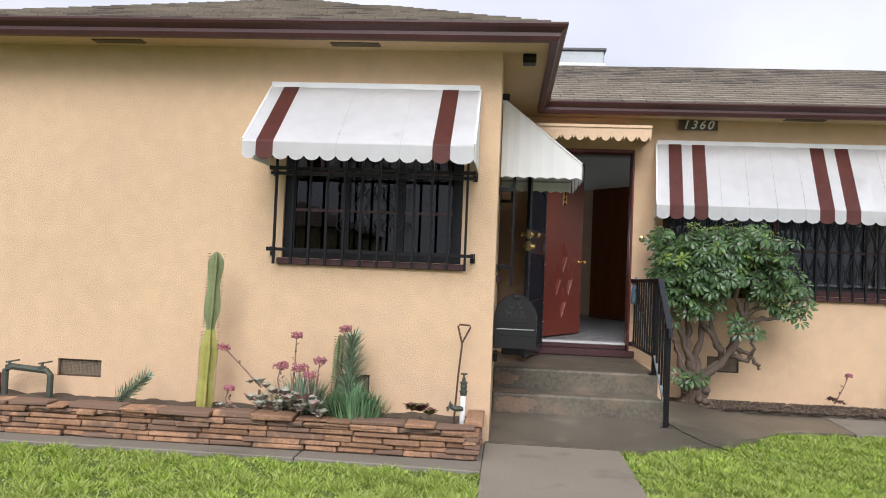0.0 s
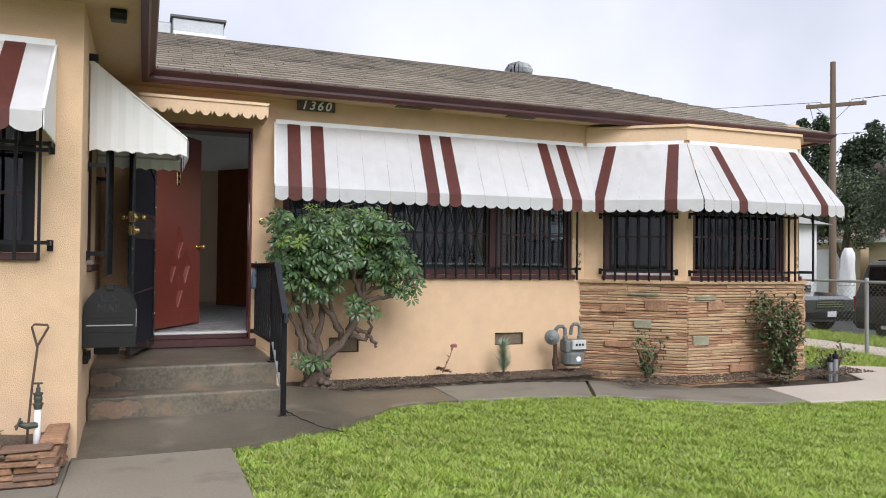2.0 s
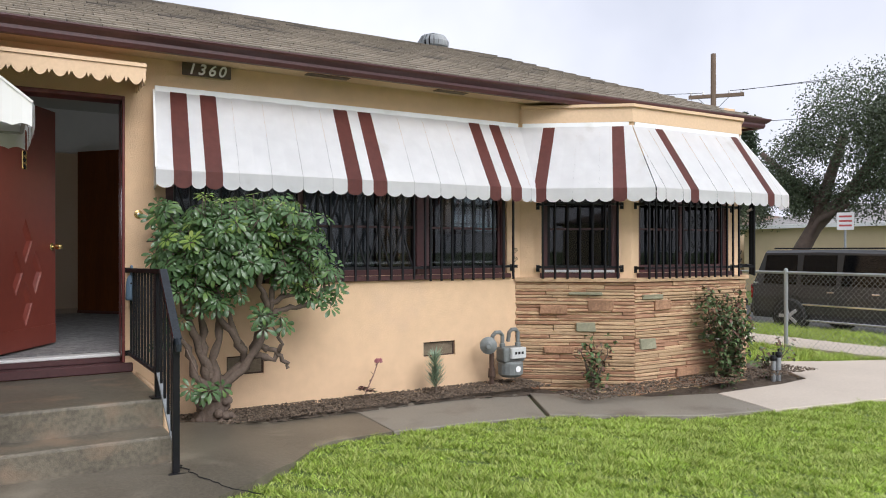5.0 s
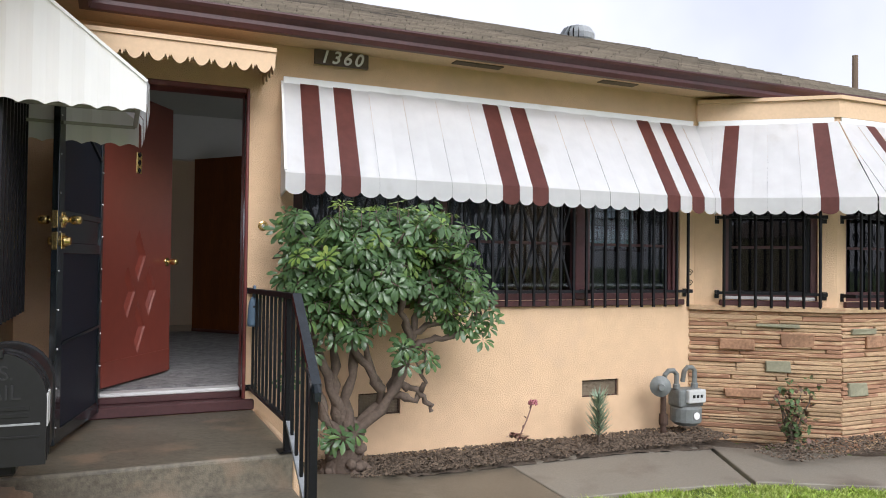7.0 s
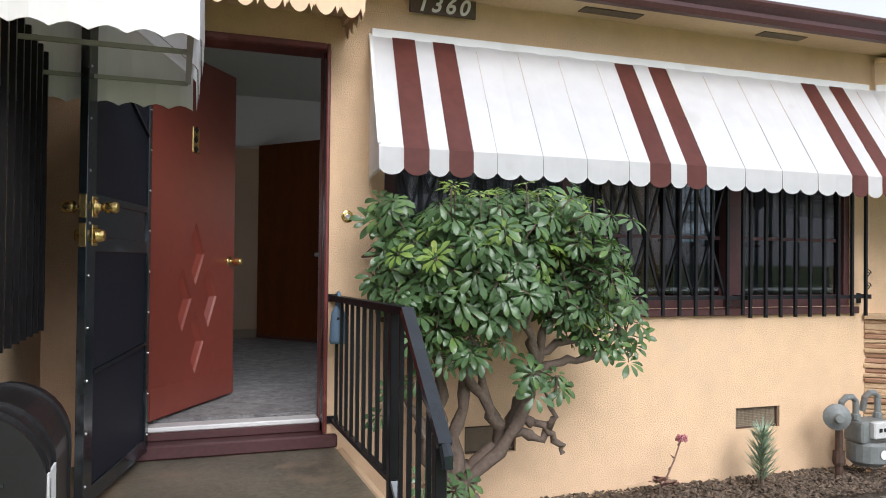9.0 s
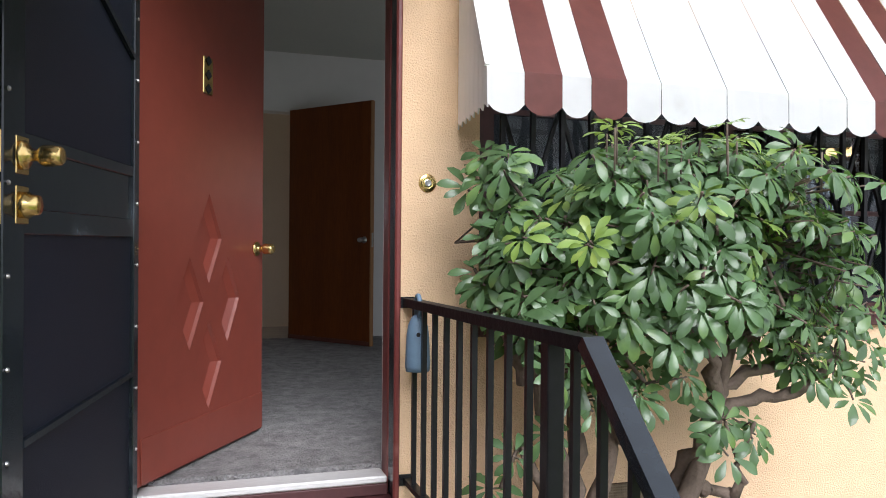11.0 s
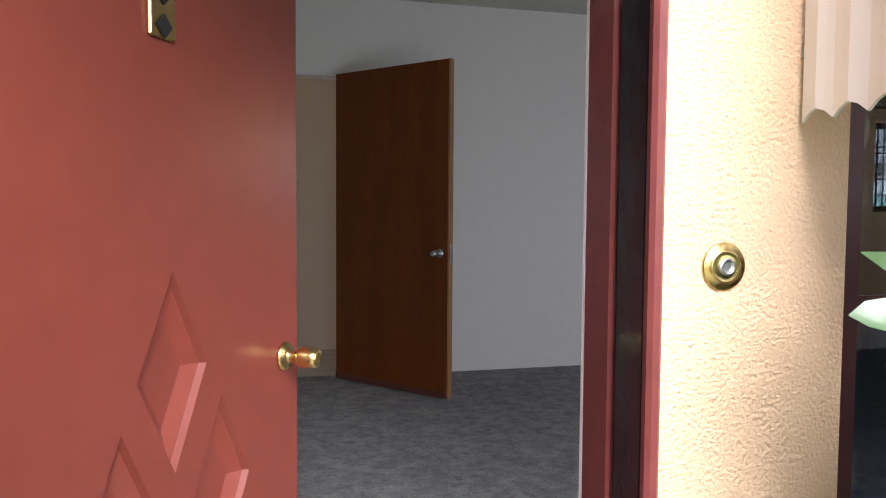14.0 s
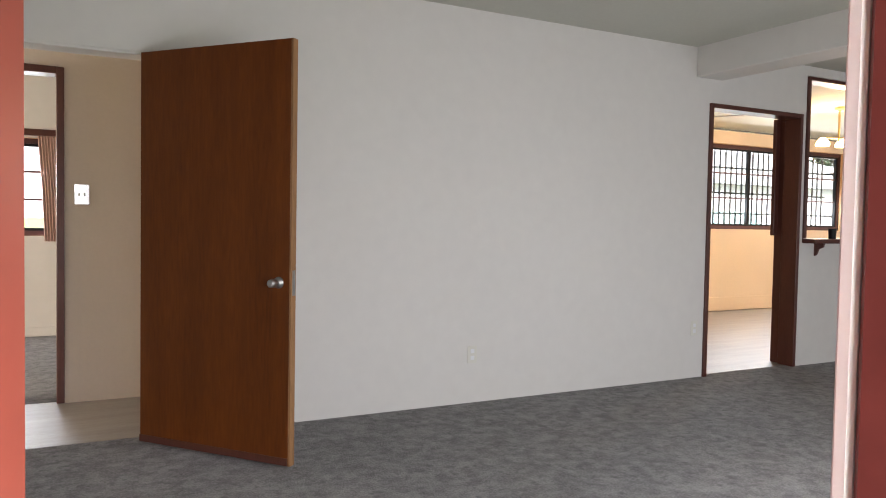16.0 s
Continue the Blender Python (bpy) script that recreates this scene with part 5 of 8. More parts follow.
MBLACK = mat("mailbox_black", (0.011, 0.011, 0.012), 0.33, 0.0, var=0.3, bump=0.1, bsize=30)
part("body", arched(my0 + 0.02, my1 - my0 - 0.02, -0.006), MBLACK, mb)
part("door", arched(my0, 0.018, 0.0, 0.0), MBLACK, mb)
for dy in (0.06, 0.16, 0.42):
    part("rib", arched(my0 + dy, 0.012, 0.002, 0.0), MBLACK, mb)
part("latch", bbox(mc - 0.025, mc + 0.025, my0 - 0.02, my0 + 0.03, mz0 + 0.235 + mr * 1.05 - 0.02, mz0 + 0.235 + mr * 1.05 + 0.014, 0.004), MBLACK, mb)
for z in (0.10, 0.145):
    part("pressed_line", bbox(mc - mr + 0.02, mc + mr - 0.02, my0 - 0.004, my0 - 0.0005, mz0 + z, mz0 + z + 0.008, 0.001), GALV if z > 0.12 else MBLACK, mb)


def words(text, size, origin, u, v, w, material, parent, name, label=""):
    c = bpy.data.curves.new(name, "FONT")
    c.body, c.size, c.extrude, c.align_x = text, size, 0.005, "CENTER"
    ob = new(name, c)
    dg = bpy.context.evaluated_depsgraph_get()
    me = bpy.data.meshes.new_from_object(ob.evaluated_get(dg))
    bpy.data.objects.remove(ob)
    me.materials.clear()
    me.materials.append(material)
    ob = new(name, me)
    ob.matrix_world = basis(origin, u, v, w)
    ob.parent = parent
    if label:
        ob["label"] = label
    return ob


# lighter grey than the box: the raised letters' highlights are put into the colour
MAIL_LETTER = mat("highlit_raised_letter", (0.026, 0.026, 0.028), 0.35, var=0.4, bump=0)
words("U.S.", 0.075, (mc, my0 - 0.001, mz0 + 0.31), (1, 0, 0), (0, 0, 1), (0, -1, 0), MAIL_LETTER, mb, "raised_lettering")
words("MAIL", 0.075, (mc, my0 - 0.001, mz0 + 0.24), (1, 0, 0), (0, 0, 1), (0, -1, 0), MAIL_LETTER, mb, "raised_lettering")
for k in range(2):
    part("small_lettering", bbox(mc - 0.11, mc + 0.11, my0 - 0.003, my0 - 0.0005, mz0 + 0.175 + 0.024 * k, mz0 + 0.19 + 0.024 * k, 0.001), MBLACK, mb)
part("paper_label", bbox(mx1 - 0.003, mx1 + 0.002, my0 + 0.04, my0 + 0.15, mz0 + 0.13, mz0 + 0.25, 0.0), WHITE, mb, "torn white paper sticker")
part("bracket", bbox(mc - 0.10, mc + 0.06, my0 + 0.1, my1 - 0.1, mz0 - 0.06, mz0 - 0.001, 0.01), BLACK, mb)
part("bracket", bbox(mx0 - 0.004, mx0 + 0.03, my0 + 0.1, my1 - 0.1, mz0 - 0.12, mz0 - 0.06, 0.004), BLACK, mb)

# ---- soffit lamp ----
sl = thing("soffit_light", "small dark flood light under the wing eave", "lamp")
part("housing", bbox(-0.22, -0.12, 5.62, 5.72, EAVE_B - 0.04, EAVE_B + 0.029, 0.006), BLACK, sl)
part("lens", bbox(-0.21, -0.13, 5.612, 5.619, EAVE_B - 0.035, EAVE_B + 0.0, 0.0), DARKGLASS, sl)

# ---- gas meter ----
gm = thing("gas_meter", "grey painted gas meter with regulator and rusty pipes", "gas meter")
bm = bmesh.new()
lathe(bm, [(0.07, 0), (0.085, 0.012), (0.085, 0.03), (0.06, 0.045), (0.03, 0.06), (0.025, 0.09)], (4.30, 7.72, 0.43), (-0.5, -0.85, 0.0), 20)
part("regulator", bm, GREYPAINT, gm, smooth=False)
part("meter_body", bbox(4.44, 4.70, 7.64, 7.80, 0.25, 0.40, 0.03, seg=3), GREYPAINT, gm)
bm = bmesh.new()
lathe(bm, [(0.09, 0), (0.125, 0.03), (0.128, 0.14), (0.11, 0.16)], (4.57, 7.72, 0.10), (0, 0, 1), 18)
part("diaphragm_case", bm, GREYPAINT, gm)
part("dial_box", bbox(4.50, 4.68, 7.60, 7.645, 0.29, 0.40, 0.008), mat("dial_plate", (0.55, 0.56, 0.55), 0.4), gm, "pale index plate with dials")
for k in range(3):
    part("dial", bbox(4.535 + 0.04 * k, 4.562 + 0.04 * k, 7.595, 7.599, 0.335, 0.36, 0.002), DARK, gm)
for x, top in ((4.47, 0.55), (4.66, 0.57)):
    bm = bmesh.new()
    lathe(bm, [(0.03, 0), (0.03, 0.035), (0.022, 0.04)], (x, 7.72, 0.40), (0, 0, 1), 10)
    bk = -0.11 if x < 4.5 else -0.10
    tube(bm, [(x, 7.72, 0.42), (x, 7.72, top - 0.03), (x + bk * 0.3, 7.72, top), (x + bk * 0.75, 7.72, top), (x + bk, 7.73, top - 0.03), (x + bk, 7.75, 0.45)], 0.021, 10)
    part("pipe", bm, GREYPAINT, gm)
bm = bmesh.new()
tube(bm, [(4.36, 7.75, 0.46), (4.36, 7.75, 0.3), (4.37, 7.76, -0.06)], [0.022, 0.024, 0.024], 10)
lathe(bm, [(0.035, 0), (0.04, 0.02), (0.035, 0.09)], (4.37, 7.76, 0.10), (0, 0, 1), 10)
part("riser", bm, RUST, gm, "weathered iron riser pipe")
bm = bmesh.new()
lathe(bm, [(0.03, 0), (0.03, 0.004)], (4.57, 7.592, 0.19), (0, -1, 0), 14)
part("badge", bm, WHITE, gm)

# ---- planter wall pieces, hose bibs ----
planter = thing("planter_wall", "low planter wall of stacked reddish flagstones", "stone wall", kind="structure")
part("core", bbox(-4.75, -0.47, 5.03, 5.12, -0.05, 0.17), MORTAR, planter)
part("core", bbox(-0.56, -0.46, 5.03, WY - 0.01, -0.05, 0.17), MORTAR, planter)


def stone(parent, m, u0, u1, v0, v1, d0, d1, material, rng, name="stone", jit=0.006, label=""):
    """One rough block in the frame m, from depth d0 (back) to d1 (face)."""
    bm = bmesh.new()
    vs = box(bm, u0, u1, v0, v1, d0, d1)
    for v in vs:
        v.co += V(rng.uniform(-jit, jit), rng.uniform(-jit, jit) * 0.6, rng.uniform(-jit, jit))
    bmesh.ops.bevel(bm, geom=bm.edges[:], offset=min(0.007, (v1 - v0) * 0.2), segments=1, affect="EDGES")
    bm.transform(m)
    return part(name, bm, material, parent, label)


def course_stones(parent, m, length, z0, z1, rng, hs, ls, depth, material, start=0.0, face=(-0.022, 0.018), gap=0.003):
    z = z0
    while z < z1 - 0.012:
        h = min(rng.uniform(*hs), z1 - z)
        if z1 - z - h < hs[0] * 0.6:
            h = z1 - z
        u = start - rng.uniform(0, ls[0] * 0.5)
        while u < length:
            w = rng.uniform(*ls)
            a, b = max(u, start), min(u + w, length)
            if b - a > 0.04:
                mm = material(rng) if callable(material) else material
                stone(parent, m, a + gap, b - gap, z + gap, z + h - gap, -depth, rng.uniform(*face), mm, rng)
            u += w
        z += h


rng = random.Random(11)
course_stones(planter, plane_of((-4.75, 4.985), (-0.425, 4.985)), 4.325, 0.0, 0.19, rng, (0.028, 0.052), (0.10, 0.42), 0.10, FLAG)
course_stones(planter, plane_of((-0.425, 4.985), (-0.425, WY)), 0.60, 0.0, 0.19, rng, (0.024, 0.046), (0.10, 0.3), 0.10, FLAG)
u = 0.0
mtop = plane_of((-4.75, 4.975), (-0.41, 4.975))
while u < 4.3:
    w = rng.uniform(0.12, 0.42)
    h = rng.uniform(0.018, 0.042)
    stone(planter, mtop, u + 0.004, min(u + w, 4.33) - 0.004, 0.192, 0.192 + h, -0.16, rng.uniform(-0.035, 0.025), FLAG, rng, "cap_stone", 0.007)
    u += w
stone(planter, plane_of((-0.41, 4.97), (-0.41, WY)), 0.17, 0.60, 0.192, 0.232, -0.12, 0.005, FLAG, rng, "cap_stone")

bib = thing("hose_bib", "white plastic standpipe with bronze valve and tap", "tap")
bm = bmesh.new()
tube(bm, [(-0.555, 5.22, 0.10), (-0.549, 5.22, 0.40)], 0.019, 12)
part("pipe", bm, PVC, bib, smooth=True)
bm = bmesh.new()
lathe(bm, [(0.022, 0), (0.024, 0.02), (0.029, 0.023), (0.029, 0.033), (0.02, 0.037), (0.024, 0.06), (0.02, 0.08), (0.027, 0.083), (0.027, 0.093), (0.012, 0.097), (0.012, 0.122), (0.007, 0.126), (0.007, 0.15)], (-0.549, 5.22, 0.39), (0, 0, 1), 12)
part("valve", bm, BRONZE, bib, "weathered grey-green valve body")
bm = bmesh.new()
bar(bm, (-0.572, 5.22, 0.538), (-0.526, 5.22, 0.538), 0.011)
part("valve_handle", bm, BRONZE, bib)
bm = bmesh.new()
tube(bm, [(-0.55, 5.21, 0.30), (-0.60, 5.19, 0.30), (-0.64, 5.18, 0.315)], [0.018, 0.02, 0.012], 8)
bar(bm, (-0.65, 5.15, 0.29), (-0.635, 5.20, 0.345), 0.01)
bar(bm, (-0.66, 5.19, 0.30), (-0.62, 5.16, 0.335), 0.01)
part("tap", bm, BRONZE, bib)
key = thing("iron_valve_key", "rusty iron rod with triangular handle against the wall", "tool")
bm = bmesh.new()
tube(bm, [(-0.615, 5.30, 0.17), (-0.60, 5.38, 0.5), (-0.585, 5.46, 0.72), (-0.62, 5.48, 0.845), (-0.605, 5.485, 0.86), (-0.535, 5.485, 0.855), (-0.53, 5.485, 0.84), (-0.585, 5.46, 0.73)], 0.007, 8)
part("rod", bm, RUST, key)
pipe = thing("water_pipe", "weathered grey pipe manifold with two taps by the wall", "pipe")
bm = bmesh.new()
tube(bm, [(-4.05, 5.42, 0.12), (-4.05, 5.42, 0.36), (-4.0, 5.42, 0.39), (-3.72, 5.42, 0.37), (-3.69, 5.42, 0.34), (-3.69, 5.42, 0.12)], 0.024, 10)
part("pipe", bm, BRONZE, pipe)
for x in (-4.02, -3.76):
    bm = bmesh.new()
    lathe(bm, [(0.03, 0), (0.03, 0.03), (0.012, 0.035), (0.01, 0.06)], (x, 5.42, 0.37), (0, 0, 1), 8)
    bar(bm, (x - 0.03, 5.42, 0.42), (x + 0.09, 5.40, 0.445), 0.012)
    part("valve", bm, BRONZE, pipe)
bm = bmesh.new()
tube(bm, [(-4.1, 5.42, 0.12), (-4.1, 5.42, 0.34)], 0.018, 8)
part("pipe", bm, TRIM_RED, pipe, "red painted stub pipe")
for x, y, h in ((7.75, 6.95, 0.26), (7.70, 6.98, 0.22)):
    st = thing("irrigation_valve", "grey irrigation riser with black valve in the bed", "valve", group="irrigation valves")
    bm = bmesh.new()
    tube(bm, [(x, y, -0.14), (x, y, h - 0.1)], 0.028, 10)
    part("riser", bm, GALV, st)
    bm = bmesh.new()
    lathe(bm, [(0.035, 0), (0.04, 0.03), (0.03, 0.06), (0.012, 0.065), (0.012, 0.1)], (x, y, h - 0.11), (0, 0, 1), 10)
    part("valve", bm, BLACK, st)


# ---- plants ----
def blade(bm, root, tip, width, droop=0.0, n=3, up=(0, 0, 1)):
    """A leaf of a few quads from root to tip, widest in the middle."""
    root, tip = Vector(root), Vector(tip)
    d = tip - root
    s = d.cross(Vector(up))
    if s.length < 1e-5:
        s = V(1, 0, 0)
    s.normalize()
    nn = s.cross(d).normalized()
    prev = None
    for k in range(n + 1):
        f = k / n
        w = width * (math.sin(math.pi * (0.12 + 0.86 * f)) ** 0.8) / 2
        c = root + d * f + V(0, 0, -droop * f * f)
        cur = [bm.verts.new(c - s * w + nn * w * 0.25), bm.verts.new(c + s * w + nn * w * 0.25)]
        if prev:
            bm.faces.new((prev[0], prev[1], cur[1], cur[0]))
        prev = cur


def obovate(bm, root, d, up, length, width):
    """A glossy leaflet, broad towards the tip, folded a little along its midrib."""
    s = d.cross(up)
    s = s.normalized() if s.length > 1e-4 else V(1, 0, 0)
    nn = s.cross(d).normalized()
    rows = []
    for f, w, dz in ((0.0, 0.05, 0.0), (0.3, 0.6, 0.02), (0.62, 1.0, -0.01), (0.86, 0.72, -0.08), (1.0, 0.05, -0.16)):
        c = root + d * (length * f) + nn * (length * dz)
        h = width * w / 2
        rows.append([bm.verts.new(c - s * h + nn * h * 0.22), bm.verts.new(c), bm.verts.new(c + s * h + nn * h * 0.22)])
    for a, b in zip(rows, rows[1:]):
        bm.faces.new((a[0], a[1], b[1], b[0]))
        bm.faces.new((a[1], a[2], b[2], b[1]))


def umbrella_bush():
    rng = random.Random(21)
    bush = thing("umbrella_bush", "umbrella plant with glossy green leaf whorls and gnarled grey limbs", "bush")
    base = V(1.60, 7.64, -0.02)
    ends = []
    trunk = bmesh.new()
    tube(trunk, [base + V(0, 0, -0.05), base + V(0.0, 0, 0.12), base + V(0.06, -0.02, 0.27), base + V(0.10, -0.04, 0.38)], [0.13, 0.10, 0.075, 0.06], 10)
    for k in range(14):
        a = rng.uniform(0, 2 * math.pi)
        d = V(math.cos(a), math.sin(a) * 0.7, 0)
        tube(trunk, [base + d * 0.05 + V(0, 0, 0.12), base + d * rng.uniform(0.12, 0.18) + V(0, 0, 0.04), base + d * rng.uniform(0.2, 0.34) + V(0, 0, -0.02)], [0.05, 0.035, 0.015], 6)
    for k in range(16):
        a = rng.uniform(0, 2 * math.pi)
        c = base + V(math.cos(a) * 0.09, math.sin(a) * 0.07 - 0.02, rng.uniform(0.02, 0.3))
        lathe(trunk, [(0.01, -0.03), (0.035, -0.01), (0.03, 0.02), (0.008, 0.035)], c, (math.cos(a), math.sin(a), 0.4), 6)
    for k in range(30):
        a, h = rng.uniform(0, 2 * math.pi), rng.uniform(-0.02, 0.34)
        w = 0.15 - 0.2 * h
        c = base + V(math.cos(a) * w, math.sin(a) * w * 0.8 - 0.02, h)
        q = rng.uniform(0.6, 1.3)
        lathe(trunk, [(0.008 * q, -0.035 * q), (0.03 * q, -0.02 * q), (0.036 * q, 0.005), (0.02 * q, 0.03 * q), (0.004, 0.036 * q)], c, (math.cos(a), math.sin(a), rng.uniform(-0.3, 0.8)), 7)
    part("trunk", trunk, BARK, bush, smooth=True)
    limbs = [
        [(1.64, 7.62, 0.15), (1.56, 7.58, 0.45), (1.42, 7.5, 0.75), (1.30, 7.42, 1.05), (1.22, 7.38, 1.3)],
        [(1.62, 7.62, 0.2), (1.60, 7.56, 0.5), (1.64, 7.52, 0.8), (1.55, 7.46, 1.1), (1.52, 7.40, 1.45)],
        [(1.66, 7.62, 0.3), (1.85, 7.56, 0.45), (1.78, 7.50, 0.62), (1.62, 7.46, 0.85), (1.48, 7.40, 1.1), (1.38, 7.36, 1.4)],
        [(1.68, 7.60, 0.32), (1.90, 7.55, 0.52), (1.95, 7.50, 0.72), (2.0, 7.45, 0.92), (2.06, 7.40, 1.2), (2.05, 7.36, 1.5)],
        [(1.92, 7.54, 0.52), (2.06, 7.50, 0.50), (2.10, 7.46, 0.60), (2.08, 7.44, 0.68)],
        [(1.94, 7.52, 0.6), (2.05, 7.50, 0.55), (2.16, 7.48, 0.46), (2.17, 7.47, 0.42)],
        [(1.98, 7.48, 0.85), (2.14, 7.44, 0.90), (2.3, 7.42, 0.92), (2.42, 7.40, 1.02), (2.46, 7.38, 1.15)],
        [(2.0, 7.47, 0.9), (1.9, 7.36, 1.1), (1.82, 7.25, 1.35), (1.8, 7.2, 1.55)],
        [(2.05, 7.42, 1.1), (2.22, 7.38, 1.25), (2.33, 7.34, 1.45)],
        [(1.56, 7.48, 1.0), (1.7, 7.38, 1.2), (1.72, 7.30, 1.5)],
        [(1.62, 7.6, 0.25), (1.45, 7.56, 0.40), (1.38, 7.52, 0.62), (1.28, 7.46, 0.82)],
        [(1.30, 7.46, 1.0), (1.22, 7.5, 1.15), (1.18, 7.56, 1.3)],
        [(1.55, 7.60, 0.2), (1.75, 7.50, 0.38), (1.95, 7.46, 0.66), (2.0, 7.44, 0.95), (2.2, 7.4, 1.02), (2.34, 7.36, 1.2)],
        [(1.58, 7.62, 0.3), (1.50, 7.58, 0.55), (1.52, 7.54, 0.80), (1.44, 7.5, 1.0), (1.5, 7.44, 1.2)],
        [(1.80, 7.52, 0.6), (1.66, 7.46, 0.9), (1.5, 7.40, 1.1), (1.36, 7.3, 1.32)],
    ]
    for pts in limbs:
        fine = []
        for a, b in zip(pts, pts[1:]):
            a, b = Vector(a), Vector(b)
            for k in range(4):
                fine.append(a.lerp(b, k / 4) + V(*(rng.uniform(-0.019, 0.019) for _ in range(3))))
        fine.append(Vector(pts[-1]))
        n = len(fine)
        bm = bmesh.new()
        r0 = 0.038 if pts[0][2] < 0.5 else 0.026
        tube(bm, fine, [(r0 * (1 - 0.72 * (k / n) ** 1.2)) * (1 + 0.13 * ((k * 7) % 3 - 1) + 0.2 * (k % 5 == 2)) for k in range(n)], 7)
        part("limb", bm, BARK, bush, smooth=True)
        ends.append(fine[-1])
    c, rad = V(1.80, 7.42, 1.36), V(0.74, 0.42, 0.45)
    crown, young, twigs = bmesh.new(), bmesh.new(), bmesh.new()

    def whorl(p, axis, size, shoot):
        """Seven to nine leaflets hanging umbrella-wise round the end of a stalk."""
        u, w = frame_axes(axis)
        n = rng.randint(7, 9)
        a0 = rng.uniform(0, 6.28)
        droop = rng.uniform(-0.05, 0.45) if not shoot else rng.uniform(-0.5, 0.1)
        for k in range(n):
            a = a0 + 2 * math.pi * k / n + rng.uniform(-0.14, 0.14)
            out = u * math.cos(a) + w * math.sin(a)
            leaf = (out - axis * droop * rng.uniform(0.6, 1.3) + V(0, 0, -0.16)).normalized()
            l = size * rng.uniform(0.72, 1.12) * (0.82 if shoot else 1.0)
            obovate(young if shoot else crown, p + out * 0.018, leaf, axis, l, l * rng.uniform(0.36, 0.45))

    heads = []
    while len(heads) < 92:
        d = V(rng.gauss(0, 1), rng.gauss(0, 1), rng.gauss(0, 1)).normalized()
        f = rng.uniform(0.55, 0.98) * (0.9 + 0.2 * noise.noise(d * 2.1 + V(3, 1, 7)))
        p = c + V(d.x * rad.x, d.y * rad.y, d.z * rad.z) * f
        if p.y > 7.78 or p.x < 1.22 or d.z < -0.62 or (p.z < 1.08 and p.x > 1.66):
            continue
        if any((p - q).length < 0.105 for q, _ in heads):
            continue
        heads.append((p, d))
    for x, y, z in ((1.17, 7.58, 1.46), (1.21, 7.58, 1.58), (1.15, 7.56, 1.35), (1.24, 7.52, 1.65), (1.18, 7.54, 1.24), (1.28, 7.44, 1.40), (1.30, 7.40, 1.22), (1.38, 7.32, 1.06), (1.24, 7.36, 0.78), (1.19, 7.42, 0.68), (1.46, 7.30, 0.98), (1.58, 7.24, 1.02), (1.50, 7.44, 0.30), (2.47, 7.36, 1.16), (2.38, 7.32, 1.24), (2.5, 7.4, 1.06), (2.28, 7.36, 1.08), (1.93, 7.32, 0.86), (2.08, 7.36, 0.84)):
        heads.append((V(x, y, z), V(rng.uniform(-0.5, 0.5), -0.7, 0.25).normalized()))
    for p, d in heads:
        lone = p.z < 0.9
        lime = rng.random() < 0.15
        spread = 0.062 if lone else 0.085
        for k in range(rng.randint(3, 5) if lone else rng.randint(6, 10)):
            q = p + V(rng.gauss(0, spread), rng.gauss(0, spread * 0.8), rng.gauss(0, spread * 0.75))
            if q.y > 7.82 or q.z > 1.79 or (q.y > 7.42 and q.z > 1.76) or q.x < 1.15 or (q.x < 1.35 and q.y > 7.64):
                continue
            axis = (V(d.x * 0.6, d.y * 0.55 - 0.34, 0.62 + d.z * 0.25) + V(*(rng.uniform(-0.35, 0.35) for _ in range(3)))).normalized()
            whorl(q, axis, rng.uniform(0.062, 0.092), lime and k < 4)
            bar(twigs, p - d * 0.10, q, 0.005)
        back = min(ends, key=lambda e: (e - p).length)
        bar(twigs, p, p.lerp(back, min(1.0, 0.35 / max(0.01, (back - p).length))), 0.009)
    # feathery new growth along the top
    for k in range(16):
        q = V(rng.uniform(1.4, 2.2), rng.uniform(7.12, 7.35), rng.uniform(1.72, 1.79))
        whorl(q, (V(rng.uniform(-0.4, 0.4), rng.uniform(-0.4, 0.1), 1)).normalized(), rng.uniform(0.045, 0.07), True)
        bar(twigs, q - V(0, 0, 0.12), q, 0.004)
    for name, bm, material, label in (("crown", crown, LEAF, "dark glossy green leaf whorls"), ("young_growth", young, YOUNG_LEAF, "lime green young leaves"), ("leaf_stalk_mass", twigs, BARK, "thin grey leaf stalks")):
        ob = part(name, bm, material, bush, label, smooth=True)
        ob["kind"] = "stuff"


umbrella_bush()


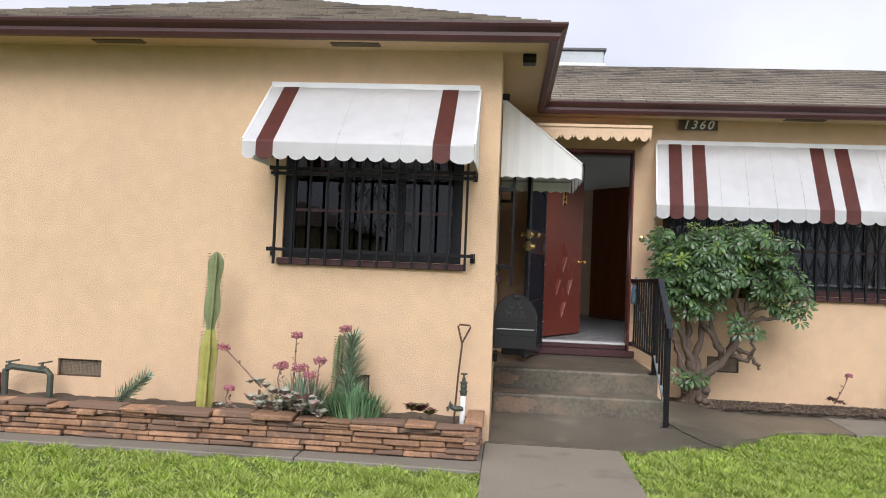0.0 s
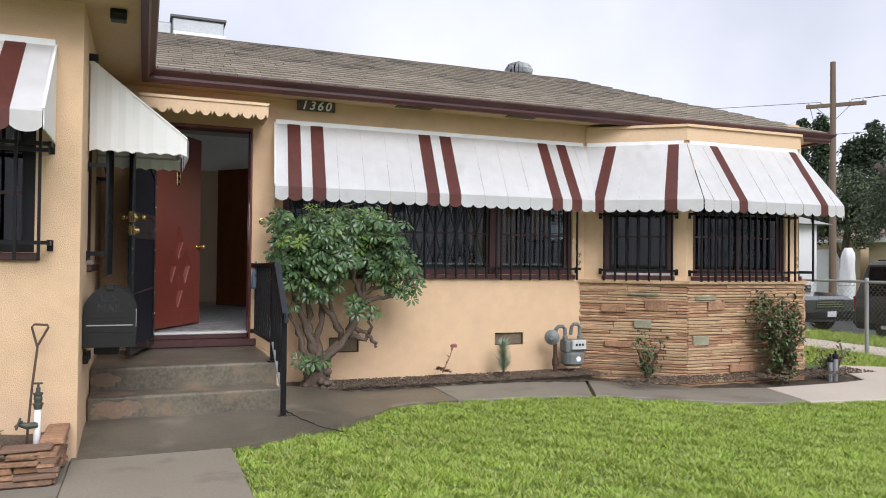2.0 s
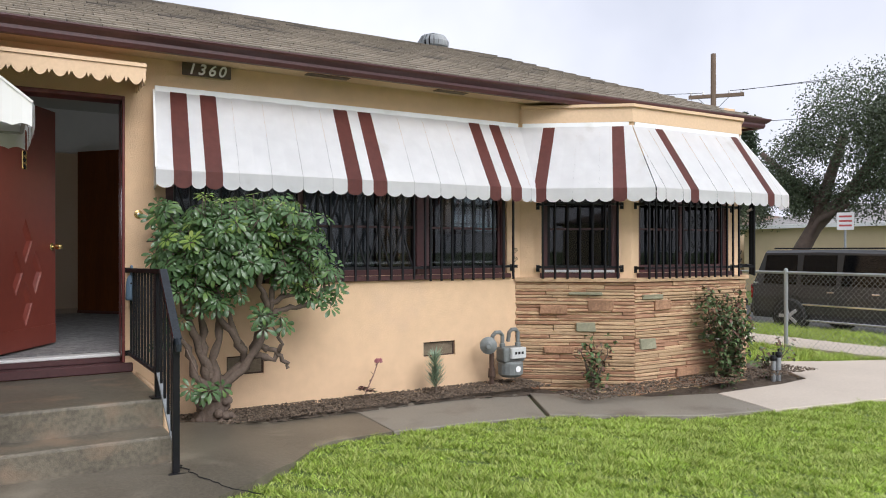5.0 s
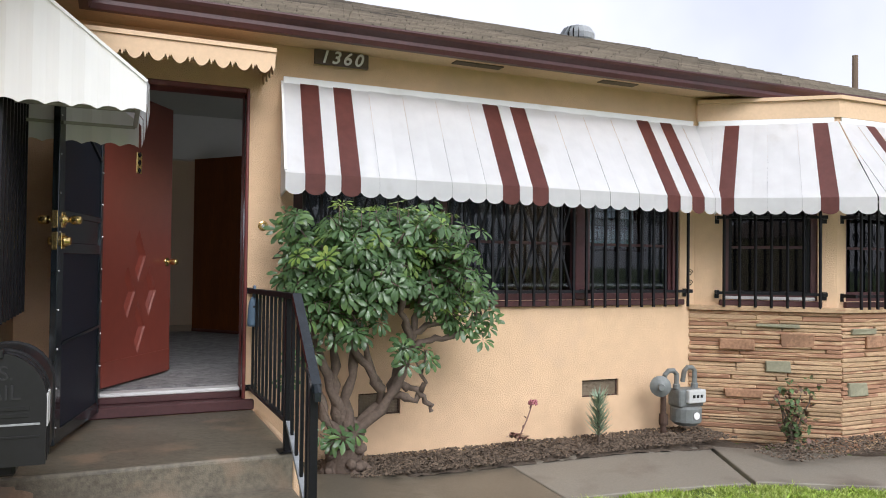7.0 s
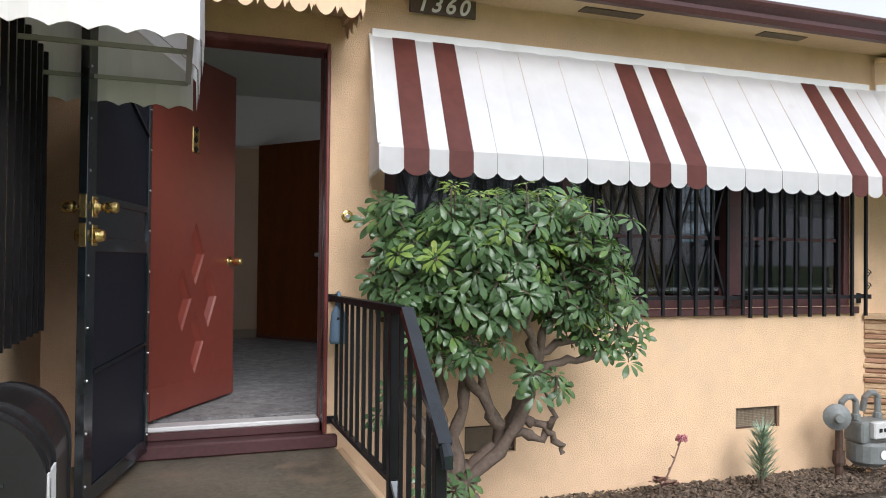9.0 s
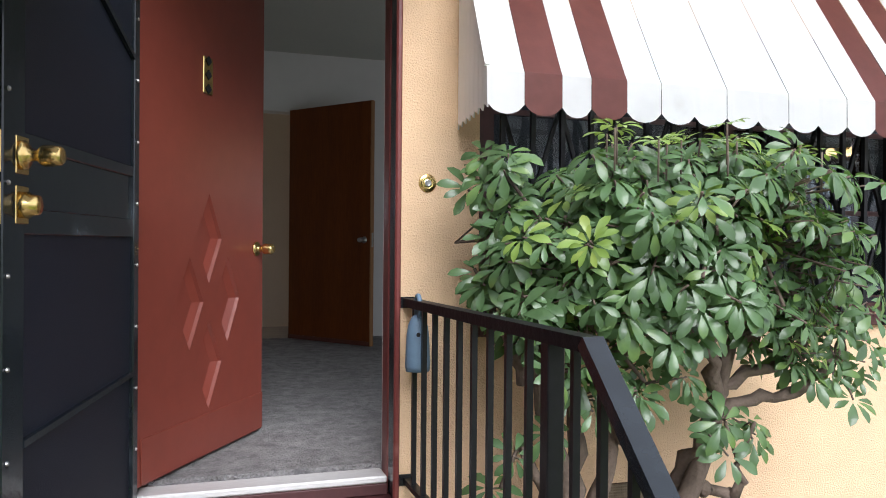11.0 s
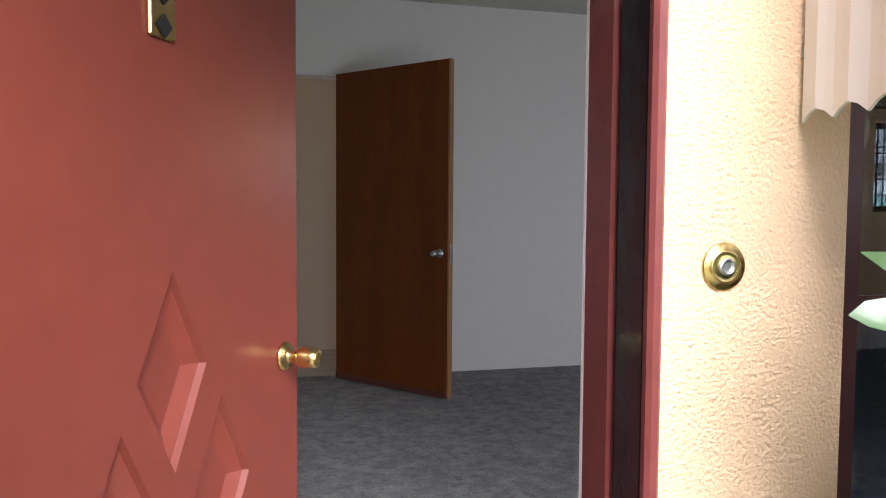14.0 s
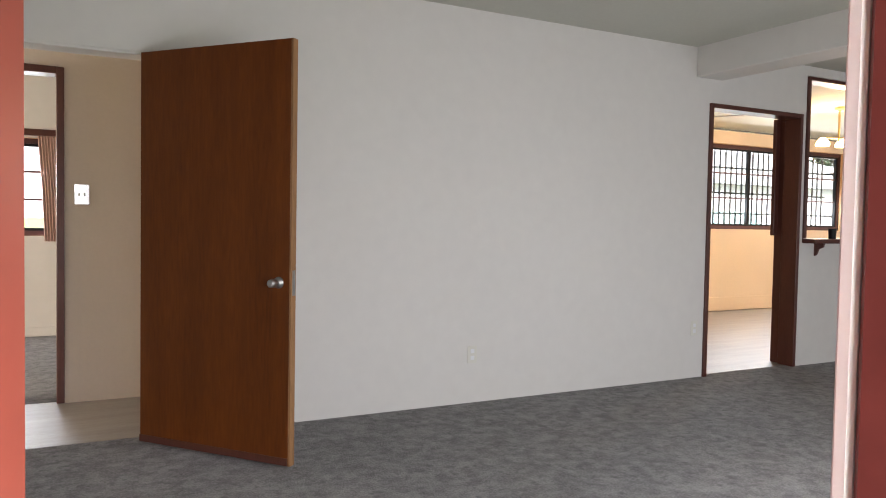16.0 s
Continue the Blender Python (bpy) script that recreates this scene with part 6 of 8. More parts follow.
def column_cactus(name, x, y, z0, h, r, label, ribs=5, split=0.52):
    th = thing(name, label, "cactus")
    for a, b, material, lean0, lean1, grow in ((0.0, split, CACTUS, -0.01, 0.012, 1.1), (split, 1.0, CACTUS_TOP, 0.012, 0.035, 0.95)):
        bm = bmesh.new()
        rings = []
        n = 26
        for k in range(n + 1):
            f = k / n
            z = z0 + h * (a + (b - a) * f)
            env = min(1.0, 0.66 + 1.6 * f, 0.12 + 2.4 * (1 - f) ** 0.5 if b == 1.0 else 0.68 + 1.8 * (1 - f)) * grow * (1 + 0.13 * math.sin(f * 11 + a * 9))
            ring = []
            for j in range(ribs * 4):
                ang = 2 * math.pi * j / (ribs * 4) + 0.25
                rr = r * env * (1.0 if j % 4 == 0 else 0.62 if j % 2 else 0.42)
                ring.append(bm.verts.new((x + (lean0 + (lean1 - lean0) * f) + rr * math.cos(ang), y + rr * math.sin(ang), z)))
            rings.append(ring)
        for p, q in zip(rings, rings[1:]):
            for j in range(len(p)):
                bm.faces.new((p[j], p[(j + 1) % len(p)], q[(j + 1) % len(p)], q[j]))
        bm.faces.new(rings[-1])
        part("stem", bm, material, th)
        sp = bmesh.new()
        for k in range(1, 30):
            f = k / 30
            for j in range(ribs):
                ang = 2 * math.pi * j / ribs + 0.25
                c = V(x + (lean0 + (lean1 - lean0) * f) + r * grow * 0.95 * math.cos(ang), y + r * grow * 0.95 * math.sin(ang), z0 + h * (a + (b - a) * f))
                for t in (-0.4, 0.4):
                    e = c + V(math.cos(ang + t), math.sin(ang + t), 0.3) * 0.014
                    bar(sp, c, e, 0.003)
        part("spine_mass", sp, DARKWOOD, th)["kind"] = "stuff"
    return th


column_cactus("column_cactus", -2.42, 5.28, 0.14, 1.18, 0.056, "tall ribbed yellow-green column cactus in the planter", 5)
column_cactus("small_cactus", -1.50, 5.36, 0.12, 0.64, 0.032, "small dark green column cactus among succulents", 7, 0.02)


def spiky(name, x, y, z0, h, lean, n, length, width, material, label, seed, stem=True, bushy=False):
    rng = random.Random(seed)
    th = thing(name, label, "succulent")
    axis = V(*lean).normalized()
    if stem:
        bm = bmesh.new()
        tube(bm, [V(x, y, z0 - 0.02), V(x, y, z0) + axis * h * 0.5, V(x, y, z0) + axis * h], [0.012, 0.010, 0.006], 6)
        part("stem", bm, BARK if not bushy else material, th)
    bm = bmesh.new()
    u, w = frame_axes(axis)
    for k in range(n):
        f = (k + 0.5) / n
        a = k * 2.4
        out = u * math.cos(a) + w * math.sin(a)
        root = V(x, y, z0) + axis * h * (0.12 + 0.88 * f) * (0.0 if bushy else 1.0)
        if bushy:
            r = rng.uniform(0, 0.19)
            root = V(x + r * math.cos(a), y + 0.6 * r * math.sin(a), z0 + rng.uniform(0, 0.4) * h * (1 - r / 0.19))
            tip = root + V(math.cos(a) * rng.uniform(0.02, 0.17), math.sin(a) * rng.uniform(0.02, 0.1), rng.uniform(0.3, 0.65) * h)
        else:
            tip = root + (out * 0.75 + axis * rng.uniform(0.45, 0.8)) * length * rng.uniform(0.75, 1.1) * (1 - 0.35 * f)
        blade(bm, root, tip, width * rng.uniform(0.7, 1.0), rng.uniform(-0.025, 0.0) if not bushy else rng.uniform(0, 0.02), 3, axis)
    part("leaves", bm, material, th)
    return th


spiky("spiky_succulent", -3.10, 5.24, 0.17, 0.34, (0.75, 0.0, 0.66), 170, 0.12, 0.012, BLUELEAF, "blue-green spiky succulent leaning in the planter", 3)
spiky("spiky_succulent", -1.38, 5.30, 0.22, 0.52, (0.04, 0.0, 1), 260, 0.21, 0.013, BLUELEAF, "tall needle-leaved blue-green succulent", 4)
spiky("grassy_succulent", -1.30, 5.20, 0.15, 0.34, (0, 0, 1), 800, 0.2, 0.013, mat("bright_green_needle", (0.17, 0.30, 0.15), 0.5, var=0.35, big=5, island=0.8), "dense mound of bright green finger-like leaves", 5, False, True)
spiky("grassy_succulent", -1.72, 5.36, 0.15, 0.40, (0, 0, 1), 420, 0.2, 0.014, BLUELEAF, "thin blue-green leaves behind the rosettes", 6, False, True)
spiky("spiky_succulent", 3.70, 7.72, 0.02, 0.36, (-0.08, -0.1, 1), 170, 0.16, 0.014, BLUELEAF, "single blue-green spiky succulent by the wall", 7)


def rosette(bm, c, r, n, rng, tilt=0.5):
    for k in range(n):
        a = k * 2.4
        f = 0.4 + 0.6 * k / n
        d = V(math.cos(a), math.sin(a), tilt * (1.4 - f) * rng.uniform(0.25, 1.3)).normalized()
        obovate(bm, Vector(c) + d * r * 0.06, d, V(0, 0, 1), r * f * rng.uniform(0.85, 1.1), r * 0.62 * f)


def fat_rosettes(name, spots, material, label, seed):
    rng = random.Random(seed)
    th = thing(name, label, "succulent")
    for x, y, z, r, n in spots:
        bm = bmesh.new()
        for dx, dy, dz, k in ((0, 0, 0, 0.8), (r * 0.55, -r * 0.3, -r * 0.1, 0.62), (-r * 0.5, -r * 0.35, r * 0.15, 0.58)):
            rosette(bm, (x + dx, y + dy, z + dz + 0.03), r * k, n, rng, 2.2)
        part("rosette", bm, material, th)["kind"] = "stuff"
        bm = bmesh.new()
        tube(bm, [(x, y, min(0.10, z - 0.08)), (x, y, z)], 0.01, 6)
        part("stem", bm, BARK, th)
    return th


fat_rosettes("rosette_succulent", [(-1.98, 5.2, 0.23, 0.130, 20), (-1.9, 5.15, 0.2, 0.117, 18), (-1.82, 5.22, 0.28, 0.130, 20), (-1.75, 5.15, 0.22, 0.117, 18), (-1.66, 5.12, 0.25, 0.156, 22), (-1.58, 5.1, 0.20, 0.130, 18), (-2.02, 5.28, 0.34, 0.104, 16), (-2.2, 5.15, 0.19, 0.091, 16)], GREYLEAF, "grey-green fleshy rosettes tinged pink", 8)
fat_rosettes("rosette_succulent", [(-0.84, 5.19, 0.235, 0.13, 26)], mat("olive_rosette", (0.13, 0.16, 0.05), 0.5, var=0.4, island=0.7, second=(0.12, 0.04, 0.04), amount=0.35), "small olive rosette tipped dark red", 9)
fat_rosettes("rosette_succulent", [(2.97, 7.75, 0.07, 0.10, 14), (3.02, 7.73, 0.06, 0.07, 10)], mat("rosy_rosette", (0.26, 0.13, 0.11), 0.55, var=0.35, island=0.6, second=(0.16, 0.18, 0.09), amount=0.35), "rosy succulent rosette in the soil strip", 10)


def bloom(name, root, tip, r, label, seed, n=60):
    rng = random.Random(seed)
    th = thing(name, label, "flower", group="flower stalks")
    root, tip = Vector(root), Vector(tip)
    bm = bmesh.new()
    mid = root.lerp(tip, 0.55) + V(rng.uniform(-0.03, 0.03), 0, 0)
    tube(bm, [root, mid, tip], [0.006, 0.005, 0.004], 6)
    for k in range(5):
        p = root.lerp(tip, 0.35 + 0.12 * k)
        blade(bm, p, p + V(rng.uniform(-0.04, 0.04), -0.02, 0.03), 0.014)
    part("stalk", bm, mat("pinkish_stalk", (0.27, 0.16, 0.13), 0.7), th)
    bm = bmesh.new()
    for k in range(n):
        a, q = rng.uniform(0, 6.28), rng.uniform(0, 1) ** 0.5
        c = tip + V(math.cos(a) * r * q, math.sin(a) * r * q * 0.8, rng.uniform(-0.4, 0.5) * r)
        lathe(bm, [(0.003, -0.008), (0.008, 0.0), (0.003, 0.009)], c, (rng.uniform(-0.4, 0.4), rng.uniform(-0.4, 0.4), 1), 5)
    part("flower_head", bm, PINK, th)


for k, (root, tip, r) in enumerate([((-2.0, 5.26, 0.36), (-2.30, 5.29, 0.63), 0.045), ((-2.18, 5.15, 0.2), (-2.2, 5.16, 0.36), 0.035), ((-1.85, 5.25, 0.3), (-1.87, 5.28, 0.52), 0.055), ((-1.78, 5.28, 0.3), (-1.77, 5.3, 0.74), 0.042),
                                        ((-1.72, 5.25, 0.3), (-1.73, 5.27, 0.51), 0.065), ((-1.6, 5.2, 0.3), (-1.58, 5.25, 0.57), 0.05), ((-1.63, 5.2, 0.3), (-1.64, 5.22, 0.47), 0.05), ((-1.5, 5.3, 0.3), (-1.42, 5.33, 0.80), 0.045), ((2.98, 7.74, 0.08), (3.10, 7.72, 0.37), 0.035)]):
    bloom("flower_stalk", root, tip, r, "dusty pink flower cluster on a thin stalk", 30 + k)


def rose(name, base, height, spread, canes, leaves, label, seed, blooms=(), back=0.0):
    rng = random.Random(seed)
    th = thing(name, label, "bush")
    tips = []
    for k in range(canes):
        a = rng.uniform(0, 6.28)
        h = height * rng.uniform(0.6, 1.0)
        pts = [V(*base)]
        for j in range(1, 6):
            f = j / 5
            pts.append(V(base[0] + math.cos(a) * spread * f * rng.uniform(0.6, 1.1), base[1] + math.sin(a) * spread * 0.35 * f - 0.03, base[2] + h * f ** 0.85))
        bm = bmesh.new()
        tube(bm, pts, [0.012 - 0.0016 * j for j in range(6)], 6)
        part("cane", bm, BARK, th)
        tips += pts[1:]
    bm = bmesh.new()
    for k in range(leaves):
        p = rng.choice(tips) + V(rng.gauss(0, 0.06), rng.gauss(0, 0.04), rng.gauss(0, 0.07))
        for j in range(3):
            d = V(rng.uniform(-1, 1), rng.uniform(-1, 0.3), rng.uniform(-0.7, 0.5)).normalized()
            blade(bm, p, p + d * rng.uniform(0.04, 0.065), 0.033, 0.004, 2)
    part("foliage", bm, ROSELEAF, th)["kind"] = "stuff"
    for c in blooms:
        bm = bmesh.new()
        rosette(bm, c, 0.035, 16, rng, 1.6)
        part("rose_bloom", bm, WHITE, th, "white rose bloom")


rose("rose_bush", (6.93, 6.98, -0.12), 1.12, 0.42, 11, 900, "straggly climbing rose with small dark leaves before the stone bay", 41, [(6.66, 6.9, 0.42), (7.28, 6.9, 1.0), (7.25, 6.9, 0.5)])
rose("rose_bush", (5.25, 7.28, -0.06), 0.55, 0.26, 6, 120, "thin low rose bush with sparse leaves", 42)
rose("rose_bush", (7.9, 7.15, -0.12), 0.42, 0.3, 6, 90, "sparse reddish rose bush in the soil bed", 43)


# mulch chips on the soil strip
def mulch(name, x0, x1, y0, y1, z, count, label, seed):
    rng = random.Random(seed)
    verts, faces = [], []
    for _ in range(count):
        x, y = rng.uniform(x0, x1), rng.uniform(y0, y1)
        a, l, w, h = rng.uniform(0, math.pi), rng.uniform(0.006, 0.022), rng.uniform(0.003, 0.008), rng.uniform(0.004, 0.009)
        ca, sa, t = math.cos(a), math.sin(a), rng.uniform(-0.008, 0.008)
        k = len(verts)
        for du, dw, dz in ((-l, -w, -t), (l, -w, t), (l, w, t), (-l, w, -t), (0, 0, h), (0, 0, -h)):
            verts.append((x + du * ca - dw * sa, y + du * sa + dw * ca, z + 0.010 + dz + rng.uniform(0, 0.004)))
        for p, q in ((0, 1), (1, 2), (2, 3), (3, 0)):
            faces += [(k + p, k + q, k + 4), (k + q, k + p, k + 5)]
    ob = data_part(name, verts, faces, mat("mulch_chip", (0.115, 0.085, 0.06), 0.9, var=0.5, big=8, island=0.9, bump=0))
    tagged(ob, label, "mulch", kind="stuff")


mulch("mulch", 1.2, 4.85, 7.42, 7.93, 0.02, 5200, "brown wood chips strewn over the soil strip", 31)
mulch("mulch", 4.7, 8.2, 6.75, 7.22, -0.005, 2200, "brown wood chips round the stone bay", 32)

# ---- inside the house ----
hall_door = thing("interior_door", "brown stained flush wooden door standing half open", "door")
IA, IB = V(1.06, 12.11, 0), V(1.648, 11.375, 0)
IM = plane_of(IA, IB)
IL = (IB - IA).length
part("leaf", bbox(0, IL - 0.012, FLOOR + 0.012, 2.61, 0.0, 0.038, 0.002, IM), WOOD, hall_door)
part("edge_strip", bbox(IL - 0.0115, IL, FLOOR + 0.012, 2.61, 0.0, 0.038, 0.001, IM), WOOD_EDGE, hall_door, "paler raw wood edge strip")
part("bottom_strip", bbox(0, IL - 0.013, FLOOR + 0.014, FLOOR + 0.05, 0.0385, 0.043, 0.001, IM), DARKWOOD, hall_door)
knob(hall_door, IM, IL - 0.07, 1.46, 0.039, STEEL, 1, 0.85)
knob(hall_door, IM, IL - 0.07, 1.46, -0.001, STEEL, -1, 0.85)
part("latch_plate", bbox(IL, IL + 0.002, 1.40, 1.52, 0.008, 0.03, 0, IM), STEEL, hall_door)


def casing(name, x0, x1, y, z1, w, material, label, z0=FLOOR, sill=False, depth=0.14):
    c = thing(name, label, "door frame", kind="structure")
    part("side", bbox(x0 - w, x0, y - 0.015, y + depth, z0, z1 + w, 0.003), material, c)
    part("side", bbox(x1, x1 + w, y - 0.015, y + depth, z0, z1 + w, 0.003), material, c)
    part("head", bbox(x0, x1, y - 0.015, y + depth, z1, z1 + w, 0.003), material, c)
    if sill:
        part("shelf", bbox(x0 - w, x1 + w, y - 0.12, y + depth, z0 - 0.04, z0 - 0.002, 0.004), material, c)
    return c


casing("door_2_frame", 0.30, 1.058, BACK - 0.001, 2.605, 0.018, INNER, "white painted hall door frame")
casing("door_3_frame", 5.225, 6.25, BACK - 0.004, 2.69, 0.035, DARKWOOD, "dark red wood frame of the kitchen door")
casing("window_7_frame", 6.375, 7.57, BACK - 0.004, 3.02, 0.03, DARKWOOD, "dark wood frame of the kitchen pass-through with shelf", z0=1.67, sill=True)
casing("door_4_frame", 0.03, 0.655, 13.195, 2.64, 0.045, DARKWOOD, "dark red wood frame of the bedroom door")
kd = thing("kitchen_shutter", "narrow dark wooden shutter folded back inside the kitchen doorway", "shutter")
part("leaf", bbox(6.232, 6.285, BACK + 0.205, BACK + 0.24, 1.69, 2.70, 0.003), DARKWOOD, kd)
part("deep_jamb", bbox(6.286, 6.32, BACK + 0.142, BACK + 0.24, FLOOR, 2.72, 0.003), DARKWOOD, kd)
br = thing("shelf_bracket", "dark scrolled wooden bracket under the pass-through shelf", "bracket")
bm = bmesh.new()
extrude(bm, [(0, 0), (0.09, 0), (0.085, -0.03), (0.04, -0.05), (0.02, -0.10), (0, -0.11)], 0.02, basis((6.50, BACK - 0.001, 1.628), (0, -1, 0), (0, 0, 1), (1, 0, 0)))
bmesh.ops.recalc_face_normals(bm, faces=bm.faces[:])
part("scroll", bm, DARKWOOD, br)
cup = thing("dark_cup", "small dark cup on the pass-through shelf", "cup")
bm = bmesh.new()
lathe(bm, [(0.03, 0), (0.035, 0.09), (0.03, 0.09), (0.026, 0.01)], (6.70, BACK - 0.03, 1.668), (0, 0, 1), 14)
part("body", bm, BLACK, cup)


def wall_plate(name, x, y, z, label, kindof, rows=2):
    w = thing(name, label, kindof)
    part("plate", bbox(x - 0.035, x + 0.035, y - 0.006, y - 0.0005, z - 0.057, z + 0.057, 0.002), mat("ivory_plastic", (0.72, 0.70, 0.62), 0.4, var=0.02), w)
    for k in range(rows):
        part("socket" if kindof == "outlet" else "switch", bbox(x - 0.014, x + 0.014, y - 0.009, y - 0.006, z - 0.035 + 0.045 * k, z - 0.008 + 0.045 * k, 0.002), WHITE, w)


wall_plate("wall_outlet", 3.08, BACK, 0.89, "ivory double outlet low on the living room wall", "outlet")
wall_plate("wall_outlet", 5.09, BACK, 0.96, "ivory double outlet beside the kitchen door", "outlet")
sw = thing("light_switch", "shiny metal switch plate on the hall wall", "switch")
part("plate", bbox(0.755, 0.845, 13.192, 13.1985, 1.83, 1.96, 0.003), CHROME, sw)
for x in (0.785, 0.815):
    part("toggle", bbox(x - 0.005, x + 0.005, 13.175, 13.191, 1.885, 1.905, 0.001), WHITE, sw)
for nm, x0, x1, y, zt in (("baseboard_kitchen", 4.35, KRIGHT - 0.22, KEND - 0.2, 0.76), ("baseboard_bedroom", WING_L + 0.25, 4.1, END - 0.2, 0.66)):
    bb = part(nm, bbox(x0, x1, y - 0.016, y - 0.001, FLOOR, zt, 0.004), PEACH if "kitchen" in nm else INNER)
    tagged(bb, "painted skirting board along the wall", "baseboard", kind="structure")

# kitchen and bedroom windows
KM = plane_of((KRIGHT, KEND), (4.2, KEND))
window("window_8", KM, (0.5, 3.6, 1.72, 2.92), [1, 1, 1], "wide kitchen window behind white iron bars", pane_glass=GLASS)
g = grille(KM, 0.55, 3.55, 1.75, 2.85, 27, 0.16, "black iron bars with fleurons before the kitchen window", (1.95, 2.25, 2.62), "bars", 0.0, True)
for k in range(27):
    u = 0.55 + 3.0 * k / 26
    bm = bmesh.new()
    lathe(bm, [(0.004, 0), (0.018, 0.03), (0.012, 0.05), (0.002, 0.09)], KM @ V(u, 2.80, 0.166), (0, 0, 1), 6)
    part("finial", bm, BLACK, g)
RM = plane_of((4.2, END), (WING_L, END))
window("window_9", RM, (3.45, 4.25, 1.55, 2.5), [1, 1], "bedroom window with half-drawn pink blind", pane_glass=GLASS)
bl = thing("window_blind", "bunched pink fabric blind at the bedroom window", "blind")
bm = bmesh.new()
rows = []
for k in range(40):
    u = 3.44 + 0.2 * k / 39
    rows.append([bm.verts.new(RM @ V(u + 0.03 * math.sin(z * 3), z, -0.23 + 0.014 * math.sin(k * 1.3))) for z in (1.5, 2.0, 2.55)])
for a, b in zip(rows, rows[1:]):
    for j in range(2):
        bm.faces.new((a[j], b[j], b[j + 1], a[j + 1]))
part("cloth", bm, mat("pink_cloth", (0.55, 0.36, 0.30), 0.9, var=0.1), bl, smooth=True)
part("head_rail", bbox(3.4, 4.3, 2.52, 2.58, -0.27, -0.2, 0.004, RM), DARKWOOD, bl)

# kitchen lamp and fan
lamp = thing("kitchen_chandelier", "warm glowing glass shades of a kitchen ceiling lamp", "lamp")
bm = bmesh.new()
tube(bm, [(8.6, 13.4, CEILING), (8.6, 13.4, 2.75)], 0.012, 8)
lathe(bm, [(0.06, 0), (0.05, 0.03), (0.015, 0.04)], (8.6, 13.4, CEILING - 0.04), (0, 0, 1), 12)
part("stem", bm, BRASS, lamp)
for k in range(3):
    a = 2.1 * k + 0.4
    bm = bmesh.new()
    lathe(bm, [(0.03, 0.07), (0.055, 0.04), (0.075, 0.0), (0.07, -0.02)], (8.6 + 0.17 * math.cos(a), 13.4 + 0.17 * math.sin(a), 2.72), (0, 0, 1), 16)
    part("shade", bm, glow("warm_shade", (1.0, 0.62, 0.25), 6.0), lamp, "glowing amber glass shade", smooth=True)
    bm = bmesh.new()
    tube(bm, [(8.6, 13.4, 2.78), (8.6 + 0.17 * math.cos(a), 13.4 + 0.17 * math.sin(a), 2.79)], 0.008, 6)
    part("arm", bm, BRASS, lamp)
kl = bpy.data.lights.new("kitchen_lamp_light", "POINT")
kl.energy, kl.color, kl.shadow_soft_size = 5, (1.0, 0.72, 0.42), 0.1
new("kitchen_lamp_light", kl).location = (8.6, 13.4, 2.62)
fan = thing("ceiling_fan", "white ceiling fan at rest in the kitchen", "fan")
bm = bmesh.new()
lathe(bm, [(0.08, 0), (0.10, 0.05), (0.06, 0.09), (0.015, 0.1), (0.015, 0.2)], (7.2, 14.2, CEILING - 0.2), (0, 0, 1), 16)
part("hub", bm, WHITE, fan)
for k in range(4):
    a = math.pi / 2 * k + 0.5
    part("fan_blade", bbox(0.1, 0.6, -0.06, 0.06, -0.006, 0.006, 0.003, pose(7.2, 14.2, CEILING - 0.14, 8, 0, math.degrees(a))), WHITE, fan)

# daylight in the window openings, and added fill light for the hall
def window_light(name, m, u0, u1, z0, z1, depth, power, colour=(0.93, 0.97, 1.0)):
    d = bpy.data.lights.new(name, "AREA")
    d.shape, d.size, d.size_y, d.energy, d.color = "RECTANGLE", u1 - u0, z1 - z0, power, colour
    ob = new(name, d)
    c = m @ V((u0 + u1) / 2, (z0 + z1) / 2, depth)
    inward = -(m.to_3x3() @ V(0, 0, 1)) + V(0, 0, -0.5)
    ob.matrix_world = look(c, c + inward)


window_light("living_window_light", MP, MAIN_WIN[0] + 0.1, MAIN_WIN[1] - 0.1, 1.2, 1.9, -0.22, 8.5)
window_light("bay_window_light", B2, BAY2_WIN[0] + 0.1, BAY2_WIN[1] - 0.1, 1.2, 1.9, -0.30, 4.5)
window_light("kitchen_window_light", KM, 0.6, 3.5, 1.8, 2.85, -0.15, 11)
window_light("bedroom_window_light", RM, 3.6, 4.2, 1.6, 2.45, -0.15, 2.5)
# unseen window and warm lamp, both added to brighten the hall
QM = plane_of((WING_L, END), (WING_L, WY))
window("unseen_hall_window", QM, (3.3, 4.1, 1.3, 2.5), [1, 1], "added unseen hall end window with maroon frame", pane_glass=GLASS)
window_light("hall_fill_light", QM, 3.4, 4.0, 1.4, 2.4, -0.15, 28, (1.0, 0.88, 0.74))

# ---- roof furniture ----
tv = thing("turbine_vent", "round galvanised turbine vent on the roof ridge", "roof vent")
bm = bmesh.new()
lathe(bm, [(0.12, 0), (0.12, 0.20)], (5.205, 10.345, RZ - 0.16), (0, 0, 1), 18)
part("neck", bm, GALV, tv)
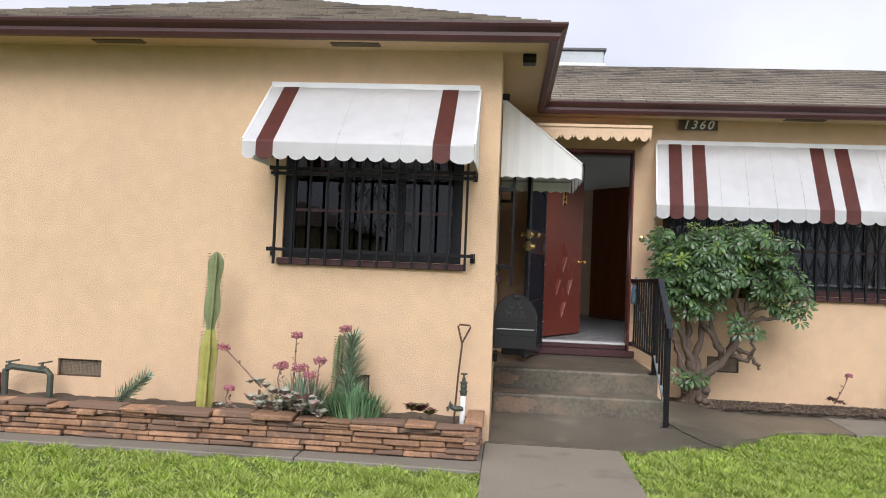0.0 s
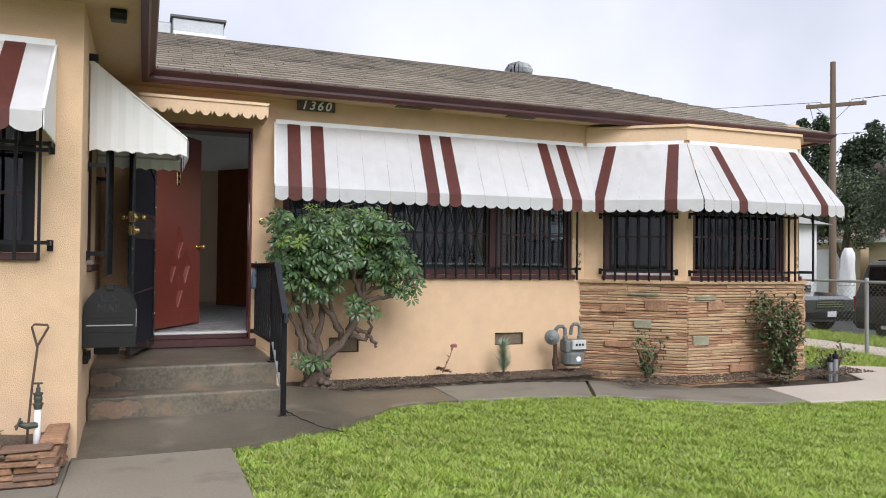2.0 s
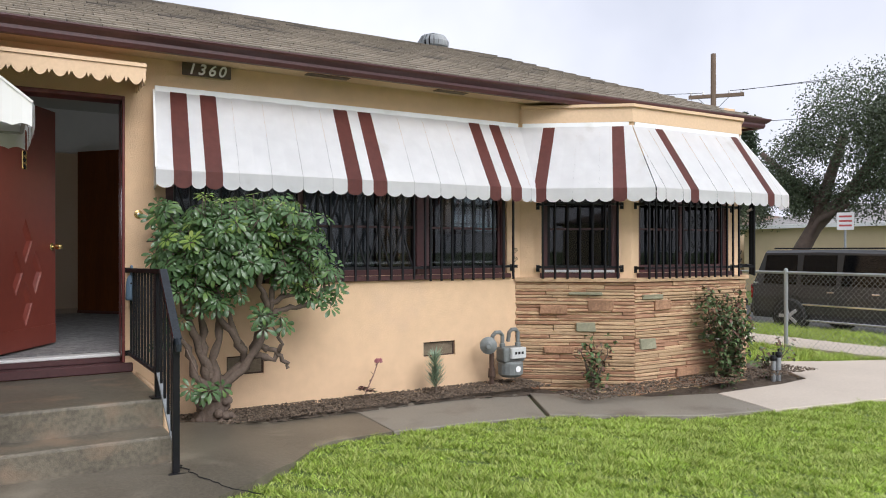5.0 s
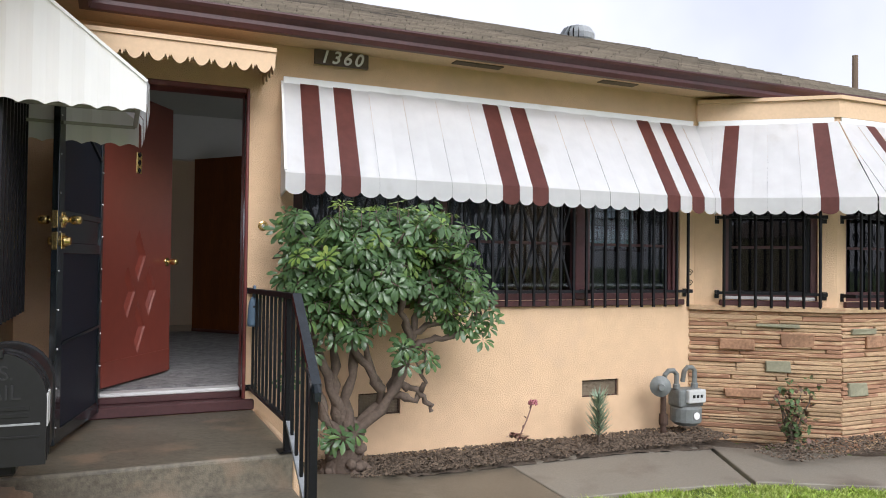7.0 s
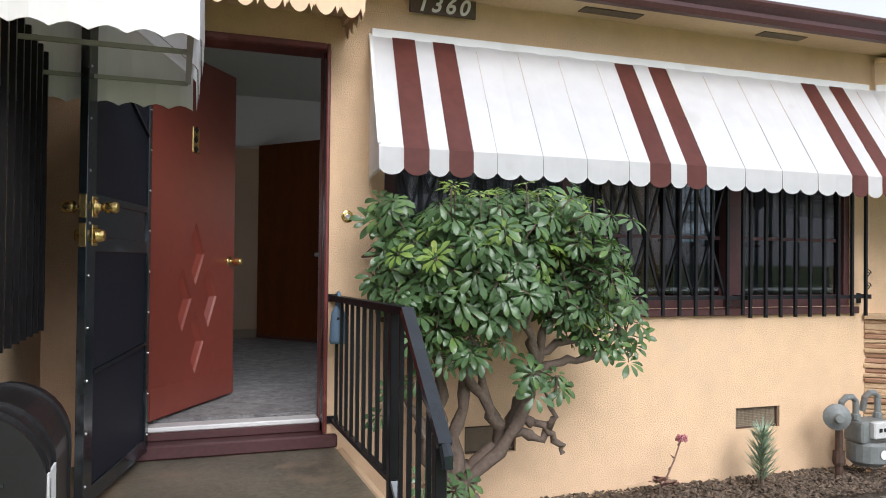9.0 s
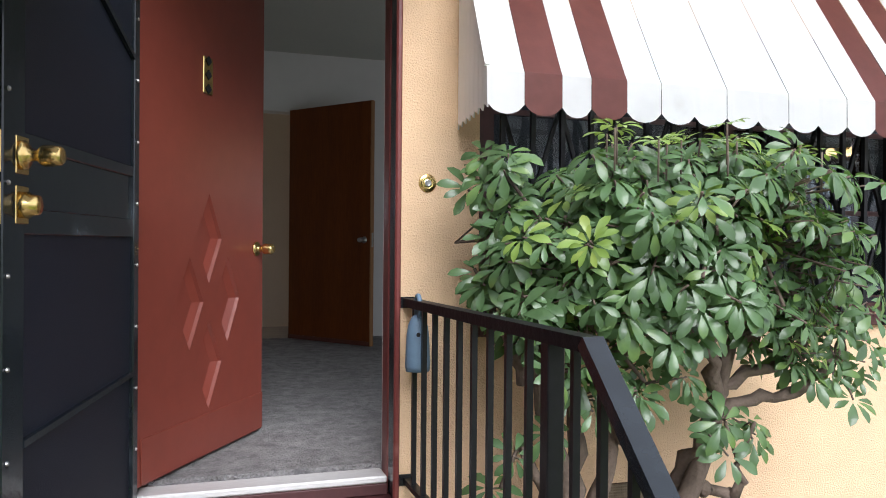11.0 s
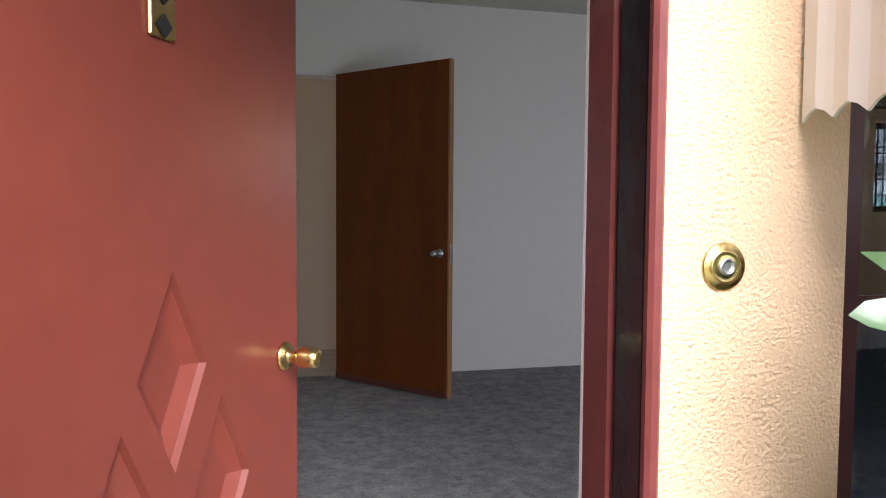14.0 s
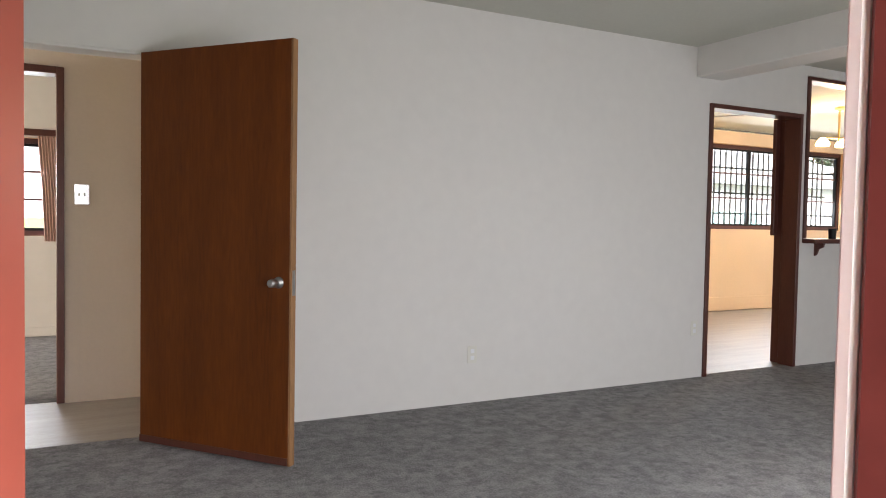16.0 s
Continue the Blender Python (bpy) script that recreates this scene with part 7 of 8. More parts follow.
for k in range(20):
    a = 2 * math.pi * k / 20
    bm = bmesh.new()
    pts = [V(5.205 + r * math.cos(a), 10.345 + r * math.sin(a), RZ + 0.025 + h) for r, h in ((0.13, 0.0), (0.19, 0.06), (0.2, 0.12), (0.15, 0.2), (0.04, 0.235))]
    d = V(-math.sin(a), math.cos(a), 0) * 0.024 + V(math.cos(a), math.sin(a), 0) * 0.012
    rows = [[bm.verts.new(p - d), bm.verts.new(p + d)] for p in pts]
    for r, s in zip(rows, rows[1:]):
        bm.faces.new((r[0], r[1], s[1], s[0]))
    bmesh.ops.solidify(bm, geom=bm.faces[:], thickness=0.003)
    part("vane", bm, TURBINE, tv)
bm = bmesh.new()
lathe(bm, [(0.16, 0.0), (0.15, 0.10), (0.08, 0.2), (0.03, 0.24)], (5.205, 10.345, RZ + 0.03), (0, 0, 1), 18)
part("core", bm, DARK, tv)
ac = thing("rooftop_cooler", "grey sheet metal cooler unit on the roof", "air conditioner")
part("cabinet", bbox(0.30, 0.92, 10.3, 11.0, 3.75, 4.31, 0.01), GALV, ac)
part("top_cap", bbox(0.27, 0.95, 10.27, 11.03, 4.312, 4.345, 0.006), mat("faded_dark_metal", (0.12, 0.12, 0.12), 0.6), ac)
part("duct", bbox(-0.35, 0.295, 10.35, 10.9, 3.75, 4.26, 0.02), GALV, ac)
part("skirt", bbox(0.30, 0.94, 10.2, 10.299, 3.75, 4.12, 0.01), WHITE, ac, "pale sheet metal skirt")

# ---- street side ----
fence = thing("chain_link_fence", "galvanised chain-link fence along the footpath", "fence")
FX = 10.5
FZ0, FZ1 = -0.1, 1.02
for y in (14.6, 11.6, 8.75, 5.9):
    bm = bmesh.new()
    tube(bm, [(FX, y, -0.15), (FX, y, FZ1 + 0.03)], 0.03, 10)
    lathe(bm, [(0.032, 0), (0.03, 0.03), (0.01, 0.045)], (FX, y, FZ1 + 0.02), (0, 0, 1), 10)
    part("post", bm, GALV, fence)
bm = bmesh.new()
tube(bm, [(FX, 14.6, FZ1), (FX, 5.0, FZ1)], 0.021, 8)
part("top_rail", bm, GALV, fence)
verts, faces = [], []
step = 0.075
k = 5.0
while k < 14.6:
    for s in (1, -1):
        n = 14
        for j in range(n):
            za, zb = FZ0 + (FZ1 - FZ0) * j / n, FZ0 + (FZ1 - FZ0) * (j + 1) / n
            tri = lambda q: abs(((q * 0.5) % 1.0) * 2 - 1)
            ya = k + s * step * (0.5 - tri(j))
            yb = k + s * step * (0.5 - tri(j + 1))
            i = len(verts)
            ya, yb = (k + (step / 2 if (j % 2) else -step / 2) * s), (k + (step / 2 if ((j + 1) % 2) else -step / 2) * s)
            verts += [(FX, ya, za - 0.0028), (FX, ya, za + 0.0028), (FX, yb, zb + 0.0028), (FX, yb, zb - 0.0028)]
            faces.append((i, i + 1, i + 2, i + 3))
    k += step
data_part("wire_mesh", verts, faces, GALV, fence)["kind"] = "stuff"


def wheel(parent, c, r, axis, width=0.24):
    w = bmesh.new()
    lathe(w, [(r * 0.62, -width / 2), (r * 0.9, -width / 2), (r, -width / 2 + 0.03), (r, width / 2 - 0.03), (r * 0.9, width / 2), (r * 0.62, width / 2)], c, axis, 28)
    ty = part("wheel", w, RUBBER, parent)
    rim = bmesh.new()
    lathe(rim, [(r * 0.61, 0), (r * 0.6, width / 2 - 0.02), (r * 0.52, width / 2 - 0.06)], c, axis, 24)
    part("rim_well", rim, DARK, ty)
    sp = bmesh.new()
    ax = Vector(axis).normalized()
    u, v = frame_axes(ax)
    o = Vector(c) + ax * (width / 2 + 0.004)
    for k in range(5):
        a = 2 * math.pi * k / 5
        d = u * math.cos(a) + v * math.sin(a)
        bar(sp, o + d * 0.03, o + d * r * 0.6, 0.07, 0.03, ax)
    lathe(sp, [(0.06, -0.01), (0.06, 0.015), (0.03, 0.025)], o, ax, 12)
    part("spokes", sp, ALLOY, ty)


def hull(m, sections, material, name, parent, bevel=0.0):
    """A body through cross-sections; each is (x, [(y, z), ...])."""
    bm = bmesh.new()
    rings = [[bm.verts.new(m @ V(x, y, z)) for y, z in pts] for x, pts in sections]
    n = len(rings[0])
    for a, b in zip(rings, rings[1:]):
        for k in range(n):
            bm.faces.new((a[k], a[(k + 1) % n], b[(k + 1) % n], b[k]))
    bm.faces.new(rings[0][::-1])
    bm.faces.new(rings[-1])
    bmesh.ops.recalc_face_normals(bm, faces=bm.faces[:])
    return part(name, bm, material, parent, smooth=False)


def vehicle(name, m, L, W, H, paint, label, pickup=False):
    """A parked car; x runs from tail (0) to nose (L), y from its left side to its right."""
    car = thing(name, label, "car")
    h = W / 2
    belt = H * 0.56

    def low(k=1.0, top=belt):
        return [(-h * 0.93 * k, 0.30), (-h * k, 0.45), (-h * k, top * 0.78), (-h * 0.965 * k, top), (h * 0.965 * k, top), (h * k, top * 0.78), (h * k, 0.45), (h * 0.93 * k, 0.30)]
    secs = [(0.0, low(0.90, belt * 0.97)), (0.10, low(0.97)), (0.5, low()), (L * 0.5, low()), (L * 0.72, low(1.0, belt)), (L * 0.80, low(0.995, belt * 0.99)), (L * 0.95, low(0.96, belt * 0.92)), (L, low(0.86, belt * 0.84))]
    hull(m, secs, paint, "body", car)

    def cab(k, top, base=belt):
        return [(-h * 0.95, base), (-h * k, top - 0.06), (-h * k * 0.9, top), (h * k * 0.9, top), (h * k, top - 0.06), (h * 0.95, base)]
    x0, x1, x2, x3 = ((0.03, 0.30, L * 0.58, L * 0.74) if not pickup else (L * 0.36, L * 0.42, L * 0.60, L * 0.74))
    hull(m, [(x0, cab(0.94, belt + 0.02)), (x1, cab(0.82, H)), ((x1 + x2) / 2, cab(0.82, H + 0.02)), (x2, cab(0.81, H - 0.01)), (x3, cab(0.92, belt + 0.02))], paint, "cabin", car)
    # side glass in panes
    for s in (-1, 1):
        edges = [x1 - 0.02, x1 + (x2 - x1) * 0.33, x1 + (x2 - x1) * 0.66, x2 + 0.1] if not pickup else [x1, (x1 + x2) / 2, x2 + 0.12]
        for a, b in zip(edges, edges[1:]):
            bm = bmesh.new()
            lo, hi = belt + 0.05, H - 0.10

            def at(x, z):
                f = (z - belt) / (H - 0.06 - belt)
                return m @ V(x, s * (h * (0.95 + (0.82 - 0.95) * f) + 0.006), z)
            pts = [at(a + 0.05, lo), at(b - 0.05, lo), at(b - 0.08, hi), at(a + 0.07, hi)]
            q = [bm.verts.new(p) for p in pts]
            bm.faces.new(q)
            bmesh.ops.solidify(bm, geom=bm.faces[:], thickness=0.008)
            part("side_window", bm, DARKGLASS, car, "dark tinted side window")
        part("roof_rail", bbox(x1 + 0.15, x2 - 0.1, s * h * 0.70 - 0.02, s * h * 0.70 + 0.02, H + 0.03, H + 0.06, 0.01, m), BLACK, car)
        part("side_trim", bbox(L * 0.22, L * 0.74, s * (h + 0.004) - 0.008, s * (h + 0.004) + 0.008, 0.62, 0.66, 0.004, m), CHROME, car, "bright side moulding")
        part("running_board", bbox(L * 0.26, L * 0.70, s * h * 0.96 - 0.06, s * h * 0.96 + 0.06, 0.28, 0.33, 0.01, m), CHROME, car)
        part("tail_light", bbox(-0.01, 0.05, s * h * 0.86 - 0.07, s * h * 0.86 + 0.07, belt * 0.72, belt * 1.02, 0.01, m), mat("red_lens", (0.35, 0.02, 0.02), 0.2), car, "red tail light")
        part("headlight", bbox(L - 0.16, L - 0.01, s * h * 0.68 - 0.13, s * h * 0.68 + 0.13, belt * 0.66, belt * 0.82, 0.02, m), CHROME, car, "clear headlight")
        part("mirror", bbox(L * 0.68, L * 0.70, s * (h + 0.1) - 0.09, s * (h + 0.1) + 0.09, belt + 0.0, belt + 0.16, 0.02, m), paint, car)
        for x in (L * 0.20, L * 0.80):
            bm = bmesh.new()
            lathe(bm, [(0.44, -0.01), (0.44, 0.004), (0.36, 0.004)], m @ V(x, s * (h - 0.004), 0.40), m.to_3x3() @ V(0, s, 0), 28)
            part("wheel_arch", bm, DARK, car)
            wheel(car, m @ V(x, s * (h - 0.055), 0.38), 0.38, m.to_3x3() @ V(0, s, 0))
        for x in (L * 0.36, L * 0.54):
            part("door_handle", bbox(x, x + 0.16, s * (h * 0.985 + 0.01) - 0.012, s * (h * 0.985 + 0.01) + 0.012, belt * 0.90, belt * 0.93, 0.004, m), CHROME if not pickup else paint, car)
    bm = bmesh.new()
    q = [bm.verts.new(m @ V(*p)) for p in ((x2 + 0.03, -h * 0.74, H - 0.07), (x2 + 0.03, h * 0.74, H - 0.07), (x3 - 0.02, h * 0.84, belt + 0.05), (x3 - 0.02, -h * 0.84, belt + 0.05))]
    bm.faces.new(q)
    r = bmesh.ops.solidify(bm, geom=bm.faces[:], thickness=-0.012)
    part("windscreen", bm, DARKGLASS, car)
    part("bumper", bbox(L - 0.08, L + 0.06, -h * 0.88, h * 0.88, 0.36, 0.56, 0.03, m), BLACK if pickup else paint, car)
    part("bumper", bbox(-0.08, 0.08, -h * 0.88, h * 0.88, 0.38, 0.60, 0.03, m), BLACK if pickup else paint, car)
    gr = part("grille", bbox(L - 0.05, L + 0.015, -h * 0.50, h * 0.50, 0.62, belt * 0.84, 0.02, m), DARK, car, "dark grille with bright bars")
    for k in range(4):
        part("grille_bar", bbox(L + 0.012, L + 0.03, -h * 0.48, h * 0.48, 0.66 + 0.06 * k, 0.685 + 0.06 * k, 0.004, m), CHROME, gr)
    part("licence_plate", bbox(L + 0.06, L + 0.07, -0.15, 0.15, 0.42, 0.56, 0.003, m), WHITE, car)
    return car


vehicle("parked_suv", pose(16.0, 12.8, -0.45, 0, 0, -90), 5.2, 1.95, 1.80, CARPAINT, "dark grey sport utility vehicle parked at the kerb")
vehicle("parked_pickup", pose(16.2, 19.8, -0.45, 0, 0, -90), 5.4, 1.95, 1.80, TRUCKPAINT, "slate grey pickup truck parked at the kerb", True)


def crown_tree(name, trunk_pts, radii, limbs, blobs, n, leaf, material, label, seed, droop=0.35, twig=0.0):
    rng = random.Random(seed)
    th = thing(name, label, "tree")
    bm = bmesh.new()
    tube(bm, trunk_pts, radii, 10)
    part("trunk", bm, BARK, th, smooth=True)
    for pts, r in limbs:
        bm = bmesh.new()
        tube(bm, pts, [r * (1 - 0.6 * k / len(pts)) for k in range(len(pts))], 7)
        part("limb", bm, BARK, th, smooth=True)
    verts, faces = [], []
    for k in range(n):
        c, rad = rng.choice(blobs)
        d = V(rng.gauss(0, 1), rng.gauss(0, 1), rng.gauss(0, 1)).normalized() * rng.uniform(0.3, 1.0) ** 0.5
        p = V(c[0] + d.x * rad[0], c[1] + d.y * rad[1], c[2] + d.z * rad[2])
        if noise.noise(p * 0.9) < -0.22:
            continue
        for j in range(5):
            q = p + V(rng.gauss(0, 0.12), rng.gauss(0, 0.12), -j * droop * 0.22 + rng.gauss(0, 0.05))
            a = V(rng.uniform(-1, 1), rng.uniform(-1, 1), rng.uniform(-1.2, 0.1)).normalized() * leaf * rng.uniform(0.6, 1.2)
            s = a.cross(V(rng.uniform(-1, 1), rng.uniform(-1, 1), rng.uniform(-1, 1))).normalized() * leaf * 0.22
            i = len(verts)
            verts += [q, q + a * 0.5 + s, q + a, q + a * 0.5 - s]
            faces.append((i, i + 1, i + 2, i + 3))
    data_part("crown", verts, faces, material, th)["kind"] = "stuff"
    return th


crown_tree("pepper_tree", [(19.45, 15.05, -0.6), (19.7, 14.9, 0.9), (20.0, 14.4, 2.0), (20.4, 13.6, 3.0)], [0.30, 0.23, 0.2, 0.15],
           [([(20.0, 14.4, 2.0), (20.3, 14.2, 3.2), (20.6, 13.9, 4.6)], 0.2), ([(20.4, 13.6, 3.0), (20.8, 12.4, 3.3), (21.2, 11.2, 3.4)], 0.18), ([(20.2, 14.0, 2.4), (19.8, 15.0, 3.4), (19.6, 15.8, 4.2)], 0.13), ([(20.4, 13.6, 3.0), (20.6, 12.8, 4.2), (20.5, 12.2, 5.2)], 0.15), ([(19.8, 14.8, 1.0), (19.9, 14.2, 2.2), (20.0, 13.4, 2.6)], 0.12)],
           [((20.4, 13.4, 4.6), (1.6, 1.7, 1.3)), ((20.5, 12.0, 4.7), (1.7, 1.6, 1.3)), ((20.2, 14.9, 3.9), (1.2, 1.0, 1.2)), ((20.6, 10.6, 4.3), (1.5, 1.5, 1.2)), ((19.6, 15.2, 3.0), (0.8, 0.8, 0.8)), ((20.6, 12.8, 3.2), (1.3, 2.2, 0.7)), ((20.6, 12.8, 5.6), (1.7, 2.4, 1.1)), ((20.6, 10.8, 5.5), (1.6, 2.0, 1.1)), ((20.5, 11.5, 3.9), (1.3, 2.6, 1.0))], 17000, 0.095, TREELEAF, "broad drooping evergreen street tree with leaning trunk", 51, 0.5)
for k, (x, y, z, r) in enumerate(((33.3, 31.2, 9.9, 0.34), (34.0, 30.5, 9.7, 0.5), (35.1, 29.4, 9.15, 0.75), (35.7, 28.7, 9.15, 0.95), (32.6, 32.0, 9.0, 0.4))):
    crown_tree("cypress_tree", [(x, y, -0.45), (x, y, z * 0.9)], [0.2, 0.04], [], [((x, y, z * 0.25), (r, r, z * 0.24)), ((x, y, z * 0.5), (r, r, z * 0.26)), ((x, y, z * 0.72), (r * 0.9, r * 0.9, z * 0.2)), ((x, y, z * 0.86), (r * 0.62, r * 0.62, z * 0.13))], 1500, 0.26, CYPRESS, "tall dark narrow cypress behind the houses", 60 + k, 0.2)["group"] = "cypress trees"
crown_tree("broad_tree", [(27.3, 23.3, -0.45), (27.2, 23.3, 1.6), (27.4, 23.2, 3.4)], [0.22, 0.16, 0.1], [([(27.2, 23.3, 1.4), (27.0, 23.8, 2.6), (26.9, 24.2, 3.6)], 0.1)], [((27.3, 23.3, 4.3), (1.2, 1.2, 1.2)), ((27.5, 22.9, 3.3), (1.2, 1.4, 1.0)), ((27.0, 24.4, 3.6), (1.1, 1.2, 1.1)), ((27.6, 22.4, 4.0), (1.0, 1.0, 1.0))], 5200, 0.15, TREELEAF, "dense grey-green tree behind the garages", 70, 0.4)
crown_tree("broad_tree", [(34, 33.5, -0.45), (34, 33.5, 2.2)], [0.3, 0.2], [], [((34, 33.5, 3.6), (2.0, 2.6, 1.3))], 1200, 0.25, TREELEAF, "dense green tree behind the garages", 71)
bare = thing("bare_branches", "thin bare branches of a tree behind the house", "tree")
bm = bmesh.new()
rng = random.Random(77)
tube(bm, [(9.0, 17.0, -0.2), (9.0, 17.0, 4.2)], [0.14, 0.06], 8)
for k in range(26):
    p = V(9.0 + rng.uniform(-1.2, 1.4), 17.0, 4.4 + rng.uniform(0, 0.5))
    q = p + V(rng.uniform(-0.35, 0.35), 0, rng.uniform(0.25, 0.7))
    tube(bm, [(9.0, 17.0, 4.0), p, q], [0.03, 0.015, 0.006], 5)
    for j in range(6):
        r = p.lerp(q, rng.random())
        blade(bm, r, r + V(rng.uniform(-0.12, 0.12), 0, rng.uniform(-0.05, 0.12)), 0.05)
part("branches", bm, BARK, bare)


def shed(name, x0, x1, y0, y1, h, rise, wallm, roofm, label, door=None):
    b = thing(name, label, "building")
    part("wall", bbox(x0, x1, y0, y1, -0.5, h, 0.01), wallm, b)
    bm = bmesh.new()
    o = 0.35
    ym = (y0 + y1) / 2
    pts = [(x0 - o, y0 - o, h), (x1 + o, y0 - o, h), (x1 + o, y1 + o, h), (x0 - o, y1 + o, h), (x0 - o + rise * 2.2, ym, h + rise), (x1 + o - rise * 2.2, ym, h + rise)]
    v = [bm.verts.new(p) for p in pts]
    for f in ((0, 1, 5, 4), (1, 2, 5), (2, 3, 4, 5), (3, 0, 4), (3, 2, 1, 0)):
        bm.faces.new([v[i] for i in f])
    part("roof", bm, roofm, b)
    part("fascia", bbox(x0 - o - 0.02, x0 - o + 0.02, y0 - o, y1 + o, h - 0.12, h + 0.03, 0.005), WHITE, b)
    if door:
        part("garage_door", bbox(x0 - 0.03, x0 - 0.002, door[0], door[1], -0.4, 2.0, 0.01), WHITE, b, "white garage door")
    return b


shed("garage_building", 28, 34, 15.0, 22.8, 2.35, 0.9, GARAGE, GREYROOF, "low tan stucco garage with grey roof", None)
shed("bungalow", 29, 38, 24.0, 38, 2.4, 1.6, GARAGE, BROWNROOF, "low tan bungalow with brown shingle roof", (24.8, 27.2))
nb = shed("bungalow", 9, 22, 20.0, 27, 2.7, 1.4, WHITE, GREYROOF, "white stucco neighbouring house with a teal garage door", None)
part("garage_door", bbox(12.2, 15.4, 19.965, 19.998, -0.1, 2.1, 0.01), mat("teal_paint", (0.35, 0.55, 0.52), 0.5), nb, "faded teal garage door")
shed("bungalow", -16, -8, -34, -22, 2.9, 1.6, GARAGE, BROWNROOF, "tan bungalow across the front street", None)
shed("bungalow", 2, 12, -36, -24, 2.9, 1.8, GARAGE, GREYROOF, "tan bungalow with grey roof across the front street", None)

wrap = thing("covered_mast", "tall thing wrapped in white plastic sheet beyond the street", "cover")
bm = bmesh.new()
rings = []
for k in range(15):
    f = k / 14
    r = 0.24 + 0.02 * math.sin(f * 5) - 0.13 * max(0.0, f - 0.9) / 0.1
    rings.append([bm.verts.new((22.2 + (r + 0.035 * math.sin(a * 5 + f * 9)) * math.cos(a) + 0.12 * f, 19.0 + (r + 0.03 * math.sin(a * 4 - f * 6)) * math.sin(a), -0.42 + 2.3 * f)) for a in [2 * math.pi * j / 20 for j in range(20)]])
for a, b in zip(rings, rings[1:]):
    for j in range(20):
        bm.faces.new((a[j], a[(j + 1) % 20], b[(j + 1) % 20], b[j]))
bm.faces.new(rings[-1])
part("plastic_sheet", bm, WHITE, wrap, smooth=True)
tie = bmesh.new()
tube(tie, [(22.24 + 0.262 * math.cos(2 * math.pi * k / 16), 19.0 + 0.262 * math.sin(2 * math.pi * k / 16), 0.6) for k in range(17)], 0.012, 5)
part("tie", tie, GALV, wrap)

pole = thing("utility_pole", "weathered wooden utility pole with one crossarm", "utility pole")
PX, PY = 25.0, 21.95
bm = bmesh.new()
tube(bm, [(PX, PY, -0.45), (PX, PY, 9.25)], [0.145, 0.10], 10)
part("mast", bm, POLE, pole)
bm = bmesh.new()
dirv = V(0.64, -0.77, 0).normalized()
bar(bm, V(PX, PY, 7.55) - dirv * 0.95, V(PX, PY, 7.55) + dirv * 1.15, 0.12, 0.14)
part("crossarm", bm, POLE, pole)
bm = bmesh.new()
for s in (-0.6, 0.6):
    bar(bm, V(PX, PY, 6.9), V(PX, PY, 7.5) + dirv * s, 0.03)
part("brace", bm, GALV, pole)
for s in (-0.85, -0.4, 0.6, 1.05):
    bm = bmesh.new()
    lathe(bm, [(0.03, 0), (0.05, 0.05), (0.03, 0.12), (0.01, 0.14)], V(PX, PY, 7.62) + dirv * s, (0, 0, 1), 8)
    part("insulator", bm, WHITE, pole)
wires = thing("power_lines", "thin dark overhead power lines", "cable")
for s, z, e in ((-0.85, 7.72, (60, 52, 8.4)), (1.05, 7.72, (40, -20, 9.2)), (0.6, 7.72, (40, -18, 8.4)), (0.0, 6.4, (38, -16, 6.6)), (-0.4, 7.7, (-20, 60, 9.0))):
    p, q = V(PX, PY, z) + dirv * s, V(*e)
    bm = bmesh.new()
    tube(bm, [p.lerp(q, k / 10) + V(0, 0, -1.0 * (k / 10) * (1 - k / 10) * 4 * 0.5) for k in range(11)], 0.011, 5)
    part("wire", bm, BLACK, wires)
lampost = thing("street_lamp", "grey cobra-head street lamp on a curved arm", "street lamp")
bm = bmesh.new()
tube(bm, [(24.5, 23.6, -0.45), (24.5, 23.6, 6.6), (24.3, 23.9, 6.95), (23.6, 24.6, 7.1)], [0.09, 0.06, 0.045, 0.04], 8)
part("post", bm, GALV, lampost)
part("lamp_head", bbox(-0.3, 0.3, -0.11, 0.11, -0.05, 0.08, 0.04, pose(23.5, 24.7, 7.1, 0, 0, 135)), GALV, lampost)
SX, SY = 19.48, 13.2
ps = thing("street_sign", "small white parking sign with red writing on a post", "sign")
bm = bmesh.new()
tube(bm, [(SX, SY, -0.4), (SX, SY, 2.3)], 0.03, 8)
part("post", bm, GALV, ps)
pf = part("plate", bbox(-0.2, 0.2, -0.006, 0.006, -0.23, 0.23, 0.003, pose(SX - 0.04, SY - 0.03, 2.12, 0, 0, -52)), WHITE, ps)
for k in range(3):
    part("writing_bar", bbox(-0.15, 0.15, -0.009, -0.0065, 0.10 - 0.12 * k, 0.15 - 0.12 * k, 0, pose(SX - 0.04, SY - 0.03, 2.12, 0, 0, -52)), mat("red_ink", (0.5, 0.08, 0.07), 0.6), pf)

# ---- lawn ----
def in_poly(x, y, poly):
    inside = np.zeros(len(x), bool)
    j = len(poly) - 1
    for i in range(len(poly)):
        xi, yi, xj, yj = *poly[i], *poly[j]
        hit = ((yi > y) != (yj > y)) & (x < (xj - xi) * (y - yi) / (yj - yi + 1e-12) + xi)
        inside ^= hit
        j = i
    return inside


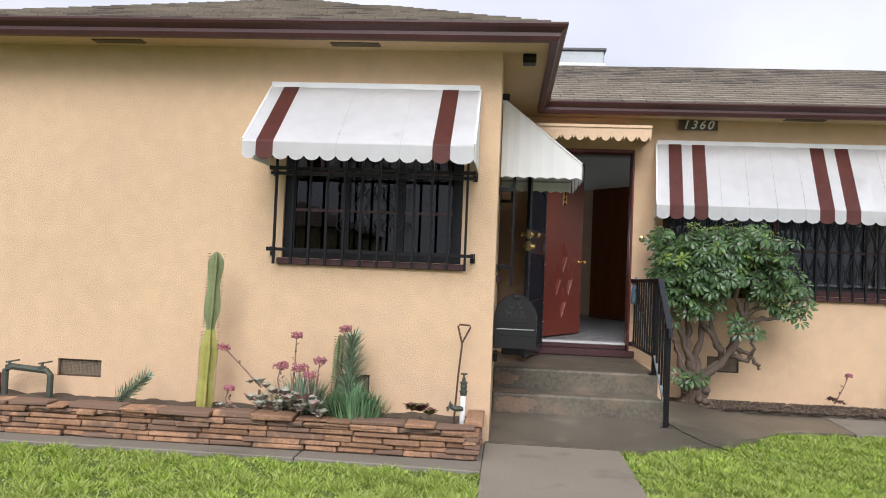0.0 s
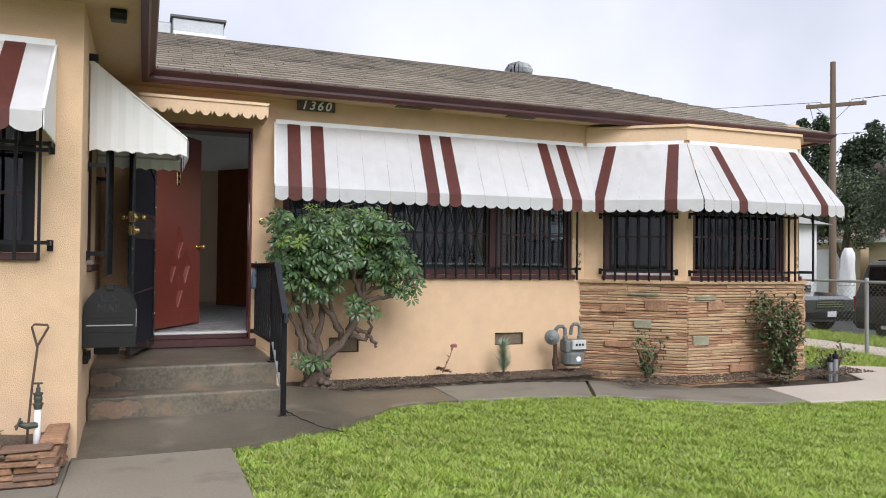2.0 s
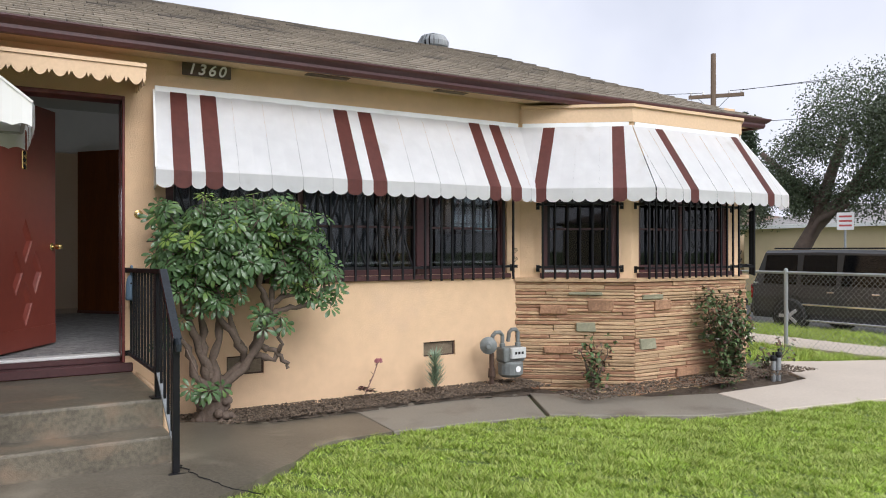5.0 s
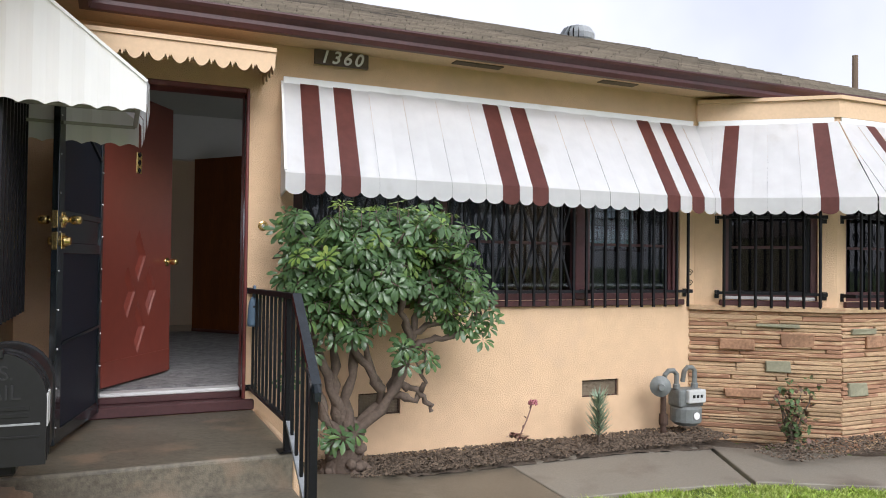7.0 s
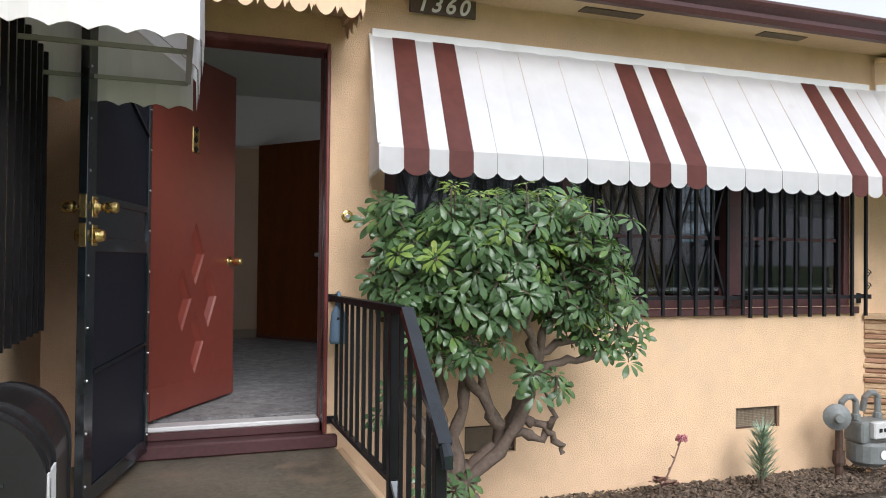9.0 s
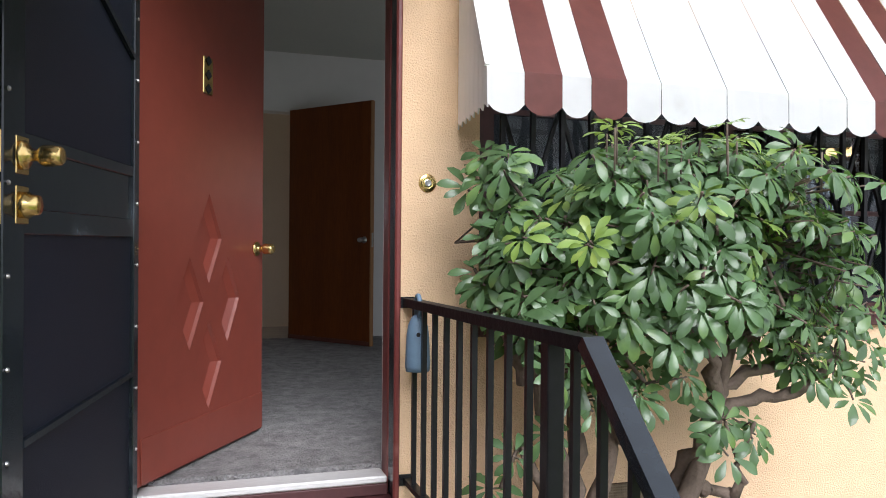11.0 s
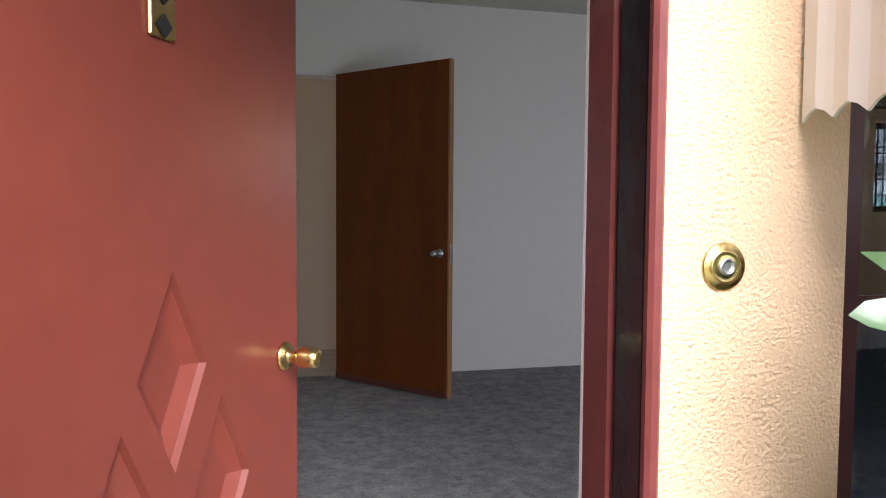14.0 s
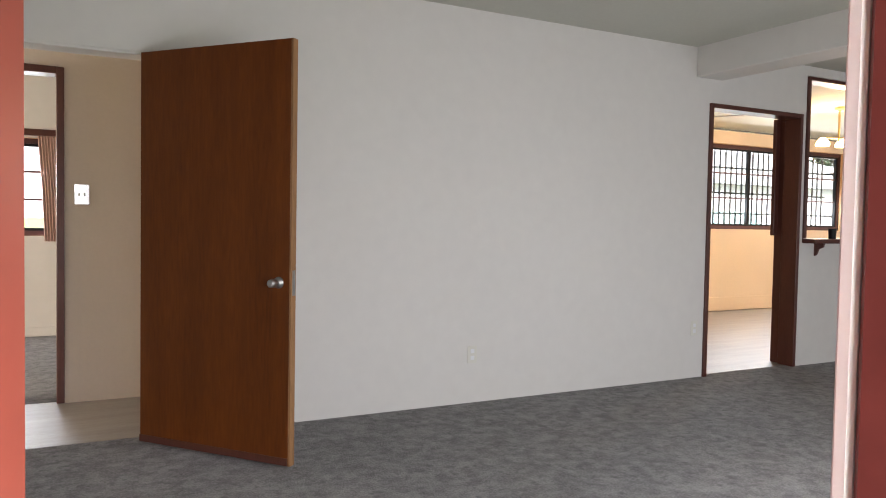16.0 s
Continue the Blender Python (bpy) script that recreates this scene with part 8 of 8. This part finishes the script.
def lawn(name, poly, density, label, seed, tall=(0.02, 0.042)):
    rs = np.random.RandomState(seed)
    xs, ys = [p[0] for p in poly], [p[1] for p in poly]
    area = (max(xs) - min(xs)) * (max(ys) - min(ys))
    n = int(area * density)
    x = rs.uniform(min(xs), max(xs), n)
    y = rs.uniform(min(ys), max(ys), n)
    keep = in_poly(x, y, poly)
    # clumps: let blades gather round a coarse pattern
    clump = np.sin(x * 9.1 + 2 * np.sin(y * 5.3)) * np.sin(y * 8.3 + 2 * np.sin(x * 4.1)) + 0.6 * np.sin(x * 23 + y * 17)
    keep &= rs.uniform(-1.9, 1.0, n) < clump
    x, y, clump = x[keep], y[keep], clump[keep]
    n = len(x)
    z = np.where(x < 3.8, 0.0, -0.1 * np.minimum((x - 3.8) / 1.9, 1.0)) - 0.032
    h = rs.uniform(tall[0], tall[1], n) * (1 + 0.42 * clump)
    a = rs.uniform(0, 2 * np.pi, n)
    lean = rs.uniform(0.4, 1.6, n) * h
    w = rs.uniform(0.004, 0.009, n)
    px, py = np.cos(a) * w, np.sin(a) * w
    la = rs.uniform(0, 2 * np.pi, n)
    co = np.empty((n, 3, 3), np.float32)
    co[:, 0] = np.stack([x - px, y - py, z], 1)
    co[:, 1] = np.stack([x + px, y + py, z], 1)
    co[:, 2] = np.stack([x + np.cos(la) * lean, y + np.sin(la) * lean, z + h], 1)
    me = bpy.data.meshes.new(name)
    me.vertices.add(n * 3)
    me.vertices.foreach_set("co", co.ravel())
    me.loops.add(n * 3)
    me.loops.foreach_set("vertex_index", np.arange(n * 3, dtype=np.int32))
    me.polygons.add(n)
    me.polygons.foreach_set("loop_start", np.arange(0, n * 3, 3, dtype=np.int32))
    me.update(calc_edges=True)
    me.validate()
    me.materials.append(GRASS)
    return tagged(new(name, me), label, "grass", kind="stuff")


lawn("lawn_grass", [(0.60, 1.5), *LAWN_EDGE[1:-1], (9.6, 1.5)], 13500, "bright green mown lawn with clover", 1)
lawn("lawn_grass", [(-5.2, 3.2), (-0.40, 3.2), (-0.41, 4.735), (-1.62, 4.79), (-5.2, 4.745)], 14000, "bright green mown lawn beside the mowing strip", 2)
lawn("parkway_grass", [(11.65, 5.5), (13.25, 5.5), (13.25, 18), (11.65, 18)], 1800, "green grass strip between footpath and kerb", 3, (0.05, 0.09))
lawn("verge_grass", [(8.9, 7.9), (9.6, 7.45), (10.4, 7.15), (10.5, 12), (8.9, 12)], 3000, "green grass verge inside the fence", 4, (0.04, 0.08))

# ---- ledgestone veneer of the bay ----
veneer = thing("bay_stone_wall", "tan and rust ledgestone veneer on the bay", "stone wall", kind="structure")
rng = random.Random(31)


def ledge(r):
    return LEDGE


SL = offset_line([(4.86, FY - 0.0), BAY[1], BAY[2], BAY[3]], 0.066)
SL[0] = (4.80, FY - 0.002)
for (a, b), ls in zip(zip(SL, SL[1:]), ((0.3, 1.0), (0.3, 1.0), (0.3, 0.6))):
    m = plane_of(a, b)
    L = math.dist(a, b)
    part("backing", bbox(0.02, L - 0.02, -0.3, 1.02, -0.062, -0.022, 0, m), MORTAR, veneer)
    course_stones(veneer, m, L, -0.16, 1.035, rng, (0.022, 0.046), ls, 0.055, LEDGE, 0.0, (-0.010, 0.012), 0.0018)
for seg, u, z, w, h in ((0, 0.62, 0.52, 0.20, 0.10), (1, 0.06, 0.34, 0.22, 0.11), (0, 0.55, 0.90, 0.34, 0.035), (1, 0.10, 0.86, 0.30, 0.04), (1, 0.95, 0.40, 0.3, 0.045)):
    m = plane_of(SL[seg], SL[seg + 1])
    stone(veneer, m, u, u + w, z, z + h, -0.05, 0.024, GREENSTONE, rng, "green_stone", 0.012)
for seg, u, z, w, h in ((0, 0.75, 0.74, 0.26, 0.11), (1, 0.28, 0.74, 0.24, 0.1), (0, 0.25, 0.70, 0.28, 0.1), (1, 0.6, 0.02, 0.34, 0.09), (0, 0.3, 0.30, 0.3, 0.07), (1, 1.1, 0.62, 0.22, 0.1)):
    m = plane_of(SL[seg], SL[seg + 1])
    stone(veneer, m, u, u + w, z, z + h, -0.05, 0.023, FLAG, rng, "block_stone", 0.01)
band("ledge_cap", SL, -0.07, 0.03, 1.04, 1.08, LEDGE, veneer, "thin stone ledge cap")

# ---- shingles ----
L0 = math.hypot(1, PITCH)
run = math.hypot(RY - MY, RZ - EAVE_T)
shingles((MX0 - 0.1, MY - 0.03, EAVE_T + 0.005), (1, 0, 0), (0, 1 / L0, PITCH / L0), lambda u, v: v < run and u - 0.1 > -v / L0 and u - 0.1 < (MX1 - MX0) - v / L0 + 0.05, 20, 8.6, 290)
wrun = math.hypot(WRY - WEY, WRZ - EAVE_T)
shingles((WX0 - 0.1, WEY - 0.03, EAVE_T + 0.005), (1, 0, 0), (0, 1 / L0, PITCH / L0), lambda u, v: v < wrun and u - 0.1 > v / L0 - 0.1 and u - 0.1 < (WX1 - WX0) - v / L0 + 0.1, 20, 5.3, 0)
